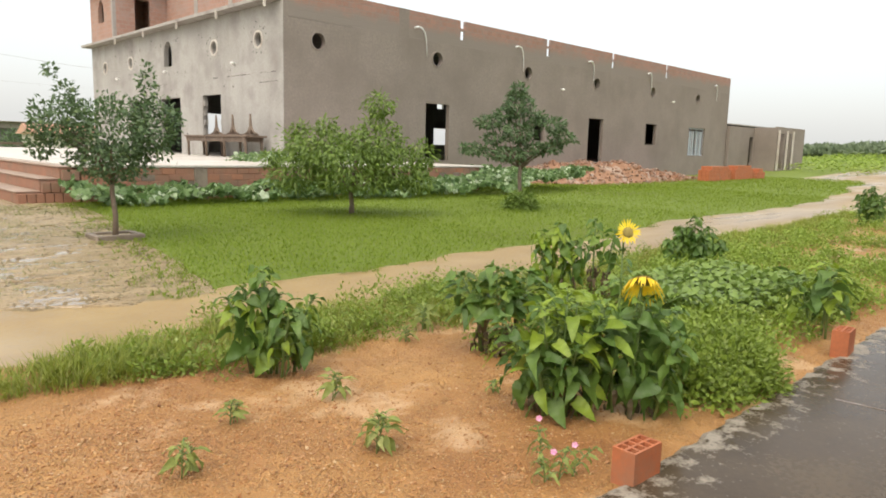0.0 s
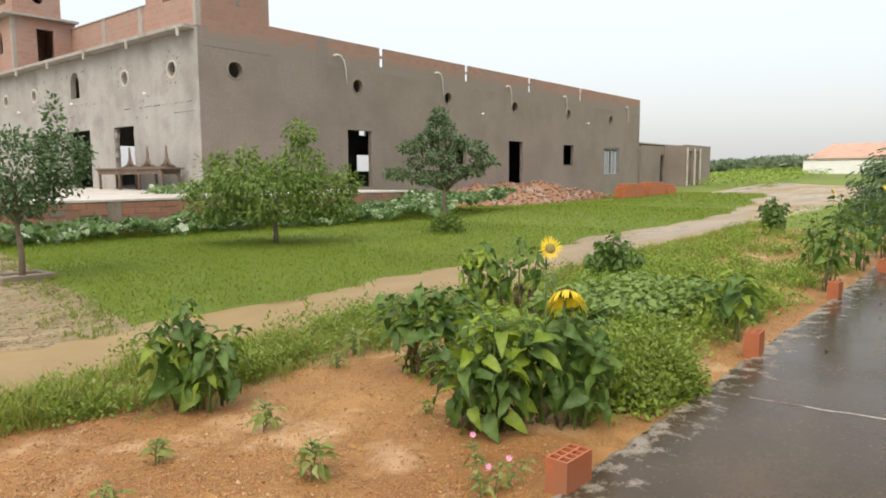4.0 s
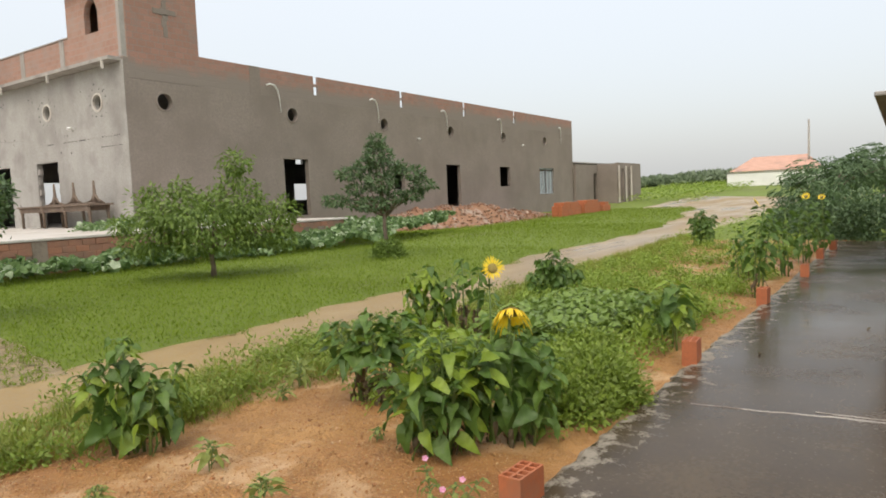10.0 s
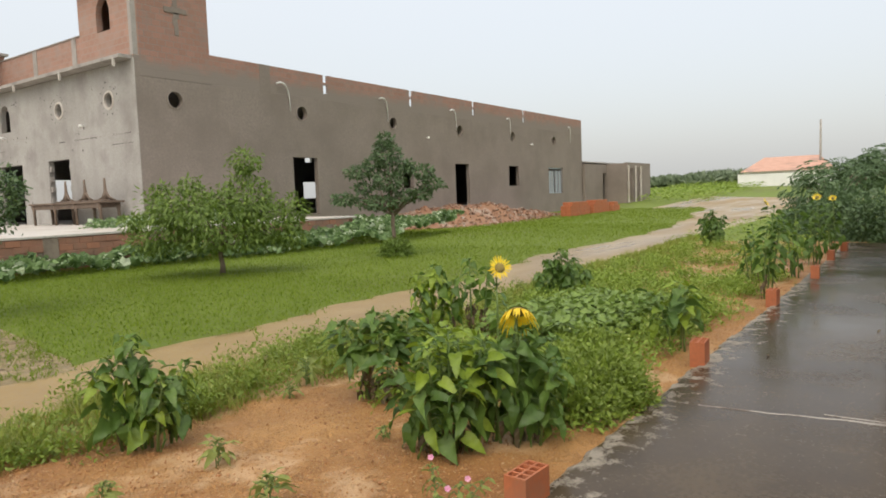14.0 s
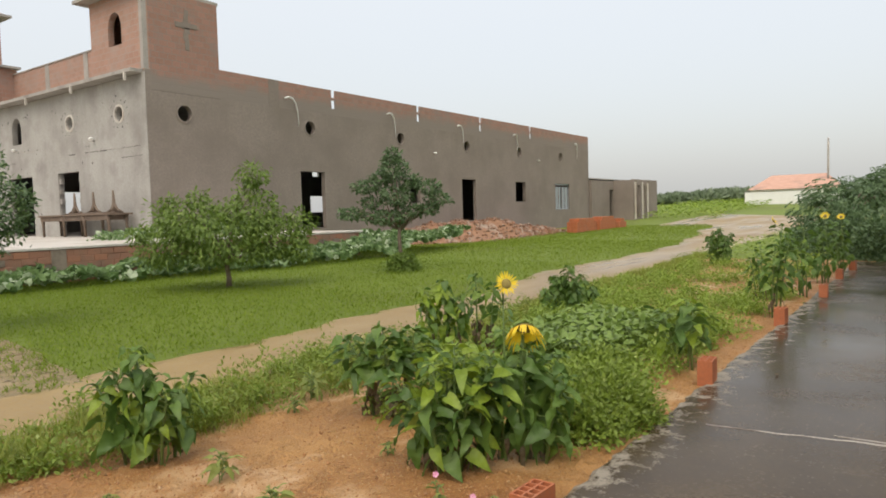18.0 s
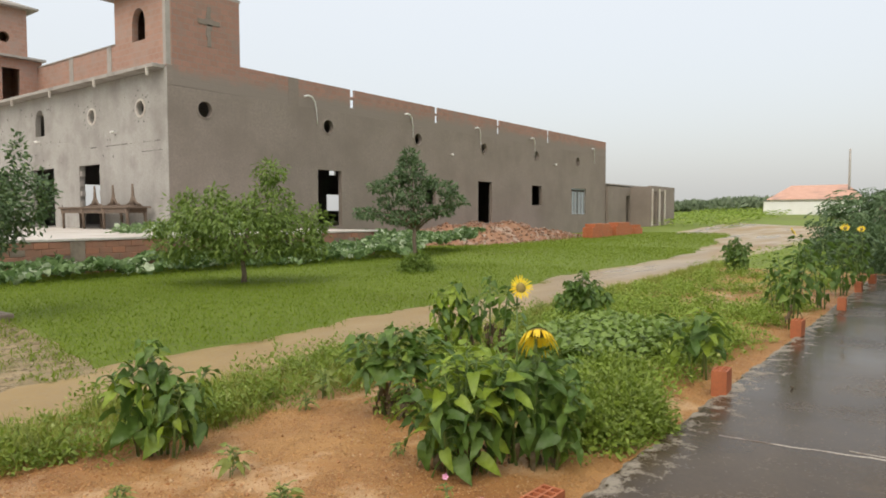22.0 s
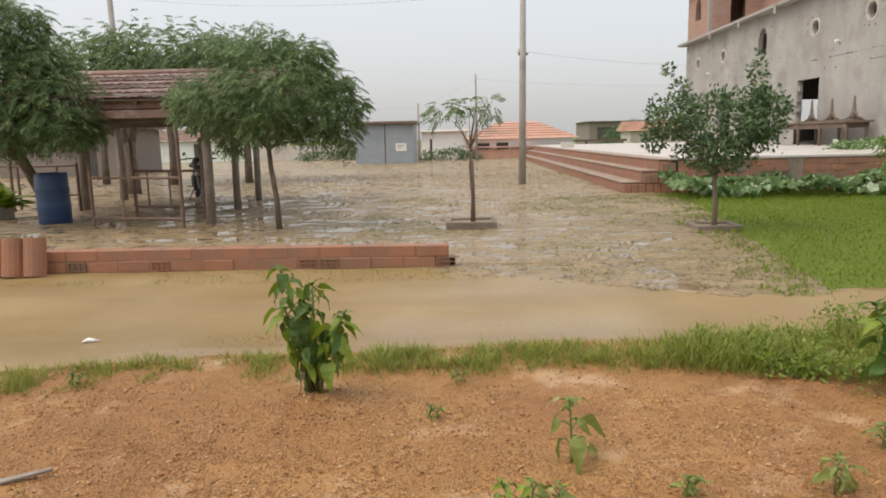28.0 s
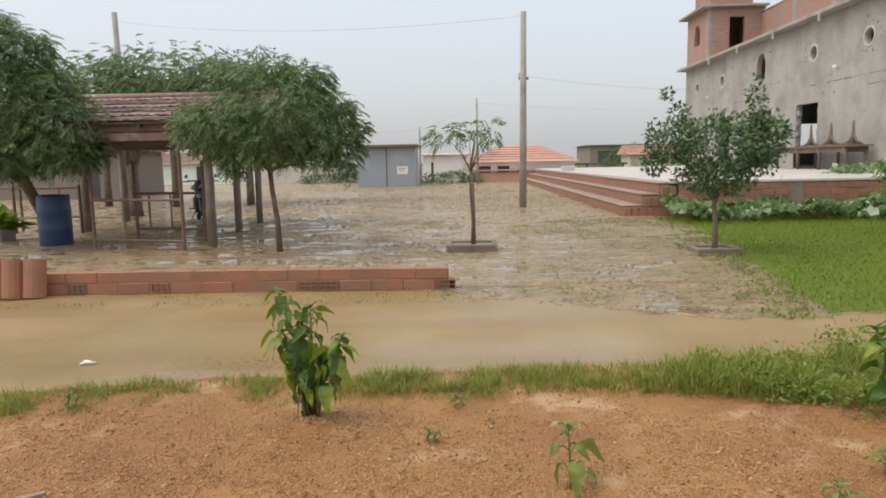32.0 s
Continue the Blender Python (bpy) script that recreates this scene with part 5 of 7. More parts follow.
leafy_plant("sunflower_plant", "sunflower plant with bright young middle leaves in the grass strip", 2.05, 3.24, [(-0.08, 0.06, 0.4, -0.1, 0.06), (0.0, 0.0, 0.55, -0.03, 0.03), (0.1, -0.05, 0.4, 0.1, -0.04), (0.0, -0.1, 0.36, 0.02, -0.06), (0.02, -0.02, 0.42, 0.0, -0.02), (-0.04, 0.02, 0.46, -0.08, 0.06)], 170, 0.108, 6, dry=14, leaf_set=LEAF_SET + FRESH_SET, droop=(10, 70), low=0.18, spread=0.85)
leafy_plant("sunflower_plant", "nodding young sunflower plant on bare gravelly earth", -0.70, 3.29, [(0.0, 0, 0.62, -0.12, 0), (0.015, 0.012, 0.54, 0.0, 0.02), (0.025, -0.01, 0.42, 0.14, 0.0), (-0.012, -0.012, 0.44, -0.1, 0.02), (0.02, 0, 0.38, 0.12, 0.04)], 104, 0.11, 7, dry=26, leaf_set=FRESH_SET * 2 + LEAF_SET, droop=(30, 82), low=0.26, spread=0.8)
leafy_plant("sunflower_plant", "sunflower plant behind a standing brick", 5.2, 1.5, [(0, 0, 0.5, 0.0, 0.04), (0.06, 0.05, 0.42, 0.1, -0.02), (-0.05, 0.08, 0.42, -0.08, 0.1)], 64, 0.13, 8, droop=(-5, 50), low=0.3, leaf_set=LEAF_SET + FRESH_SET)
c1 = leafy_plant("sunflower_plant", "tall spindly sunflower with many buds by the pavement", 7.9, 1.4, [(0, 0, 0.95, 0.02, -0.06), (0.08, -0.02, 0.85, 0.08, -0.1), (-0.02, 0.03, 0.75, -0.02, -0.03)], 70, 0.12, 9, dry=6, low=0.3)
flower_head(c1, (0.02, 0.02, 1.0), 0, 55, 0.05, 18, 0.4)
for k, (x, y, h, s) in enumerate(((9.75, 1.35, 0.85, 0.13), (11.5, 1.3, 0.95, 0.14), (13.2, 1.25, 0.9, 0.14), (9.2, 1.75, 0.7, 0.12))):
    q = leafy_plant("sunflower_plant", "leafy sunflower plant along the pavement edge", x, y, [(0, 0, h, 0, 0.04), (0.08, 0.05, h * 0.85, 0.06, 0.06), (-0.1, 0.06, h * 0.75, -0.08, 0.06)], 46, s, 40 + k)
    if k in (1, 2):
        flower_head(q, (0, 0.04, h + 0.03), -100, 60, 0.06, 20, 0.4)
leafy_plant("garden_bush", "grey-green leafy bush beside the track", 14.45, 3.5, [(-0.14, 0.1, 0.56, -0.1, 0.06), (0, 0, 0.72, 0, 0), (0.14, -0.1, 0.6, 0.1, -0.06), (0.04, 0.08, 0.66, 0.03, 0.06), (-0.08, -0.08, 0.56, -0.06, -0.06)], 260, 0.11, 11, group="", r_stem=0.01, low=0.08, droop=(10, 60), spread=0.6)

# small seedlings on the bare earth
SEEDS = ((2.06, 2.7, 0.13, 9), (1.86, 2.12, 0.16, 12), (3.2, 3.32, 0.18, 12), (2.95, 3.2, 0.1, 8), (2.7, 2.26, 0.07, 8), (1.57, 2.76, 0.1, 8), (-0.15, 3.06, 0.06, 7), (-0.04, 3.5, 0.06, 8), (0.72, 2.4, 0.08, 8), (1.22, 2.44, 0.12, 9), (-1.97, 3.52, 0.07, 9))
for k, (x, y, h, n) in enumerate(SEEDS):
    leafy_plant("seedling", "small pale green seedling on gravelly earth", x, y, [(0, 0, h, 0.01, 0), (0.02, 0.015, h * 0.7, 0.03, 0.01)], n + 12, h * 0.5, 60 + k, "seedlings on the bare earth", leaf_set=SEED_SET, droop=(-20, 60), r_stem=0.003, low=0.2)
leafy_plant("sunflower_seedling", "young sunflower seedling with hanging leaves", 0.39, 2.66, [(0, 0, 0.24, -0.01, 0.0)], 10, 0.1, 75, "seedlings on the bare earth", leaf_set=[heart_leaf("leaf", 1.0, 0.6, 0.5, 0.05, M_SEEDLING), heart_leaf("leaf", 1.0, 0.5, 0.7, 0.06, M_SEEDLING)], droop=(10, 65), r_stem=0.005, low=0.15)
leafy_plant("garden_weed", "bright green leafy weed at the edge of the earth", 0.2, 2.2, [(0, 0, 0.16, 0, 0.02), (0.05, 0.03, 0.14, 0.04, 0), (-0.05, 0.02, 0.15, -0.04, 0.02), (0.09, 0, 0.1, 0.04, 0)], 80, 0.05, 76, "", leaf_set=FRESH_SET + SEED_SET, r_stem=0.003)


def periwinkle():
    root = leafy_plant("pink_flower_plant", "low plant with three small pink flowers", 2.21, 1.54, [(0.03, 0.06, 0.17, 0.0, 0.03), (0.02, -0.02, 0.12, 0.03, -0.02), (-0.03, 0.0, 0.1, -0.03, 0.0), (0.08, -0.03, 0.1, 0.08, -0.05)], 56, 0.04, 77, "", leaf_set=SEED_SET, droop=(0, 40), r_stem=0.003)
    for dx, dy, z in ((0.05, 0.1, 0.19), (0.09, -0.04, 0.12), (0.0, -0.01, 0.11)):
        verts, faces = [], []
        for k in range(5):
            a = math.tau * k / 5
            i = len(verts)
            for u, w in ((0.1, 0.2), (0.6, 0.8), (1.0, 0.55)):
                verts += [(math.cos(a) * u * 0.012 - math.sin(a) * w * 0.007, math.sin(a) * u * 0.012 + math.cos(a) * w * 0.007, 0.004 * u), (math.cos(a) * u * 0.012 + math.sin(a) * w * 0.007, math.sin(a) * u * 0.012 - math.cos(a) * w * 0.007, 0.004 * u)]
            faces += [(i, i + 1, i + 3, i + 2), (i + 2, i + 3, i + 5, i + 4)]
        f = part("flower", from_arrays("flower", verts, faces, M_PINK), None, root, "pink five-petalled flower")
        f.matrix_local = pose(dx, dy, z, 50, 0, -60)


periwinkle()


# ---- grass, lawn, weeds, squash ----
def stuff(name, label, category, me):
    return tagged(new(name, me), label, category, "", "stuff")


def blades(name, label, pts, height, width, material, seed, bend=0.5):
    """Grass blades at points (n, 3); height and width per blade."""
    rng = np.random.default_rng(seed)
    n = len(pts)
    az = rng.uniform(0, math.tau, n)
    lean = rng.uniform(0.1, bend, n) ** (1.0 if bend < 2 else 0.7)
    axis = np.stack([np.cos(az) * lean, np.sin(az) * lean, np.ones(n)], 1)
    nor = np.stack([-np.cos(az), -np.sin(az), np.full(n, 0.3)], 1)
    return stuff(name, label, "grass", leaves_mesh(name, pts, axis, nor, height, width, material, 0.1, 0.25))


def land_np(p):
    return np.array([land(a, b) for a, b in p])


def scatter(rng, n, x0, x1, y0, y1, keep):
    """Random points on the ground where keep(x, y) allows."""
    p = np.stack([rng.uniform(x0, x1, n), rng.uniform(y0, y1, n)], 1)
    ok = np.array([keep(a, b) for a, b in p])
    p = p[ok]
    return np.column_stack([p, land_np(p)])


rng = np.random.default_rng(5)


def on_strip(x, y):
    a, b = bed_far(x), road_near(x)
    e = 0.16 * wob(x, y, 2.5, 3.0) + 0.08 * wob(x, y, 7.0, 1.0)
    return a - 0.05 + e < y < b + 0.05 + e


def verge_keep(x, y):
    a, b = bed_far(x), road_near(x)
    v = (y - a) / (b - a)
    soft = min(smooth_step(-0.3, 0.3, v), smooth_step(1.15, 0.75, v))
    thin = lerp_table(((-8, 0.46), (0.2, 0.4), (1.2, 0.6), (3, 0.8)), x)
    return soft * (thin + 0.5 + 1.3 * wob(x, y, 1.8, 3.0) + 0.9 * wob(x, y, 6.0, 1.0))


gx0 = np.concatenate([rng.uniform(-8, 3, 100000), rng.uniform(3, 17, 60000)])
p = np.array([(x, bed_far(x) - 0.3 + (road_near(x) - bed_far(x) + 0.5) * v) for x, v in zip(gx0, rng.random(len(gx0)))])
kp = np.array([verge_keep(a, b) for a, b in p])
ok = kp > rng.uniform(0.1, 1.1, len(p))
p, kp = p[ok], np.clip(kp[ok], 0, 1.2)
p = np.column_stack([p, land_np(p)])
hs = (0.35 + 0.75 * kp) * rng.uniform(0.25, 1.0, len(p)) ** 1.5 * np.where(p[:, 0] > 0.9, 0.17, 0.11)
blades("verge_grass", "tufted green verge grass between garden and track", p, hs, 0.006, M_GRASS, 6, 0.9)


def leaf_cover(name, label, pts, size, aspect, material, seed, height, category="weeds"):
    """Low leafy weeds: many small leaves at differing heights over the ground."""
    r = np.random.default_rng(seed)
    n = len(pts)
    base = pts.copy()
    base[:, 2] += height * r.uniform(0.15, 1.0, n)
    d = rand_unit(r, n)
    d[:, 2] = np.abs(d[:, 2]) * 0.4 - 0.15
    nor = r.normal(size=(n, 3)) * 0.35 + np.array([[0, 0, 1.0]])
    L = size * r.uniform(0.6, 1.3, n)
    return stuff(name, label, category, leaves_mesh(name, base, d, nor, L, L * aspect, material, 0.12, 0.2))


def verge_weed_at(x, y):
    return on_strip(x, y) and wob(x, y, 1.6, 2.0) + 0.6 * wob(x, y, 7.0, 4.0) > 0.75 - 0.9 * smooth_step(0.6, 2.4, x)


def weed_bed(x, y):
    far = bed_far(x) + 0.1
    lo = lerp_table(((3.2, 1.5), (4.3, 1.5), (5.0, 1.6), (5.6, 1.62), (7, 1.5), (14, 1.42)), x)
    if not (3.2 < x < 14 and lo < y < far):
        return False
    if 2.9 < y and x < 4.2:
        return False
    return wob(x, y, 1.1, 8.0) + 0.5 * wob(x, y, 3.0, 1.0) > -0.32 - 0.25 * (x < 7)



def weed_clumps(name, label, centres, radius, height, per, size, aspect, material, seed):
    """Low weeds growing in uneven domed clumps: each leaf sits on or under its clump's dome."""
    r = np.random.default_rng(seed)
    c = np.repeat(centres, per, axis=0)
    n = len(c)
    rad = np.repeat(radius * r.uniform(0.5, 1.25, len(centres)), per)
    top = np.repeat(height * r.uniform(0.35, 1.3, len(centres)), per)
    a, q = r.uniform(0, math.tau, n), np.sqrt(r.random(n))
    base = c.copy()
    base[:, 0] += np.cos(a) * q * rad
    base[:, 1] += np.sin(a) * q * rad
    base[:, 2] += top * np.sqrt(np.clip(1 - q * q, 0.02, 1)) * r.uniform(0.45, 1.08, n)
    d = np.stack([np.cos(a) * q, np.sin(a) * q, 0.25 + 0.3 * r.random(n)], 1) + r.normal(size=(n, 3)) * 0.55
    nor = r.normal(size=(n, 3)) * 0.4 + np.array([[0, 0, 1.0]])
    L = size * r.uniform(0.6, 1.35, n)
    return stuff(name, label, "weeds", leaves_mesh(name, base, d, nor, L, L * aspect, material, 0.12, 0.2))


p = scatter(rng, 2500, 3.2, 14, 1.5, 4.2, lambda x, y: weed_bed(x, y) and wob(x, y, 2.2, 9.0) > (-0.3 if x < 8.5 else -0.05 if y > 2.9 else 0.12))
weed_clumps("bed_weeds", "low spreading green weeds covering the bed", p, 0.16, 0.19, 62, 0.036, 0.46, M_WEED, 8)
p = scatter(rng, 2000, 0.6, 9, 2.6, 5, verge_weed_at)
weed_clumps("verge_weeds", "small-leaved green weeds in the verge", p, 0.12, 0.06 + 0.13 * np.clip((p[:, 0] - 0.8) / 1.6, 0, 1), 70, 0.034, 0.4, M_BUSH, 7)
p = scatter(rng, 4500, 4.6, 6.4, 1.95, 2.9, lambda x, y: wob(x, y, 1.0, 1.5) > -0.35)
leaf_cover("creeper", "blue-green broad-leaved creeper among the weeds", p, 0.075, 0.75, leafy("creeper_leaf", (0.15, 0.23, 0.045), (0.21, 0.30, 0.06), None, 0.5, 0.3), 9, 0.27)


def bush_clump(name, label, x, y, rx, ry, h, n, leaf, material, seed, stems=14):
    r = np.random.default_rng(seed)
    root = thing(name, x, y, land(x, y), label, "shrub")
    d = rand_unit(r, n)
    d[:, 2] = np.abs(d[:, 2])
    k = r.uniform(0.3, 1.0, n) ** 0.4 * (1 + 0.12 * np.sin(d[:, 0] * 7) + 0.1 * r.normal(size=n))
    base = d * np.array([[rx, ry, h]]) * k[:, None]
    axis = d + r.normal(size=(n, 3)) * 0.5
    nor = r.normal(size=(n, 3)) * 0.4 + d + np.array([[0, 0, 0.6]])
    L = leaf * r.uniform(0.6, 1.25, n)
    part("foliage", leaves_mesh("foliage", base, axis, nor, L, L * 0.5, material), None, root)
    bm = bmesh.new()
    for i in range(stems):
        a, q = r.uniform(0, math.tau), r.uniform(0.2, 0.8)
        add_tube(bm, [(math.cos(a) * rx * 0.15, math.sin(a) * ry * 0.15, -0.02), (math.cos(a) * rx * q * 0.6, math.sin(a) * ry * q * 0.6, h * 0.5), (math.cos(a) * rx * q, math.sin(a) * ry * q, h * 0.85)], [0.006, 0.005, 0.002], 4)
    part("stems", bm, M_STEM, root)
    return root


bush_clump("weed_bush", "dense bushy green weed spilling onto the pavement edge", 3.74, 1.62, 0.46, 0.32, 0.28, 10500, 0.034, M_BUSH, 11)
bush_clump("weed_bush", "low bushy green weed by the pavement", 4.5, 1.95, 0.45, 0.3, 0.24, 5200, 0.036, M_BUSH, 12)
bush_clump("weed_bush", "spreading green weed behind the bricks", 6.6, 1.95, 0.6, 0.3, 0.2, 3200, 0.042, M_BUSH, 13)
bush_clump("weed_bush", "feathery green weed by the track", 5.9, 1.8, 0.35, 0.25, 0.22, 2400, 0.034, M_BUSH, 14)
bush_clump("grass_tuft", "dark tuft of weeds round the lawn tree trunk", 11.3, 9.1, 0.34, 0.34, 0.36, 2200, 0.07, M_LAWNTREE, 15)


def lawn_at(x, y):
    if y < road_far(x) - 0.08 + 0.25 * wob(x, y, 2.0) + 0.2 * wob(x, y, 9.0, 3.0) or y > 20.0:
        return False
    if y < 14.4 and x < yard_edge(y) - 0.25 + 0.5 * wob(x, y, 1.5) + 0.9 * wob(x, y, 9.0, 2.0):
        return False
    if y > 14.3 and x < 16.0:
        return False
    return True


def lawn():
    out = []
    for x0, x1, n in ((2.2, 8, 90000), (8, 14, 56000), (14, 24, 44000), (24, 44, 30000)):
        out.append(scatter(rng, n, x0, x1, 5.2, 19.5, lawn_at))
    q = np.concatenate(out)
    far = np.clip(q[:, 0] / 12, 1, 2.5)
    hgt = rng.uniform(0.035, 0.085, len(q)) * (0.65 + 0.35 * far)
    blades("lawn_grass", "bright green rain-wet lawn grass", q, hgt, 0.012 * far, M_LAWN, 21, 3.0)


lawn()


def sparse_grass():
    q = [scatter(rng, 2600, -7, 0.2, 5.95, 6.58, lambda x, y: wob(x, y, 1.5, 4.0) > -0.2)]
    q.append(scatter(rng, 28000, -1.5, 4.0, 5.8, 14.0, lambda x, y: x < yard_edge(y) and (y > 6.75 or x > yard_start(y) + 0.1) and wob(x, y, 0.5, 11.0) + 0.6 * smooth_step(0, 3.5, x) + 0.35 * wob(x, y, 2.5, 1.0) > 0.3))
    q.append(scatter(rng, 4000, -8, 3.4, 17, 34, lambda x, y: wob(x, y, 0.3, 5.0) > 0.12))
    q = np.concatenate(q)
    far = np.clip(q[:, 1] / 9, 1, 3)
    blades("sparse_grass", "sparse trampled yellow-green grass in the mud", q, rng.uniform(0.015, 0.05, len(q)) * far, 0.008 * far, M_SPARSE, 25, 3.0)


sparse_grass()


def squash_leaf_mesh(name, pts, size, material, seed):
    """Broad lobed leaves tilted on stalks, each a shallow seven-sided funnel."""
    r = random.Random(seed)
    verts, faces = [], []
    for (x, y, z), s in zip(pts, size):
        t = Euler((r.gauss(0.3, 0.65), r.gauss(-0.1, 0.65), r.uniform(0, 6.28))).to_matrix()
        i = len(verts)
        verts.append((x, y, z - 0.12 * s))
        for k in range(10):
            a = math.tau * k / 10
            rad = s * (0.5 if k % 2 else 0.42) * r.uniform(0.9, 1.1) * (0.55 if k == 0 else 1)
            v = t @ Vector((math.cos(a) * rad, math.sin(a) * rad, 0.06 * s * math.cos(3 * a)))
            verts.append((x + v.x, y + v.y, z + v.z))
        faces += [(i, i + 1 + k, i + 1 + (k + 1) % 10) for k in range(10)]
    return from_arrays(name, verts, faces, material)


def squash_at(x, y):
    if 4.0 < x < 14.0:
        return 12.75 + 0.25 * wob(x, 0, 1.2) - 0.10 * max(0, x - 7) < y < 14.35
    return 14.0 <= x < 20.6 and 11.6 + 0.3 * (x - 14) + 0.3 * wob(x, 0, 0.9) < y < 16.5 + 0.2 * (x - 14)


p = scatter(rng, 24000, 4.0, 22.5, 11.5, 18.5, squash_at)
p = p[:7500]
p[:, 2] += np.array([0.06 + 0.30 * max(0, 0.35 + wob(a, b, 1.3, 6.0)) for a, b, c in p]) + rng.uniform(0, 0.1, len(p))
p[:, 2] += np.clip((p[:, 0] - 12) * 0.05, 0, 0.3)
stuff("squash_vines", "broad pale squash leaves along the brick platform", "squash plants", squash_leaf_mesh("squash_vines", p, rng.uniform(0.09, 0.23, len(p)), M_SQUASH, 4))


# pebbles on the bare earth
def pebbles():
    r = random.Random(3)
    ico = ((1, 0, 0), (-1, 0, 0), (0, 1, 0), (0, -1, 0), (0, 0, 1), (0, 0, -1))
    fs = ((0, 2, 4), (2, 1, 4), (1, 3, 4), (3, 0, 4), (2, 0, 5), (1, 2, 5), (3, 1, 5), (0, 3, 5))
    verts, faces = [], []
    for k in range(84000):
        x, y = (r.uniform(-3.4, 4.2), r.uniform(1.45, 4.0)) if k < 42000 else (r.gauss(-0.3, 1.3), r.uniform(1.45, 3.4)) if k < 74000 else (r.uniform(3.6, 9.0), r.uniform(1.22, 2.1))
        if y > bed_far(x) or wob(x, y, 1.4, 3.0) + 0.5 * wob(x, y, 4.5, 6.0) < r.uniform(-0.7, 0.35):
            continue
        s = r.uniform(0.0024, 0.0056) * (2.0 if r.random() < 0.07 else 1)
        t = Euler((r.random() * 6, r.random() * 6, r.random() * 6)).to_matrix()
        i = len(verts)
        z = bed_z(x, y)
        for c in ico:
            v = t @ Vector((c[0] * s * 1.2, c[1] * s, c[2] * s * 0.8))
            verts.append((x + v.x, y + v.y, z + v.z * 0.8 + s * 0.3))
        faces += [tuple(i + k for k in f) for f in fs]
    stuff("gravel", "small reddish and pale pebbles on the garden earth", "gravel", from_arrays("gravel", verts, faces, M_STONE))


pebbles()


def mud_clods():
    """Low trampled clods and stones over the courtyard mud."""
    r = random.Random(17)
    verts, faces = [], []
    for _ in range(24000):
        y = 5.5 + 19 * r.random() ** 1.7
        x = r.uniform(-7.5, 4.0)
        if x > yard_edge(y) - 0.1 or wob(x, y, 0.35, 6.0) < r.uniform(-0.7, 0.2) or (x < -0.2 and y < 7.2) or (y < 6.75 and x < yard_start(y) - 0.15):
            continue
        s = r.uniform(0.010, 0.034) * (0.7 + 0.03 * y)
        i = len(verts)
        a0, z = r.uniform(0, 6), land(x, y) + 0.002
        for k in range(5):
            a = a0 + math.tau * k / 5
            verts.append((x + math.cos(a) * s * r.uniform(1.0, 2.2), y + math.sin(a) * s * r.uniform(0.7, 1.2), z - 0.01))
        verts.append((x, y, z + s * r.uniform(0.35, 0.8)))
        faces += [(i + k, i + (k + 1) % 5, i + 5) for k in range(5)]
    stuff("mud_clods", "trampled clods and stones in the courtyard mud", "clods", from_arrays("mud_clods", verts, faces, M_CLOD, True))


mud_clods()


# ---- standing hollow bricks along the pavement ----
def hollow_brick_mesh(w, d, h, nx, ny, clay=None):
    """An upright hollow brick: outer shell with open cells at the top."""
    bm = bmesh.new()
    t = 0.009
    cw, cd = (w - t * (nx + 1)) / nx, (d - t * (ny + 1)) / ny
    xs = [-w / 2]
    for k in range(nx):
        xs += [-w / 2 + t + k * (cw + t), -w / 2 + t + k * (cw + t) + cw]
    xs.append(w / 2)
    ys = [-d / 2]
    for k in range(ny):
        ys += [-d / 2 + t + k * (cd + t), -d / 2 + t + k * (cd + t) + cd]
    ys.append(d / 2)
    grid = {}

    def vert(i, j, z):
        key = (i, j, z)
        if key not in grid:
            grid[key] = bm.verts.new((xs[i], ys[j], z))
        return grid[key]
    for i in range(len(xs) - 1):
        for j in range(len(ys) - 1):
            z = h * 0.35 if i % 2 and j % 2 else h
            bm.faces.new((vert(i, j, z), vert(i + 1, j, z), vert(i + 1, j + 1, z), vert(i, j + 1, z)))
            if z < h:
                for (a, b), (c, e) in (((i, j), (i + 1, j)), ((i + 1, j), (i + 1, j + 1)), ((i + 1, j + 1), (i, j + 1)), ((i, j + 1), (i, j))):
                    bm.faces.new((vert(a, b, z), vert(c, e, z), vert(c, e, h), vert(a, b, h)))
    b = [bm.verts.new((x * w / 2, y * d / 2, 0)) for x, y in ((-1, -1), (1, -1), (1, 1), (-1, 1))]
    tpts = [grid[(0, 0, h)], grid[(len(xs) - 1, 0, h)], grid[(len(xs) - 1, len(ys) - 1, h)], grid[(0, len(ys) - 1, h)]]
    rim = [[vert(i, 0, h) for i in range(len(xs))], [vert(len(xs) - 1, j, h) for j in range(len(ys))], [vert(i, len(ys) - 1, h) for i in reversed(range(len(xs)))], [vert(0, j, h) for j in reversed(range(len(ys)))]]
    for k in range(4):
        bm.faces.new([b[k], b[(k + 1) % 4]] + rim[k][::-1])
    bm.faces.new(b[::-1])
    return mesh_of("brick", bm, clay or M_CLAY)


BRICK = hollow_brick_mesh(0.175, 0.095, 0.18, 4, 2)
for k, (x, y, turn) in enumerate(((2.45, 1.33, -3), (4.86, 1.31, 4), (7.46, 1.28, -2), (9.7, 1.16, 3), (12.0, 1.2, 0), (13.6, 1.15, -4))):
    o = new("hollow_brick", BRICK)
    o.matrix_world = pose(x, y, -0.03 if k == 0 else 0.0, 0, 0, turn)
    tagged(o, "orange hollow clay brick standing at the pavement edge", "brick", "bricks along the pavement")


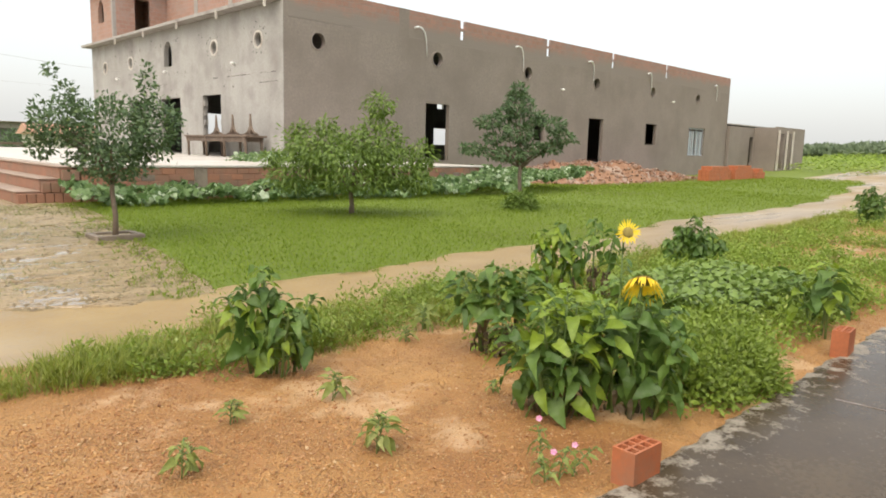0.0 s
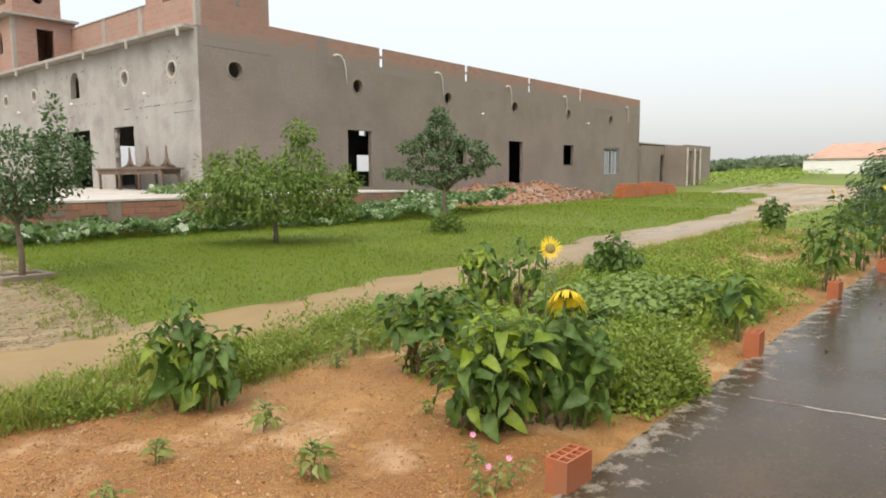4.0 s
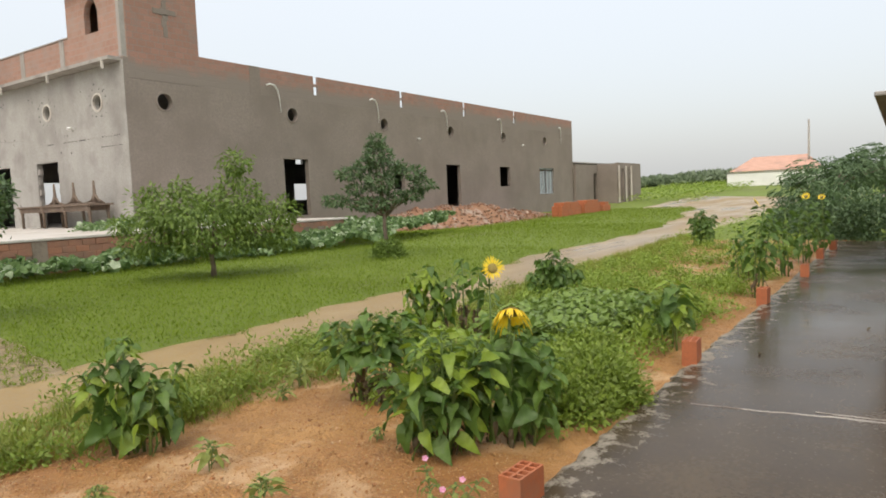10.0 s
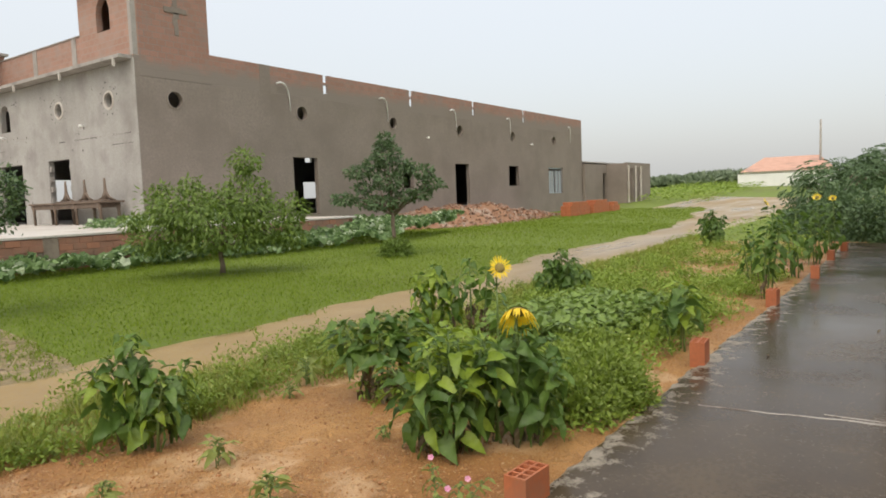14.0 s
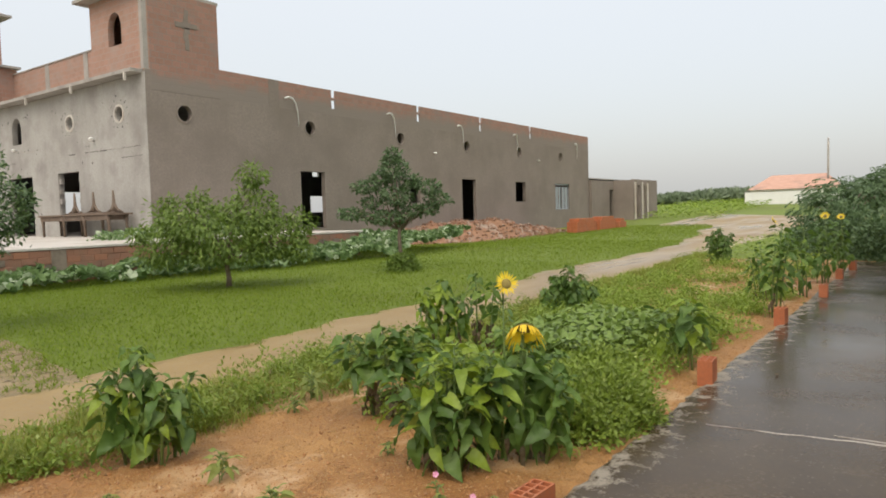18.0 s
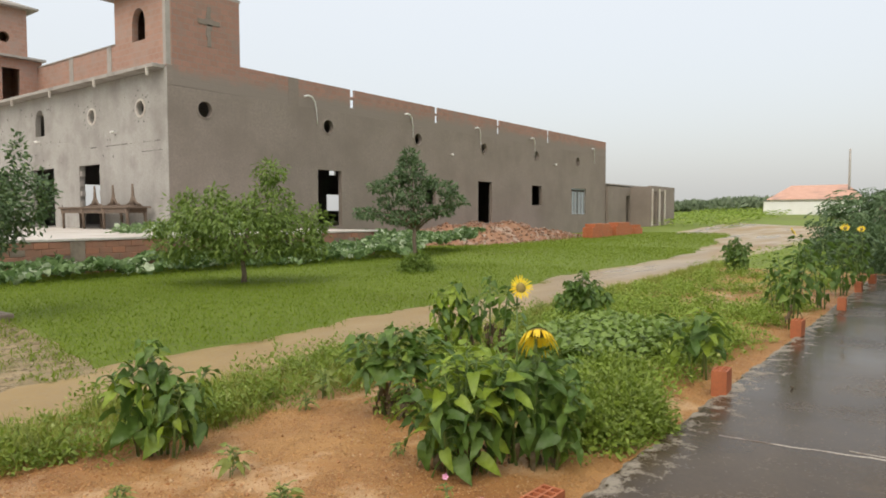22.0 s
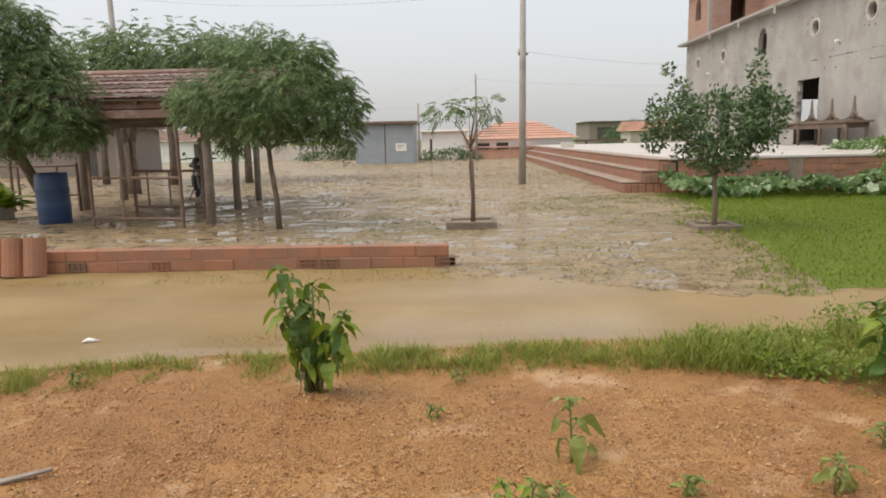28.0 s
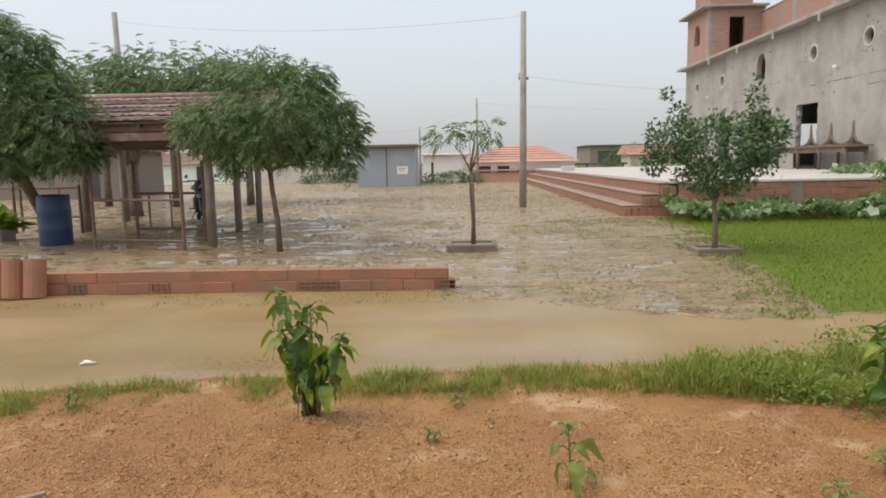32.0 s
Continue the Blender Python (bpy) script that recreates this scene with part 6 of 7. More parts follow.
# ---- courtyard: shelter, railings, motorbike, barrel ----
def shelter():
    root = thing("shelter", -5.6, 12.6, 0, "open wooden shelter with an old clay-tiled roof", "shelter")
    root.matrix_world = Matrix()
    for x, y, h, r in ((-3.78, 10.4, 1.85, 0.068), (-4.07, 12.5, 2.3, 0.062), (-4.25, 14.4, 1.9, 0.064), (-7.1, 12.95, 2.3, 0.085), (-7.5, 15.2, 1.7, 0.085)):
        o = part("post", tube([(x, y, -0.1), (x + 0.01, y, h * 0.5), (x - 0.01, y, h)], [r * 1.05, r, r * 0.9], 10), M_POST, root, "", True)
    for y, z in ((10.35, 1.52), (12.6, 2.27), (15.1, 1.57)):
        part("beam", box(-7.9, -3.3, y - 0.05, y + 0.05, z, z + 0.12, 0.01), M_WOOD, root)
    part("fascia_board", box(-7.95, -3.25, 10.14, 10.18, 1.58, 1.70, 0.008), M_OLDTILE, root)
    part("fascia_board", box(-7.95, -3.25, 10.19, 10.23, 1.72, 1.85, 0.008), M_OLDTILE, root)
    for k in range(8):
        x = -7.8 + k * 0.63
        part("rafter", tube([(x, 10.1, 1.80), (x, 12.6, 2.40)], 0.035, 6), M_WOOD, root)
        part("rafter", tube([(x, 12.6, 2.40), (x, 15.3, 1.67)], 0.035, 6), M_WOOD, root)
    # barrel tiles in rows, each tile a half-round shell
    def tile_mesh(ln):
        verts, faces = [], []
        for i in range(2):
            r = 0.062 if i == 0 else 0.052
            for k in range(6):
                a = math.pi * k / 5
                verts.append((math.cos(a) * r, i * ln, math.sin(a) * r * 0.36))
        for k in range(5):
            faces.append((k, k + 1, 7 + k, 6 + k))
        verts += [(math.cos(math.pi * k / 5) * 0.052, 0.002, math.sin(math.pi * k / 5) * 0.012) for k in range(6)]
        faces += [(k, 12 + k, 13 + k, k + 1) for k in range(5)]
        return from_arrays("roof_tile", verts, faces, M_OLDTILE)
    tm = tile_mesh(0.52)
    rt = random.Random(2)
    slope = math.degrees(math.atan2(0.58, 2.5))
    for side in (0, 1):
        me = part("roof_boarding", box(-8.0, -3.2, 0, 2.62, -0.03, 0.0), M_WOOD, root)
        me.matrix_local = pose(0, 10.08, 1.85, slope, 0, 0) if side == 0 else pose(-11.2, 15.2, 1.85, slope, 0, 180)
    for row in range(6):
        for k in range(36):
            o = new("roof_tile", tm)
            o.parent = root
            d = row * 0.43 - 0.04
            o.matrix_local = pose(-7.9 + k * 0.13 + rt.uniform(-0.012, 0.012), 10.08 + d * math.cos(radians(slope)), 1.87 + d * math.sin(radians(slope)) + rt.uniform(0, 0.012), slope - 3, rt.uniform(-3, 3), rt.uniform(-2.5, 2.5))
    for row in range(3):
        d = row * 0.86 + 0.02
        part("batten", tube([(-7.95, 10.08 + d * math.cos(radians(slope)), 1.91 + d * math.sin(radians(slope))), (-3.25, 10.08 + d * math.cos(radians(slope)), 1.91 + d * math.sin(radians(slope)))], 0.012, 6), M_POST, root, "pale batten")
    part("ridge_tiles", tube([(-8.0, 12.58, 2.46), (-3.2, 12.58, 2.46)], 0.06, 10), M_OLDTILE, root, "", True)
    return root


shelter()


def rail_panel(label, x0, y0, x1, y1, h_post, rails, mids):
    root = thing("railing", x0, y0, 0, label, "railing", "railings by the shelter")
    dx, dy = x1 - x0, y1 - y0
    for f in (0.0, 1.0):
        part("post", tube([(dx * f, dy * f, -0.05), (dx * f, dy * f, h_post)], 0.028, 8), M_METAL, root)
    for z in rails:
        part("rail", tube([(0, 0, z), (dx, dy, z)], 0.02, 8), M_METAL, root)
    for f, z0, z1 in mids:
        part("bar", tube([(dx * f, dy * f, z0), (dx * f, dy * f, z1)], 0.016, 8), M_METAL, root)


rail_panel("rusty tubular railing in front of the shelter", -5.5, 10.25, -3.98, 9.85, 1.5, (0.14, 0.73), ((0.36, 0.14, 0.73),))
rail_panel("rusty tubular railing beside the shelter posts", -5.35, 11.3, -4.1, 11.0, 1.3, (0.2, 0.78), ((0.2, 0.2, 0.78), (0.52, 0.2, 0.78)))
rail_panel("rusty tubular railing along the yard side", -10.6, 13.2, -8.6, 13.3, 1.4, (0.25, 0.85), ((0.5, 0.25, 0.85),))
rail_panel("rusty tubular railing along the yard side", -8.4, 12.8, -7.2, 12.9, 0.9, (0.3, 0.85), ((0.7, 0.3, 0.85),))


def barrel():
    root = thing("barrel", -6.45, 10.85, 0, "dark blue plastic drum standing in the courtyard", "barrel")
    prof = [(0.225, 0.0), (0.238, 0.02), (0.24, 0.25), (0.245, 0.27), (0.245, 0.29), (0.24, 0.31), (0.24, 0.52), (0.245, 0.54), (0.245, 0.56), (0.24, 0.58), (0.238, 0.76), (0.225, 0.79), (0.21, 0.79), (0.205, 0.4)]
    verts, faces = [], []
    n = 24
    for r, z in prof:
        verts += [(math.cos(math.tau * k / n) * r, math.sin(math.tau * k / n) * r, z) for k in range(n)]
    for i in range(len(prof) - 1):
        faces += [(i * n + k, i * n + (k + 1) % n, (i + 1) * n + (k + 1) % n, (i + 1) * n + k) for k in range(n)]
    part("drum", from_arrays("drum", verts, faces, M_BLUE, True), None, root)
    part("rim", tube([(math.cos(a) * 0.226, math.sin(a) * 0.226, 0.79) for a in steps_between(0, math.tau, 24)], 0.012, 6), M_BLUE, root, "", True)


barrel()


def potted_plant():
    root = thing("potted_plant", -7.85, 11.55, 0, "spiky green plant in a low concrete trough", "potted plant")
    part("trough", box(-0.6, 0.15, -0.2, 0.2, 0, 0.22, 0.012), M_CONC, root, "low concrete trough")
    rp = random.Random(8)
    for k in range(26):
        leaf_at(root, rp.choice(FRESH_SET), (rp.uniform(-0.2, 0.2), rp.uniform(-0.1, 0.1), 0.2), rp.uniform(0, 360), rp.uniform(-80, -20), rp.uniform(0.4, 0.65))


potted_plant()


def torus(r, t, n=24, m=8):
    pts = [(math.cos(a) * r, 0, math.sin(a) * r) for a in steps_between(0, math.tau, n)]
    return tube(pts, t, m)


def motorbike():
    root = thing("motorbike", -5.68, 14.9, 0, "small dark motorbike parked facing the road", "motorbike", "", "", 27)
    for y in (-0.6, 0.6):
        w = part("wheel", torus(0.25, 0.045), M_BLACK, root, "", True)
        w.matrix_local = pose(0, y, 0.29, 0, 0, 90)
        part("rim", torus(0.2, 0.012), M_ZINC, w, "", True)
        for k in range(6):
            a = math.tau * k / 6
            part("spoke", tube([(0, 0, 0), (math.cos(a) * 0.2, 0, math.sin(a) * 0.2)], 0.004, 4), M_ZINC, w)
        part("mudguard", tube([(0, y + 0.3 * math.cos(a), 0.29 + 0.31 * math.sin(a)) for a in steps_between(0.4, 2.6, 8)], 0.05, 6), M_BLACK, root, "", True)
    for s in (-1, 1):
        part("fork", tube([(s * 0.07, -0.6, 0.29), (s * 0.08, -0.42, 0.82)], 0.022, 8), M_ZINC, root, "", True)
        part("mirror", tube([(s * 0.25, -0.36, 0.86), (s * 0.27, -0.38, 0.98), (s * 0.3, -0.4, 1.0)], [0.006, 0.006, 0.045], 8), M_BLACK, root, "", True)
        part("indicator", tube([(s * 0.1, -0.5, 0.74), (s * 0.17, -0.52, 0.74)], [0.01, 0.03], 8), M_TILE, root, "orange indicator", True)
        part("footrest", tube([(s * 0.05, 0.0, 0.3), (s * 0.24, 0.0, 0.3)], 0.014, 6), M_BLACK, root)
    part("handlebar", tube([(-0.36, -0.3, 0.88), (-0.2, -0.38, 0.9), (0.2, -0.38, 0.9), (0.36, -0.3, 0.88)], 0.014, 8), M_BLACK, root, "", True)
    bm = bmesh.new()
    bmesh.ops.create_uvsphere(bm, u_segments=14, v_segments=10, radius=0.1)
    for v in bm.verts:
        v.co = (v.co.x * 1.25, v.co.y * 0.8 - 0.5, v.co.z * 1.1 + 0.76)
    part("headlamp", bm, M_BLACK, root, "", True)
    part("lamp_glass", tube([(0, -0.575, 0.76), (0, -0.59, 0.76)], [0.085, 0.06], 14), M_ZINC, root, "pale headlamp glass", True)
    part("fairing", tube([(0, -0.52, 0.5), (0, -0.5, 0.66), (0, -0.4, 0.84)], [0.07, 0.15, 0.11], 12), M_BLACK, root, "", True)
    part("front_shield", box(-0.13, 0.13, -0.6, -0.57, 0.55, 0.66, 0.01), M_WHITE, root, "blank white front plate")
    part("tank", tube([(0, -0.3, 0.72), (0, -0.15, 0.78), (0, 0.1, 0.72)], [0.07, 0.14, 0.09], 12), M_BLACK, root, "", True)
    part("seat", box(-0.12, 0.12, 0.1, 0.75, 0.68, 0.77, 0.03), M_BLACK, root)
    part("engine", box(-0.14, 0.14, -0.2, 0.2, 0.25, 0.55, 0.04), M_BLACK, root)
    part("stand", tube([(-0.08, 0.1, 0.28), (-0.22, 0.12, 0.0)], 0.012, 6), M_BLACK, root)


motorbike()


# ---- low brick wall, roof tiles leaning on it ----
def low_wall():
    root = thing("low_brick_wall", -0.1, 6.6, 0, "low garden wall of red hollow bricks, stained and wet", "wall", "", "structure")
    root.matrix_world = Matrix()
    bm = box(0, 0.295, 0, 0.14, 0, 0.103, 0.006)
    plain = mesh_of("brick", bm, M_CLAY_D)
    plain2 = mesh_of("brick", box(0, 0.295, 0, 0.14, 0, 0.103, 0.006), M_CLAY_M)
    end = hollow_brick_mesh(0.17, 0.09, 0.14, 3, 2, M_CLAY_D)
    rb = random.Random(12)
    part("mortar", box(-9.0, -0.13, 6.609, 6.735, -0.05, 0.206), M_CLAY_D, root)
    for row in range(2):
        x = -0.13 if row else -0.05
        while x > -9.0:
            o = new("brick", rb.choice((plain, plain2, plain2)))
            if row == 0 and rb.random() < 0.34:
                o.data = end
                o.matrix_world = pose(x - 0.1, 6.735, 0.054 + row * 0.109, 90, 0, 0)
                x -= 0.2
            else:
                o.matrix_world = pose(x - 0.3, 6.605 + rb.uniform(-0.006, 0.006), row * 0.109 + rb.uniform(-0.002, 0.003), 0, 0, rb.uniform(-0.6, 0.6))
                x -= 0.305
            o.parent = root


low_wall()


def standing_tiles():
    """Curved clay roof tiles stood on end against the wall."""
    verts, faces = [], []
    for z in (0.0, 0.36):
        for r in (0.11, 0.095):
            for k in range(9):
                a = math.pi * k / 8
                verts.append((math.cos(a) * r, -math.sin(a) * r, z))
    for k in range(8):
        faces += [(k, k + 1, 19 + k, 18 + k), (9 + k, 27 + k, 28 + k, 10 + k), (18 + k, 19 + k, 28 + k, 27 + k), (k, 9 + k, 10 + k, k + 1)]
    faces += [(0, 18, 27, 9), (8, 17, 35, 26)]
    me = from_arrays("clay_tile", verts, faces, M_CLAY_M)
    rb = random.Random(4)
    for k in range(7):
        o = new("clay_tile", me)
        o.matrix_world = pose(-4.02 - k * 0.205, 6.5 + rb.uniform(-0.02, 0.02), 0.0, rb.uniform(-9, -4), rb.uniform(-3, 3), rb.uniform(-12, 12))
        tagged(o, "curved orange clay roof tile stood on end", "roof tile", "clay tiles leaning on the low wall")


standing_tiles()


# ---- bricks of the platform front ----
def platform_bricks():
    a, b, c = (mesh_of("brick", box(0, 0.27, 0, 0.09, 0, 0.125, 0.006), m) for m in (M_CLAY_D, M_CLAY_M, M_KERB))
    half = mesh_of("brick", box(0, 0.14, 0, 0.09, 0, 0.185, 0.006), M_CLAY_D)
    rb = random.Random(6)
    for row in range(6):
        x = 4.46 + (0.14 if row % 2 else 0)
        while x < XF + 3.2:
            if 0.0 < (x - 6.7) % 3.3 < 0.3:
                x += 0.29
                continue
            o = new("brick", rb.choice((a, a, a, b, b, a, c)))
            o.matrix_world = pose(x, 14.44 + rb.uniform(-0.012, 0.006), -0.15 + row * 0.135, 0, 0, rb.uniform(-0.8, 0.8))
            o.parent = forecourt
            x += 0.282
    part("mortar", box(4.46, XF + 3.2, 14.446, 14.545, -0.3, 0.655), M_CLAY_D, forecourt)
    for k in range(3):
        x = 6.7 + 3.3 * k
        part("pier", box(x, x + 0.3, 14.425, 14.53, -0.2, 0.66, 0.01), M_KERB, forecourt, "dark concrete pier")
    for z0, x0 in ((0.0, 3.36), (0.2, 3.77), (0.43, 4.12)):
        x = x0
        while x < 4.42:
            o = new("brick", half)
            o.matrix_world = pose(x, 14.42 + rb.uniform(-0.008, 0.006), z0 - 0.002, 0, 0, rb.uniform(-1, 1))
            o.parent = forecourt
            x += 0.152
    # loose weeds on the slab by the wall
    bush_clump("platform_weed", "low weeds growing on the platform by the wall", 10.4, 17.6, 1.1, 0.9, 0.22, 900, 0.13, M_SQUASH, 31, 6).location.z = 0.72
    bush_clump("platform_weed", "low weeds growing on the platform by the wall", 12.6, 16.8, 0.9, 1.1, 0.4, 900, 0.16, M_SQUASH, 32, 6).location.z = 0.72


platform_bricks()


def work_table():
    root = thing("table", 11.85, 23.9, 0.72, "dark weathered wooden table outside the church front", "table", "", "", 90)
    part("tabletop", box(-2.9, 1.9, -0.4, 0.4, 0.7, 0.76, 0.01), M_WOOD, root)
    for x in (-2.7, -1.2, 0.2, 1.7):
        for y in (-0.3, 0.3):
            part("leg", tube([(x, y, 0), (x + 0.02, y, 0.45), (x + 0.05, y, 0.7)], [0.045, 0.05, 0.09], 8), M_WOOD, root, "", True)
    part("apron", box(-2.7, 1.7, -0.33, -0.3, 0.54, 0.7), M_WOOD, root)
    part("apron", box(-2.7, 1.7, 0.3, 0.33, 0.54, 0.7), M_WOOD, root)
    top = thing("upturned_bench", 11.85, 24.3, 1.485, "dark upturned bench with spiky legs on the table", "bench", "", "", 90)
    part("seat", box(-3.2, 0.0, -0.16, 0.16, 0, 0.04, 0.008), M_WOOD, top)
    for x in (-2.9, -1.65, -0.4):
        part("leg", tube([(x, 0, 0.03), (x, 0, 0.25), (x + 0.02, 0, 0.72)], [0.11, 0.06, 0.03], 8), M_WOOD, top, "", True)
        for s in (-1, 1):
            part("brace", tube([(x + s * 0.42, 0, 0.04), (x + s * 0.2, 0, 0.1), (x + s * 0.06, 0, 0.28)], 0.035, 6), M_WOOD, top, "", True)


work_table()


# ---- lamps and small fittings on the church ----
def wall_lamp(x, y, z, out):
    root = thing("wall_lamp", x, y, z, "small white lamp on the church wall", "lamp", "lamps on the church wall")
    ox, oy = out
    part("arm", tube([(0, 0, 0), (ox * 0.07, oy * 0.07, 0.02), (ox * 0.12, oy * 0.12, 0.01)], 0.012, 6), M_PVC, root, "", True)
    bm = bmesh.new()
    bmesh.ops.create_uvsphere(bm, u_segments=12, v_segments=8, radius=0.075)
    for v in bm.verts:
        v.co = (v.co.x + ox * 0.15, v.co.y + oy * 0.15, v.co.z * 0.75)
    part("globe", bm, M_WHITE, root, "white lamp globe", True)


for x, z in ((27.64, 4.17), (38.7, 4.3)):
    wall_lamp(x, YF, z, (0, -1))
wall_lamp(XB, YF + 0.6, 4.6, (1, -0.3))
for y, z in ((23.4, 4.05), (29.35, 4.1), (35.0, 4.1)):
    wall_lamp(XF, y, z, (-1, 0))


def putlog_holes():
    """Small scaffold holes left in the front wall, as flat patches with their shade painted dark."""
    rb = random.Random(9)
    verts, faces = [], []
    for _ in range(46):
        y, z, s = rb.uniform(20.6, 36), rb.choice((1.6, 3.3, 3.9, 5.2, 5.5)) + rb.uniform(-0.15, 0.15), rb.uniform(0.02, 0.05)
        i = len(verts)
        verts.append((XF - 0.002, y, z))
        n = 6
        for k in range(n):
            verts.append((XF - 0.004, y + math.cos(k) * s * rb.uniform(0.7, 1.2), z + math.sin(k) * s * rb.uniform(0.7, 1.2)))
        faces += [(i, i + 1 + (k + 1) % n, i + 1 + k) for k in range(n)]
    # nail holes round the oculi
    for yc in (21.8, 25.09, 33.5):
        for k in range(13):
            a, q, w = math.tau * k / 13 + rb.uniform(-0.15, 0.15), rb.uniform(0.4, 0.62), rb.uniform(0.015, 0.04)
            i, y, z = len(verts), yc + math.cos(a) * q, 4.74 + math.sin(a) * q
            verts += [(XF - 0.004, y + dy * w, z + dz * w) for dy, dz in ((-1, -0.7), (0.8, -1), (1, 0.8), (-0.6, 1))]
            faces.append((i, i + 3, i + 2, i + 1))
    # broken edges where one pour of render meets the next
    for z, y0, y1 in ((3.62, 20.6, 25.6), (3.3, 20.5, 22.0), (3.6, 29.5, 32.0)):
        y = y0
        while y < y1:
            ln, w = rb.uniform(0.08, 0.55), rb.uniform(0.006, 0.022) * (1 if z == 3.62 else 0.5)
            i = len(verts)
            verts += [(XF - 0.004, y, z - w), (XF - 0.004, y + ln, z - w * rb.uniform(0.2, 1.2)), (XF - 0.004, y + ln, z + w * rb.uniform(0.4, 1.0) + 0.01), (XF - 0.004, y, z + w)]
            faces.append((i, i + 3, i + 2, i + 1))
            y += ln + rb.choice((0.0, 0.03, 0.1, 0.7))
    tagged(part("wall_scarring", from_arrays("wall_scarring", verts, faces, M_DARK), None, hall, "flat dark marks painting the shade in scaffold holes and broken render seams"), kind="stuff")


putlog_holes()


def window_grille():
    g = thing("window_grille", 42.3, YF, 0, "pale barred window frame in the long wall", "window", "", "structure")
    for a in ((-1.05, 1.08, 0.06, 0.1, 2.83, 2.9), (-1.05, 1.08, 0.06, 0.1, 1.2, 1.26), (-1.05, -0.98, 0.06, 0.1, 1.26, 2.83), (0.0, 0.06, 0.06, 0.1, 1.26, 2.83), (1.0, 1.08, 0.06, 0.1, 1.26, 2.83)):
        part("frame", box(*a), M_ZINC, g)
    for x0, x1 in ((-0.97, -0.62), (-0.55, -0.12), (0.1, 0.42), (0.5, 0.98)):
        part("panel", box(x0, x1, 0.11, 0.13, 1.26, 2.7), M_ZINC, g, "pale blue-grey sheet panel")
    # thin sheet whose dark colour replaces the unlit room
    part("backing", box(-1.1, 1.1, 0.16, 0.18, 1.2, 2.9), M_DARK, g, "dark sheet painted as the unlit room behind the panels")
    for k in range(5):
        part("bar", tube([(-0.98 + 0.49 * k, 0.05, 1.25), (-0.98 + 0.49 * k, 0.05, 2.84)], 0.014, 6), M_METAL, g)


window_grille()


# ---- heap of rubble and stacked bricks by the long wall ----
def rubble_heap():
    root = thing("rubble_heap", 29, 18.6, 0, "long heap of red earth and broken brick against the wall", "rubble heap")
    root.matrix_world = Matrix()
    verts, faces = [], []
    nx, ny = 90, 18
    for i in range(nx + 1):
        x = 22.5 + 15.0 * i / nx
        for j in range(ny + 1):
            y = 16.8 + 3.38 * j / ny
            env = math.sin(math.pi * clamp01(i / nx)) ** 0.5 * smooth_step(0, 0.55, j / ny)
            tall = 0.95 if x < 32.5 else 0.62
            z = land(x, y) - 0.08 + env * (tall + 0.22 * wob(x, y, 0.8) + 0.1 * wob(x, y, 2.5, 2.0))
            verts.append((x, y, z))
    n = ny + 1
    faces = [(i * n + j, (i + 1) * n + j, (i + 1) * n + j + 1, i * n + j + 1) for i in range(nx) for j in range(ny)]
    part("earth", from_arrays("earth", verts, faces, M_RUBBLE), None, root)
    rb = random.Random(31)
    vs, fs = [], []
    for _ in range(1500):
        k = rb.randrange(len(verts))
        x, y, z = verts[k]
        s = rb.uniform(0.02, 0.085) * (1 if x < 32 else 1.35)
        t = Euler((rb.random() * 6, rb.random() * 6, rb.random() * 6)).to_matrix()
        i = len(vs)
        for c in ((-1, -1, -1), (1, -1, -1), (1, 1, -1), (-1, 1, -1), (-1, -1, 1), (1, -1, 1), (1, 1, 1), (-1, 1, 1)):
            v = t @ Vector((c[0] * s, c[1] * s * rb.uniform(0.5, 0.8), c[2] * s * rb.uniform(0.3, 0.6)))
            vs.append((x + v.x + rb.uniform(-0.08, 0.08), y + v.y, z + v.z + 0.02))
        fs += [tuple(i + q for q in f) for f in ((0, 3, 2, 1), (4, 5, 6, 7), (0, 1, 5, 4), (1, 2, 6, 5), (2, 3, 7, 6), (3, 0, 4, 7))]
    tagged(part("broken_brick", from_arrays("broken_brick", vs, fs, M_BROKEN), None, root), "", "", "", "stuff")


rubble_heap()


def brick_stacks():
    """Bricks stacked in blocks on the grass."""
    me = mesh_of("brick", box(0, 0.29, 0, 0.19, 0, 0.19, 0.008), M_CLAY)
    rb = random.Random(15)
    for x0, y0, nx, nz in ((34.4, 15.6, 9, 4), (37.4, 15.5, 8, 4), (40.1, 15.4, 4, 3)):
        root = thing("brick_stack", x0, y0, land(x0, y0), "stack of orange hollow bricks on the grass", "brick stack", "brick stacks by the church")
        for i in range(nx):
            for j in range(3):
                for k in range(nz - (1 if i in (0, nx - 1) else 0)):
                    o = new("brick", me)
                    o.parent = root
                    o.matrix_local = pose(i * 0.3 + rb.uniform(-0.01, 0.01), j * 0.2, k * 0.193, 0, 0, rb.uniform(-1.5, 1.5))


brick_stacks()


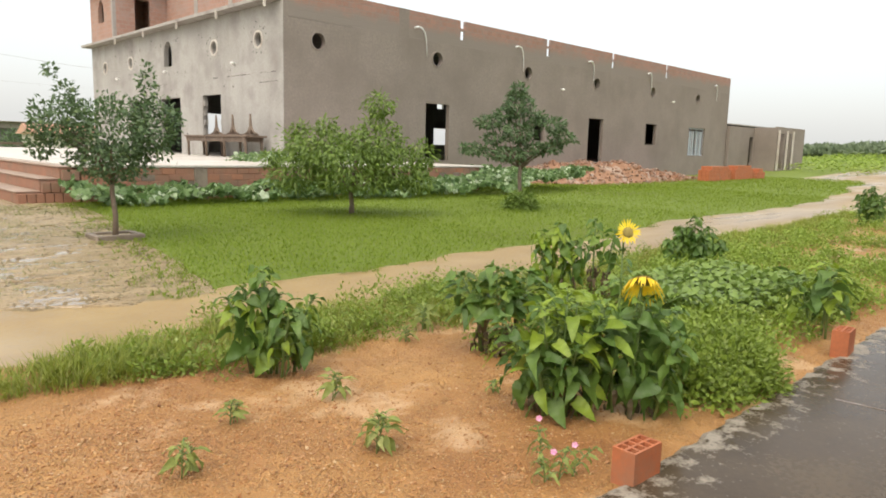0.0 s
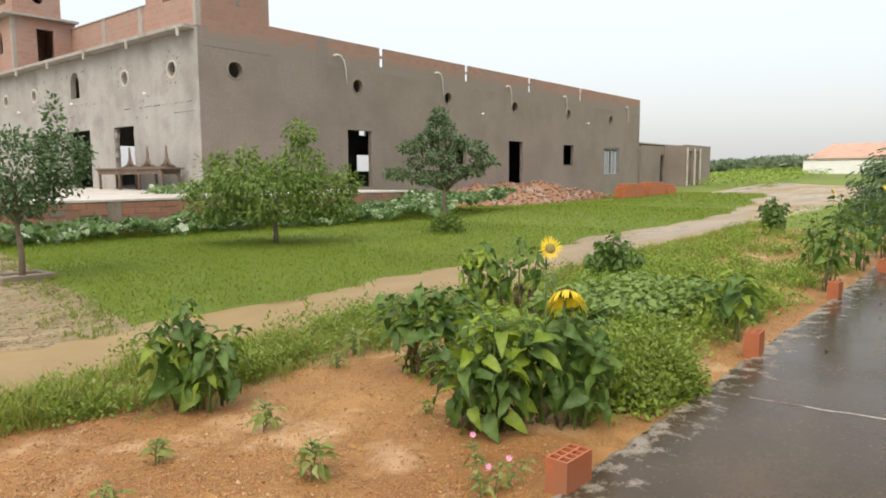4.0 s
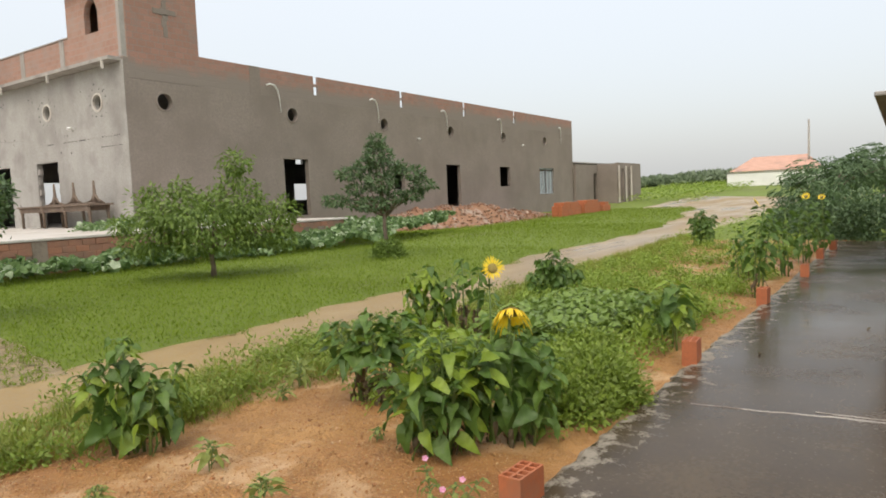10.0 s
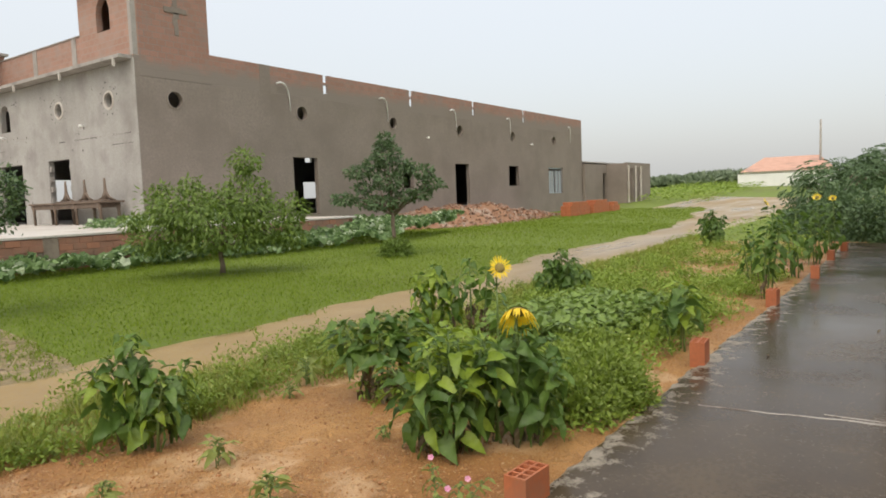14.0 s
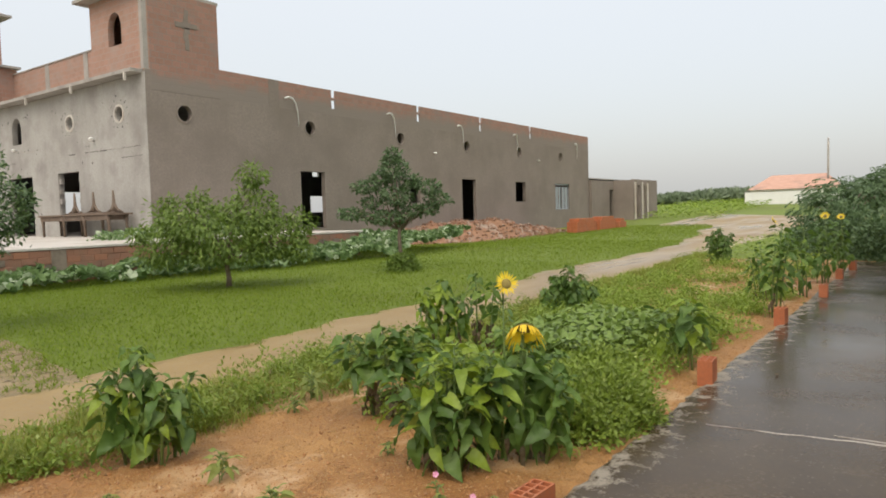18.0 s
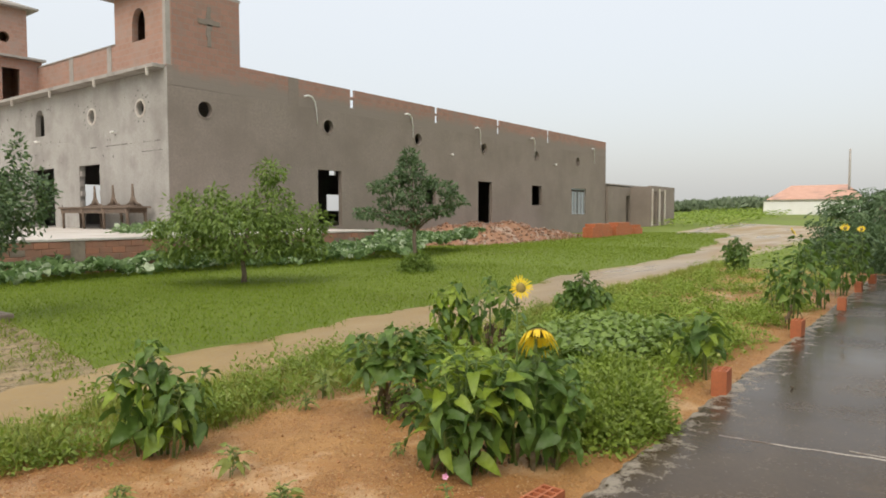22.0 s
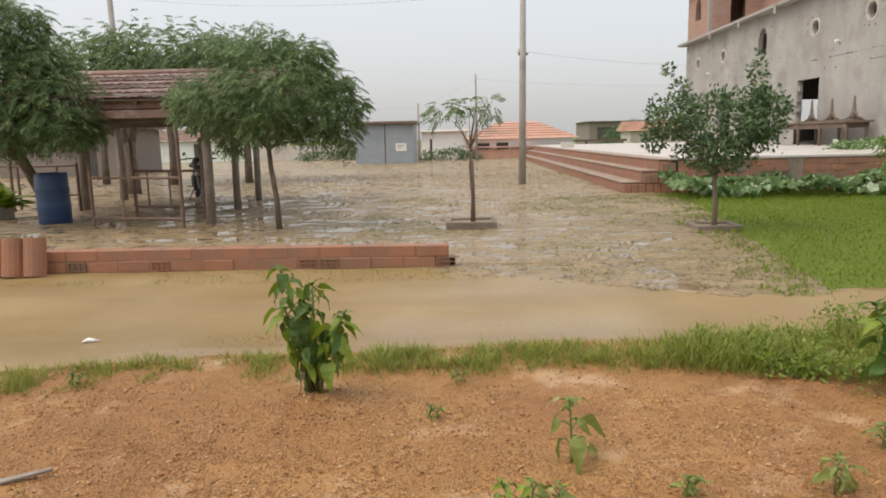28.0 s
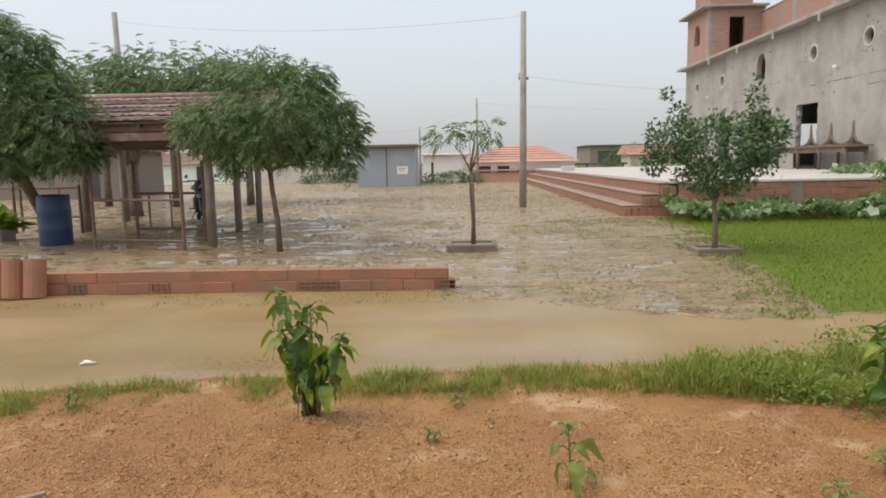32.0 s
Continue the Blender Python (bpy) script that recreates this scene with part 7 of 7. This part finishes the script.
def annex():
    root = thing("annex", 47, 18, 0, "low unfinished brown annex behind the church", "building")
    root.matrix_world = Matrix()
    part("front_wall", wall_with_holes(46.75, 51.0, -0.2, 3.25, 0.2, [(50.2, 50.95, 0.4, 2.6)], lambda c: Vector((c.x, 20.0 + c.y, c.z))), M_PLASTER, root)
    part("side_wall", wall_with_holes(51.0, 56.5, -0.2, 3.35, 0.2, [(51.4, 52.4, 0.4, 2.9), (53.0, 53.6, 0.4, 2.9)], lambda c: Vector((c.x, 18.4 + c.y, c.z))), M_PLASTER, root)
    part("return_wall", box(51.0, 51.2, 18.6, 20.0, -0.2, 3.3), M_PLASTER, root)
    part("end_wall", box(56.3, 56.5, 18.6, 24.0, -0.2, 3.35), M_PLASTER, root)
    part("back_wall", box(46.75, 56.3, 23.8, 24.0, -0.2, 3.3), M_PLASTER, root)
    for x in (50.9, 52.5, 53.7):
        part("pale_post", box(x, x + 0.12, 18.2, 18.3, 0.3, 3.1), M_SLAB, root, "pale concrete post")
    part("roof_edge", box(46.75, 56.5, 20.2, 24.0, 3.36, 3.44), M_CONC, root)


annex()


# ---- poles and wires ----
def pole(x, y, h, r, label, tilt=0.0, arm=False):
    root = thing("utility_pole", x, y, land(x, y), label, "pole", "poles round the courtyard")
    part("shaft", tube([(0, 0, -0.2), (tilt * 0.5, 0, h * 0.5), (tilt, 0, h)], [r * 1.15, r, r * 0.85], 10), M_CONC, root, "", True)
    if arm:
        part("crossarm", box(tilt - 0.12, tilt + 0.12, -0.03, 0.03, h * 0.66, h * 0.66 + 0.06), M_METAL, root)
        part("insulator", tube([(tilt - 0.12, 0, h * 0.66 + 0.05), (tilt - 0.12, 0, h * 0.66 + 0.16)], 0.03, 8), M_PVC, root)
    return root


pole(1.56, 17.75, 4.85, 0.085, "tall bare grey pole in the courtyard", 0.03, True)
pole(0.85, 36.2, 4.45, 0.06, "thin bare pole beyond the courtyard", -0.03)
pole(-12.2, 25.0, 6.7, 0.11, "grey pole rising behind the trees", -0.1)
pole(-2.35, 39.0, 3.2, 0.06, "short pole beside the white house")
pole(87.5, 9.2, 7.0, 0.12, "misty pole beside the far house", 0, True)


def wire(a, b, sag):
    o = new("power_cable", mesh_of("power_cable", tube([Vector(a).lerp(Vector(b), f) - Vector((0, 0, sag * 4 * f * (1 - f))) for f in steps_between(0, 1, 14)], 0.0035, 4), M_CONC))
    tagged(o, "thin dark overhead cable", "cable", "overhead cables")


wire((1.58, 17.75, 3.3), (16.0, 30.0, 4.6), 0.5)
wire((1.58, 17.75, 4.75), (-12.3, 25.0, 6.4), 0.35)
wire((-2.35, 39.0, 3.0), (-40, 50.0, 4.4), 0.6)
wire((-2.35, 39.0, 3.0), (0.85, 36.2, 4.2), 0.1)
wire((0.85, 36.2, 4.2), (24, 52.0, 5.2), 0.5)


# ---- houses and huts beyond the courtyard ----
def zinc_kiosk():
    root = thing("kiosk", -3.7, 36.0, 0, "grey zinc-sheet kiosk with a small pale notice", "kiosk")
    root.matrix_world = Matrix()
    x0, x1, y0, y1, h = -5.35, -2.35, 35.0, 37.4, 1.98
    part("body", box(x0, x1, y0, y1, -0.05, h, 0.01), M_ZINC, root)
    for k in range(31):
        x = x0 + 0.05 + k * 0.0967
        part("rib", box(x, x + 0.03, y0 - 0.012, y0 + 0.002, 0.02, h - 0.02), M_ZINC, root)
    part("door_joint", box(-3.86, -3.8, y0 - 0.02, y0, 0, h), M_METAL, root)
    part("roof", box(x0 - 0.2, x1 + 0.15, y0 - 0.3, y1 + 0.1, h + 0.01, h + 0.14, 0.01), M_METAL, root)
    part("notice", box(-3.3, -2.75, y0 - 0.03, y0 - 0.012, 0.62, 1.02), M_WHITE, root, "pale paper notice")
    part("notice_bar", box(-3.22, -2.85, y0 - 0.034, y0 - 0.031, 0.88, 0.92), M_CONC, root)
    part("notice_bar", box(-3.22, -2.95, y0 - 0.034, y0 - 0.031, 0.78, 0.81), M_CONC, root)


zinc_kiosk()


def gable_house(name, label, x0, x1, y0, y1, h, ridge, wall, roof, windows=(), hip=0.0, along="x", base=0.0):
    root = thing(name, (x0 + x1) / 2, (y0 + y1) / 2, base, label, "house")
    root.matrix_world = Matrix()
    part("wall", wall_with_holes(x0, x1, base - 0.3, base + h, 0.2, list(windows), lambda c: Vector((c.x, y0 + c.y, c.z))), wall, root)
    part("wall", box(x0, x0 + 0.2, y0 + 0.2, y1, base - 0.3, base + h), wall, root)
    part("wall", box(x1 - 0.2, x1, y0 + 0.2, y1, base - 0.3, base + h), wall, root)
    part("wall", box(x0 + 0.2, x1 - 0.2, y1 - 0.2, y1, base - 0.3, base + h), wall, root)
    bm = bmesh.new()
    e = 0.3
    X0, X1, Y0, Y1 = x0 - e, x1 + e, y0 - e, y1 + e
    z0, z1 = base + h - 0.02, base + ridge
    if along == "x":
        a, b = (X0 + hip, (Y0 + Y1) / 2, z1), (X1 - hip, (Y0 + Y1) / 2, z1)
    else:
        a, b = ((X0 + X1) / 2, Y0 + hip, z1), ((X0 + X1) / 2, Y1 - hip, z1)
    c = [bm.verts.new(p) for p in ((X0, Y0, z0), (X1, Y0, z0), (X1, Y1, z0), (X0, Y1, z0), a, b)]
    quads = ((0, 1, 5, 4), (2, 3, 4, 5), (1, 2, 5), (3, 0, 4)) if along == "x" else ((1, 2, 5, 4), (3, 0, 4, 5), (0, 1, 4), (2, 3, 5))
    for q in quads:
        bm.faces.new([c[i] for i in q])
    bm.faces.new([c[3], c[2], c[1], c[0]])
    part("roof", bm, roof, root, "clay-tiled roof")
    # ribs of the tile courses
    for k in range(1, 7):
        f = k / 7.0
        if along == "x":
            part("tile_course", tube([(X0 + hip * f, Y0 + (Y1 - Y0) / 2 * f, z0 + (z1 - z0) * f + 0.02), (X1 - hip * f, Y0 + (Y1 - Y0) / 2 * f, z0 + (z1 - z0) * f + 0.02)], 0.035, 5), roof, root)
    # each opening is filled with a dark sheet in place of interior shade
    for wx0, wx1, wz0, wz1 in windows:
        part("window_pane", box(wx0, wx1, y0 + 0.1, y0 + 0.13, wz0, wz1), M_DARK, root, "dark sheet painted as the unlit room in a window")
    return root


gable_house("white_house", "plain white-walled house beyond the courtyard", -2.4, 0.4, 42.5, 47, 1.65, 1.75, M_WHITE, M_SLAB, [(-1.9, -1.75, 0.0, 1.2)])
gable_house("tiled_house", "low house with an orange tiled hip roof", 0.45, 6.6, 40.5, 46, 1.15, 2.15, M_WHITE, M_TILE, [(1.0, 1.7, 0.45, 0.9), (2.1, 2.8, 0.45, 0.9)], 2.2)
part("porch_roof", box(0.3, 4.4, 39.2, 40.4, 0.62, 0.7), M_TILE, bpy.data.objects["tiled_house"])
part("porch_wall", box(0.6, 4.3, 39.3, 39.5, -0.2, 0.55), M_TILE, bpy.data.objects["tiled_house"])
gable_house("brick_building", "flat dark brick building in the mist", 13.0, 22.0, 70, 78, 2.6, 2.62, M_BRICK_SM, M_CONC, [(13.8, 16.0, 0.6, 2.0)])
gable_house("market_stall", "low stall with a rusty sheet roof beyond the steps", 12.2, 16.5, 50, 53, 1.5, 2.15, M_SLAB, M_TILE)
bench = thing("long_bench", 7.5, 45, 0, "long dark bench roof across the far courtyard", "bench")
part("top", box(-2.2, 3.2, -0.3, 0.3, 0.82, 0.95), M_WOOD, bench)
for x in (-1.8, 0.6, 2.9):
    part("leg", box(x, x + 0.12, -0.1, 0.1, 0, 0.82), M_WOOD, bench)
gable_house("long_house", "long white-walled house behind the shelter", -34, -13, 46, 52, 1.4, 2.2, M_WHITE, M_OLDTILE, [(-30, -29.2, 0.4, 1.1), (-24, -23.2, 0.4, 1.1), (-18, -17.3, 0.2, 1.2)])
gable_house("red_house", "small reddish-walled house behind the shelter", -19.5, -13.6, 27, 31, 1.9, 2.6, M_BRICK_SM, M_OLDTILE, [(-15.0, -14.4, 0.0, 1.5)])
low = thing("boundary_wall", -9, 44, 0, "low pale boundary wall beyond the courtyard", "wall", "", "structure")
low.matrix_world = Matrix()
part("wall", box(-12.9, -2.45, 43.6, 43.8, -0.2, 0.95), M_SLAB, low)
bush_clump("far_bush", "low green bushes before the white house", -0.6, 38.6, 1.8, 0.8, 0.65, 1500, 0.14, M_DARKTREE, 51, 6)
bush_clump("far_bush", "low green bushes beside the boundary wall", -7.5, 42.5, 2.8, 0.8, 0.6, 1500, 0.16, M_DARKTREE, 52, 6)
bush_clump("far_bush", "misty grey-green tree before the brick building", 15.0, 62, 2.4, 2.0, 2.2, 2500, 0.25, M_DARKTREE, 53, 6)
part("curb_stone", box(4.35, 4.9, 30.0, 30.3, 0.72, 0.92, 0.02), M_SLAB, forecourt)

# ---- the far right: house, hill, hedge ----
gable_house("far_house", "white-walled house with an orange tiled roof in the mist", 84, 96, 8.4, 16.6, 2.0, 3.75, M_WHITE, M_TILE, (), 1.5, "y", 0.8)
fence = thing("far_garden_wall", 82, 13, 1, "long white garden wall before the far house", "wall", "", "structure")
fence.matrix_world = Matrix()
part("wall", box(80.0, 80.2, 8.0, 16.4, 0.5, 2.5), M_WHITE, fence)
part("coping", box(79.95, 80.25, 7.95, 16.45, 2.5, 2.57), M_CONC, fence)


def far_woods():
    r = np.random.default_rng(77)
    base, d = [], []
    for _ in range(60):
        x, f = r.uniform(92, 150), 0.8 * r.random()
        y = x * (0.14 + 0.27 * f)
        h = 0.15 + 1.4 * (1 - f) + r.uniform(-0.15, 0.15)
        n = 260
        q = rand_unit(r, n)
        q[:, 2] = np.abs(q[:, 2])
        base.append(np.array([[x, y, land(x, y) + 0.2]]) + q * np.array([[3.0, 3.0, h]]) * r.uniform(0.5, 1.05, n)[:, None])
        d.append(q)
    base, d = np.concatenate(base), np.concatenate(d)
    n = len(base)
    # leaf green is mixed pale and grey, with the mist put into it
    stuff("far_woods", "misty green wooded rise beyond the track", "woods", leaves_mesh("far_woods", base, d + r.normal(size=(n, 3)) * 0.5, r.normal(size=(n, 3)) * 0.4 + d, 0.8, 0.45, leafy("hazed_far_leaf", (0.15, 0.20, 0.11), (0.20, 0.25, 0.15), None, 0.7, 0.3)))
    p = scatter(r, 9000, 50, 92, 4.0, 24, lambda x, y: y > road_far(x) and not (44 < x < 57 and y > 18))
    leaf_cover("far_scrub", "rough green scrub beyond the track", p, 0.34, 0.35, M_WEED, 78, 0.5)
    p = scatter(r, 14000, 14, 60, 1.6, 9.0, lambda x, y: y < road_near(x) + 0.1 * wob(x, y, 2.0))
    leaf_cover("verge_scrub", "rough green growth beside the far track", p, 0.12, 0.35, M_WEED, 79, 0.22)


far_woods()
for k, (x, y, rx, ry, h) in enumerate(((16.6, 0.7, 0.9, 0.8, 0.95), (17.4, 1.5, 1.0, 0.8, 1.05), (16.2, -0.9, 0.9, 0.9, 1.0), (18.6, 2.2, 0.9, 0.8, 0.8), (17.0, -2.4, 1.0, 0.9, 1.05))):
    bush_clump("hedge_shrub", "dense dark green hedge shrub at the end of the pavement", x, y, rx, ry, h, 3600, 0.10, M_DARKTREE, 90 + k, 10)
broad_tree("hedge_tree", "feathery green tree over the hedge", (19.5, 1.65), [(0, 0, 1.35, 1.0, 1.0, 0.4), (0.8, -0.6, 1.55, 0.8, 0.8, 0.4), (-0.6, 0.5, 1.05, 0.6, 0.7, 0.32)], 4600, (0.13, 0.045), 0.06, M_DARKTREE, 95, spray=8)
broad_tree("hedge_tree", "dark spreading tree over the hedge", (21.5, 0.5), [(0, 0, 1.75, 1.2, 1.2, 0.45), (0.5, -1.3, 1.95, 1.0, 1.0, 0.5), (-0.5, 0.6, 1.4, 0.8, 0.8, 0.35)], 5400, (0.14, 0.05), 0.09, M_DARKTREE, 96, spray=8)
broad_tree("hedge_tree", "dark tree behind the hedge", (21.0, -2.0), [(0, 0, 2.2, 1.5, 1.4, 0.7), (0.5, 1.0, 2.0, 1.0, 1.0, 0.5)], 6000, (0.14, 0.05), 0.1, M_DARKTREE, 97, spray=8)

# the house wall behind, with a short eave at the end of the pavement
home = thing("home_wall", 0, -3.9, 0, "plain pale house wall along the pavement", "wall", "", "structure")
home.matrix_world = Matrix()
part("wall", box(-12, 14.5, -4.2, -4.0, -0.2, 3.0), M_SLAB, home)
eave = thing("eave", 9.2, 0, 2.1, "short concrete eave over the end of the pavement", "eave", "", "structure")
eave.matrix_world = Matrix()
part("slab", box(9.0, 14.4, -3.99, 0.42, 2.09, 2.14, 0.01), M_CONC, eave)
part("post", box(14.0, 14.2, -0.6, -0.4, 0.0, 2.08, 0.01), M_SLAB, eave)

# a bent twig, scraps and leaf litter on the earth and pavement
bm = box(-0.11, 0.11, -0.018, 0.018, 0, 0.012, 0.003)
for v in bm.verts:
    v.co.y *= 1.0 - 0.55 * clamp01(v.co.x / 0.11)
    v.co.z += 0.02 * max(0.0, v.co.x)
twig = new("fallen_stick", mesh_of("fallen_stick", bm, M_POST))
twig.matrix_world = pose(-1.6, 2.54, bed_z(-1.6, 2.54) + 0.004, 3, -4, 24)
tagged(twig, "flat grey splinter of wood on the earth", "stick")
scrap = new("litter_scrap", mesh_of("litter_scrap", tube([(-2.34, 4.27, 0.012), (-2.31, 4.29, 0.02), (-2.27, 4.28, 0.02), (-2.25, 4.3, 0.012)], [0.006, 0.016, 0.011, 0.005], 5), M_WHITE))
tagged(scrap, "crumpled white scrap on the wet track", "litter")
for k, (x, y) in enumerate(((5.2, 0.95), (6.6, 0.8), (6.4, 0.35), (7.3, 0.9))):
    o = new("fallen_leaf", DRY_SET[k % 2])
    o.matrix_world = pose(x, y, 0.045, 0, 0, k * 70) @ Matrix.Scale(0.05, 4)
    tagged(o, "small brown fallen leaf on wet concrete", "leaf", "leaves on the pavement")
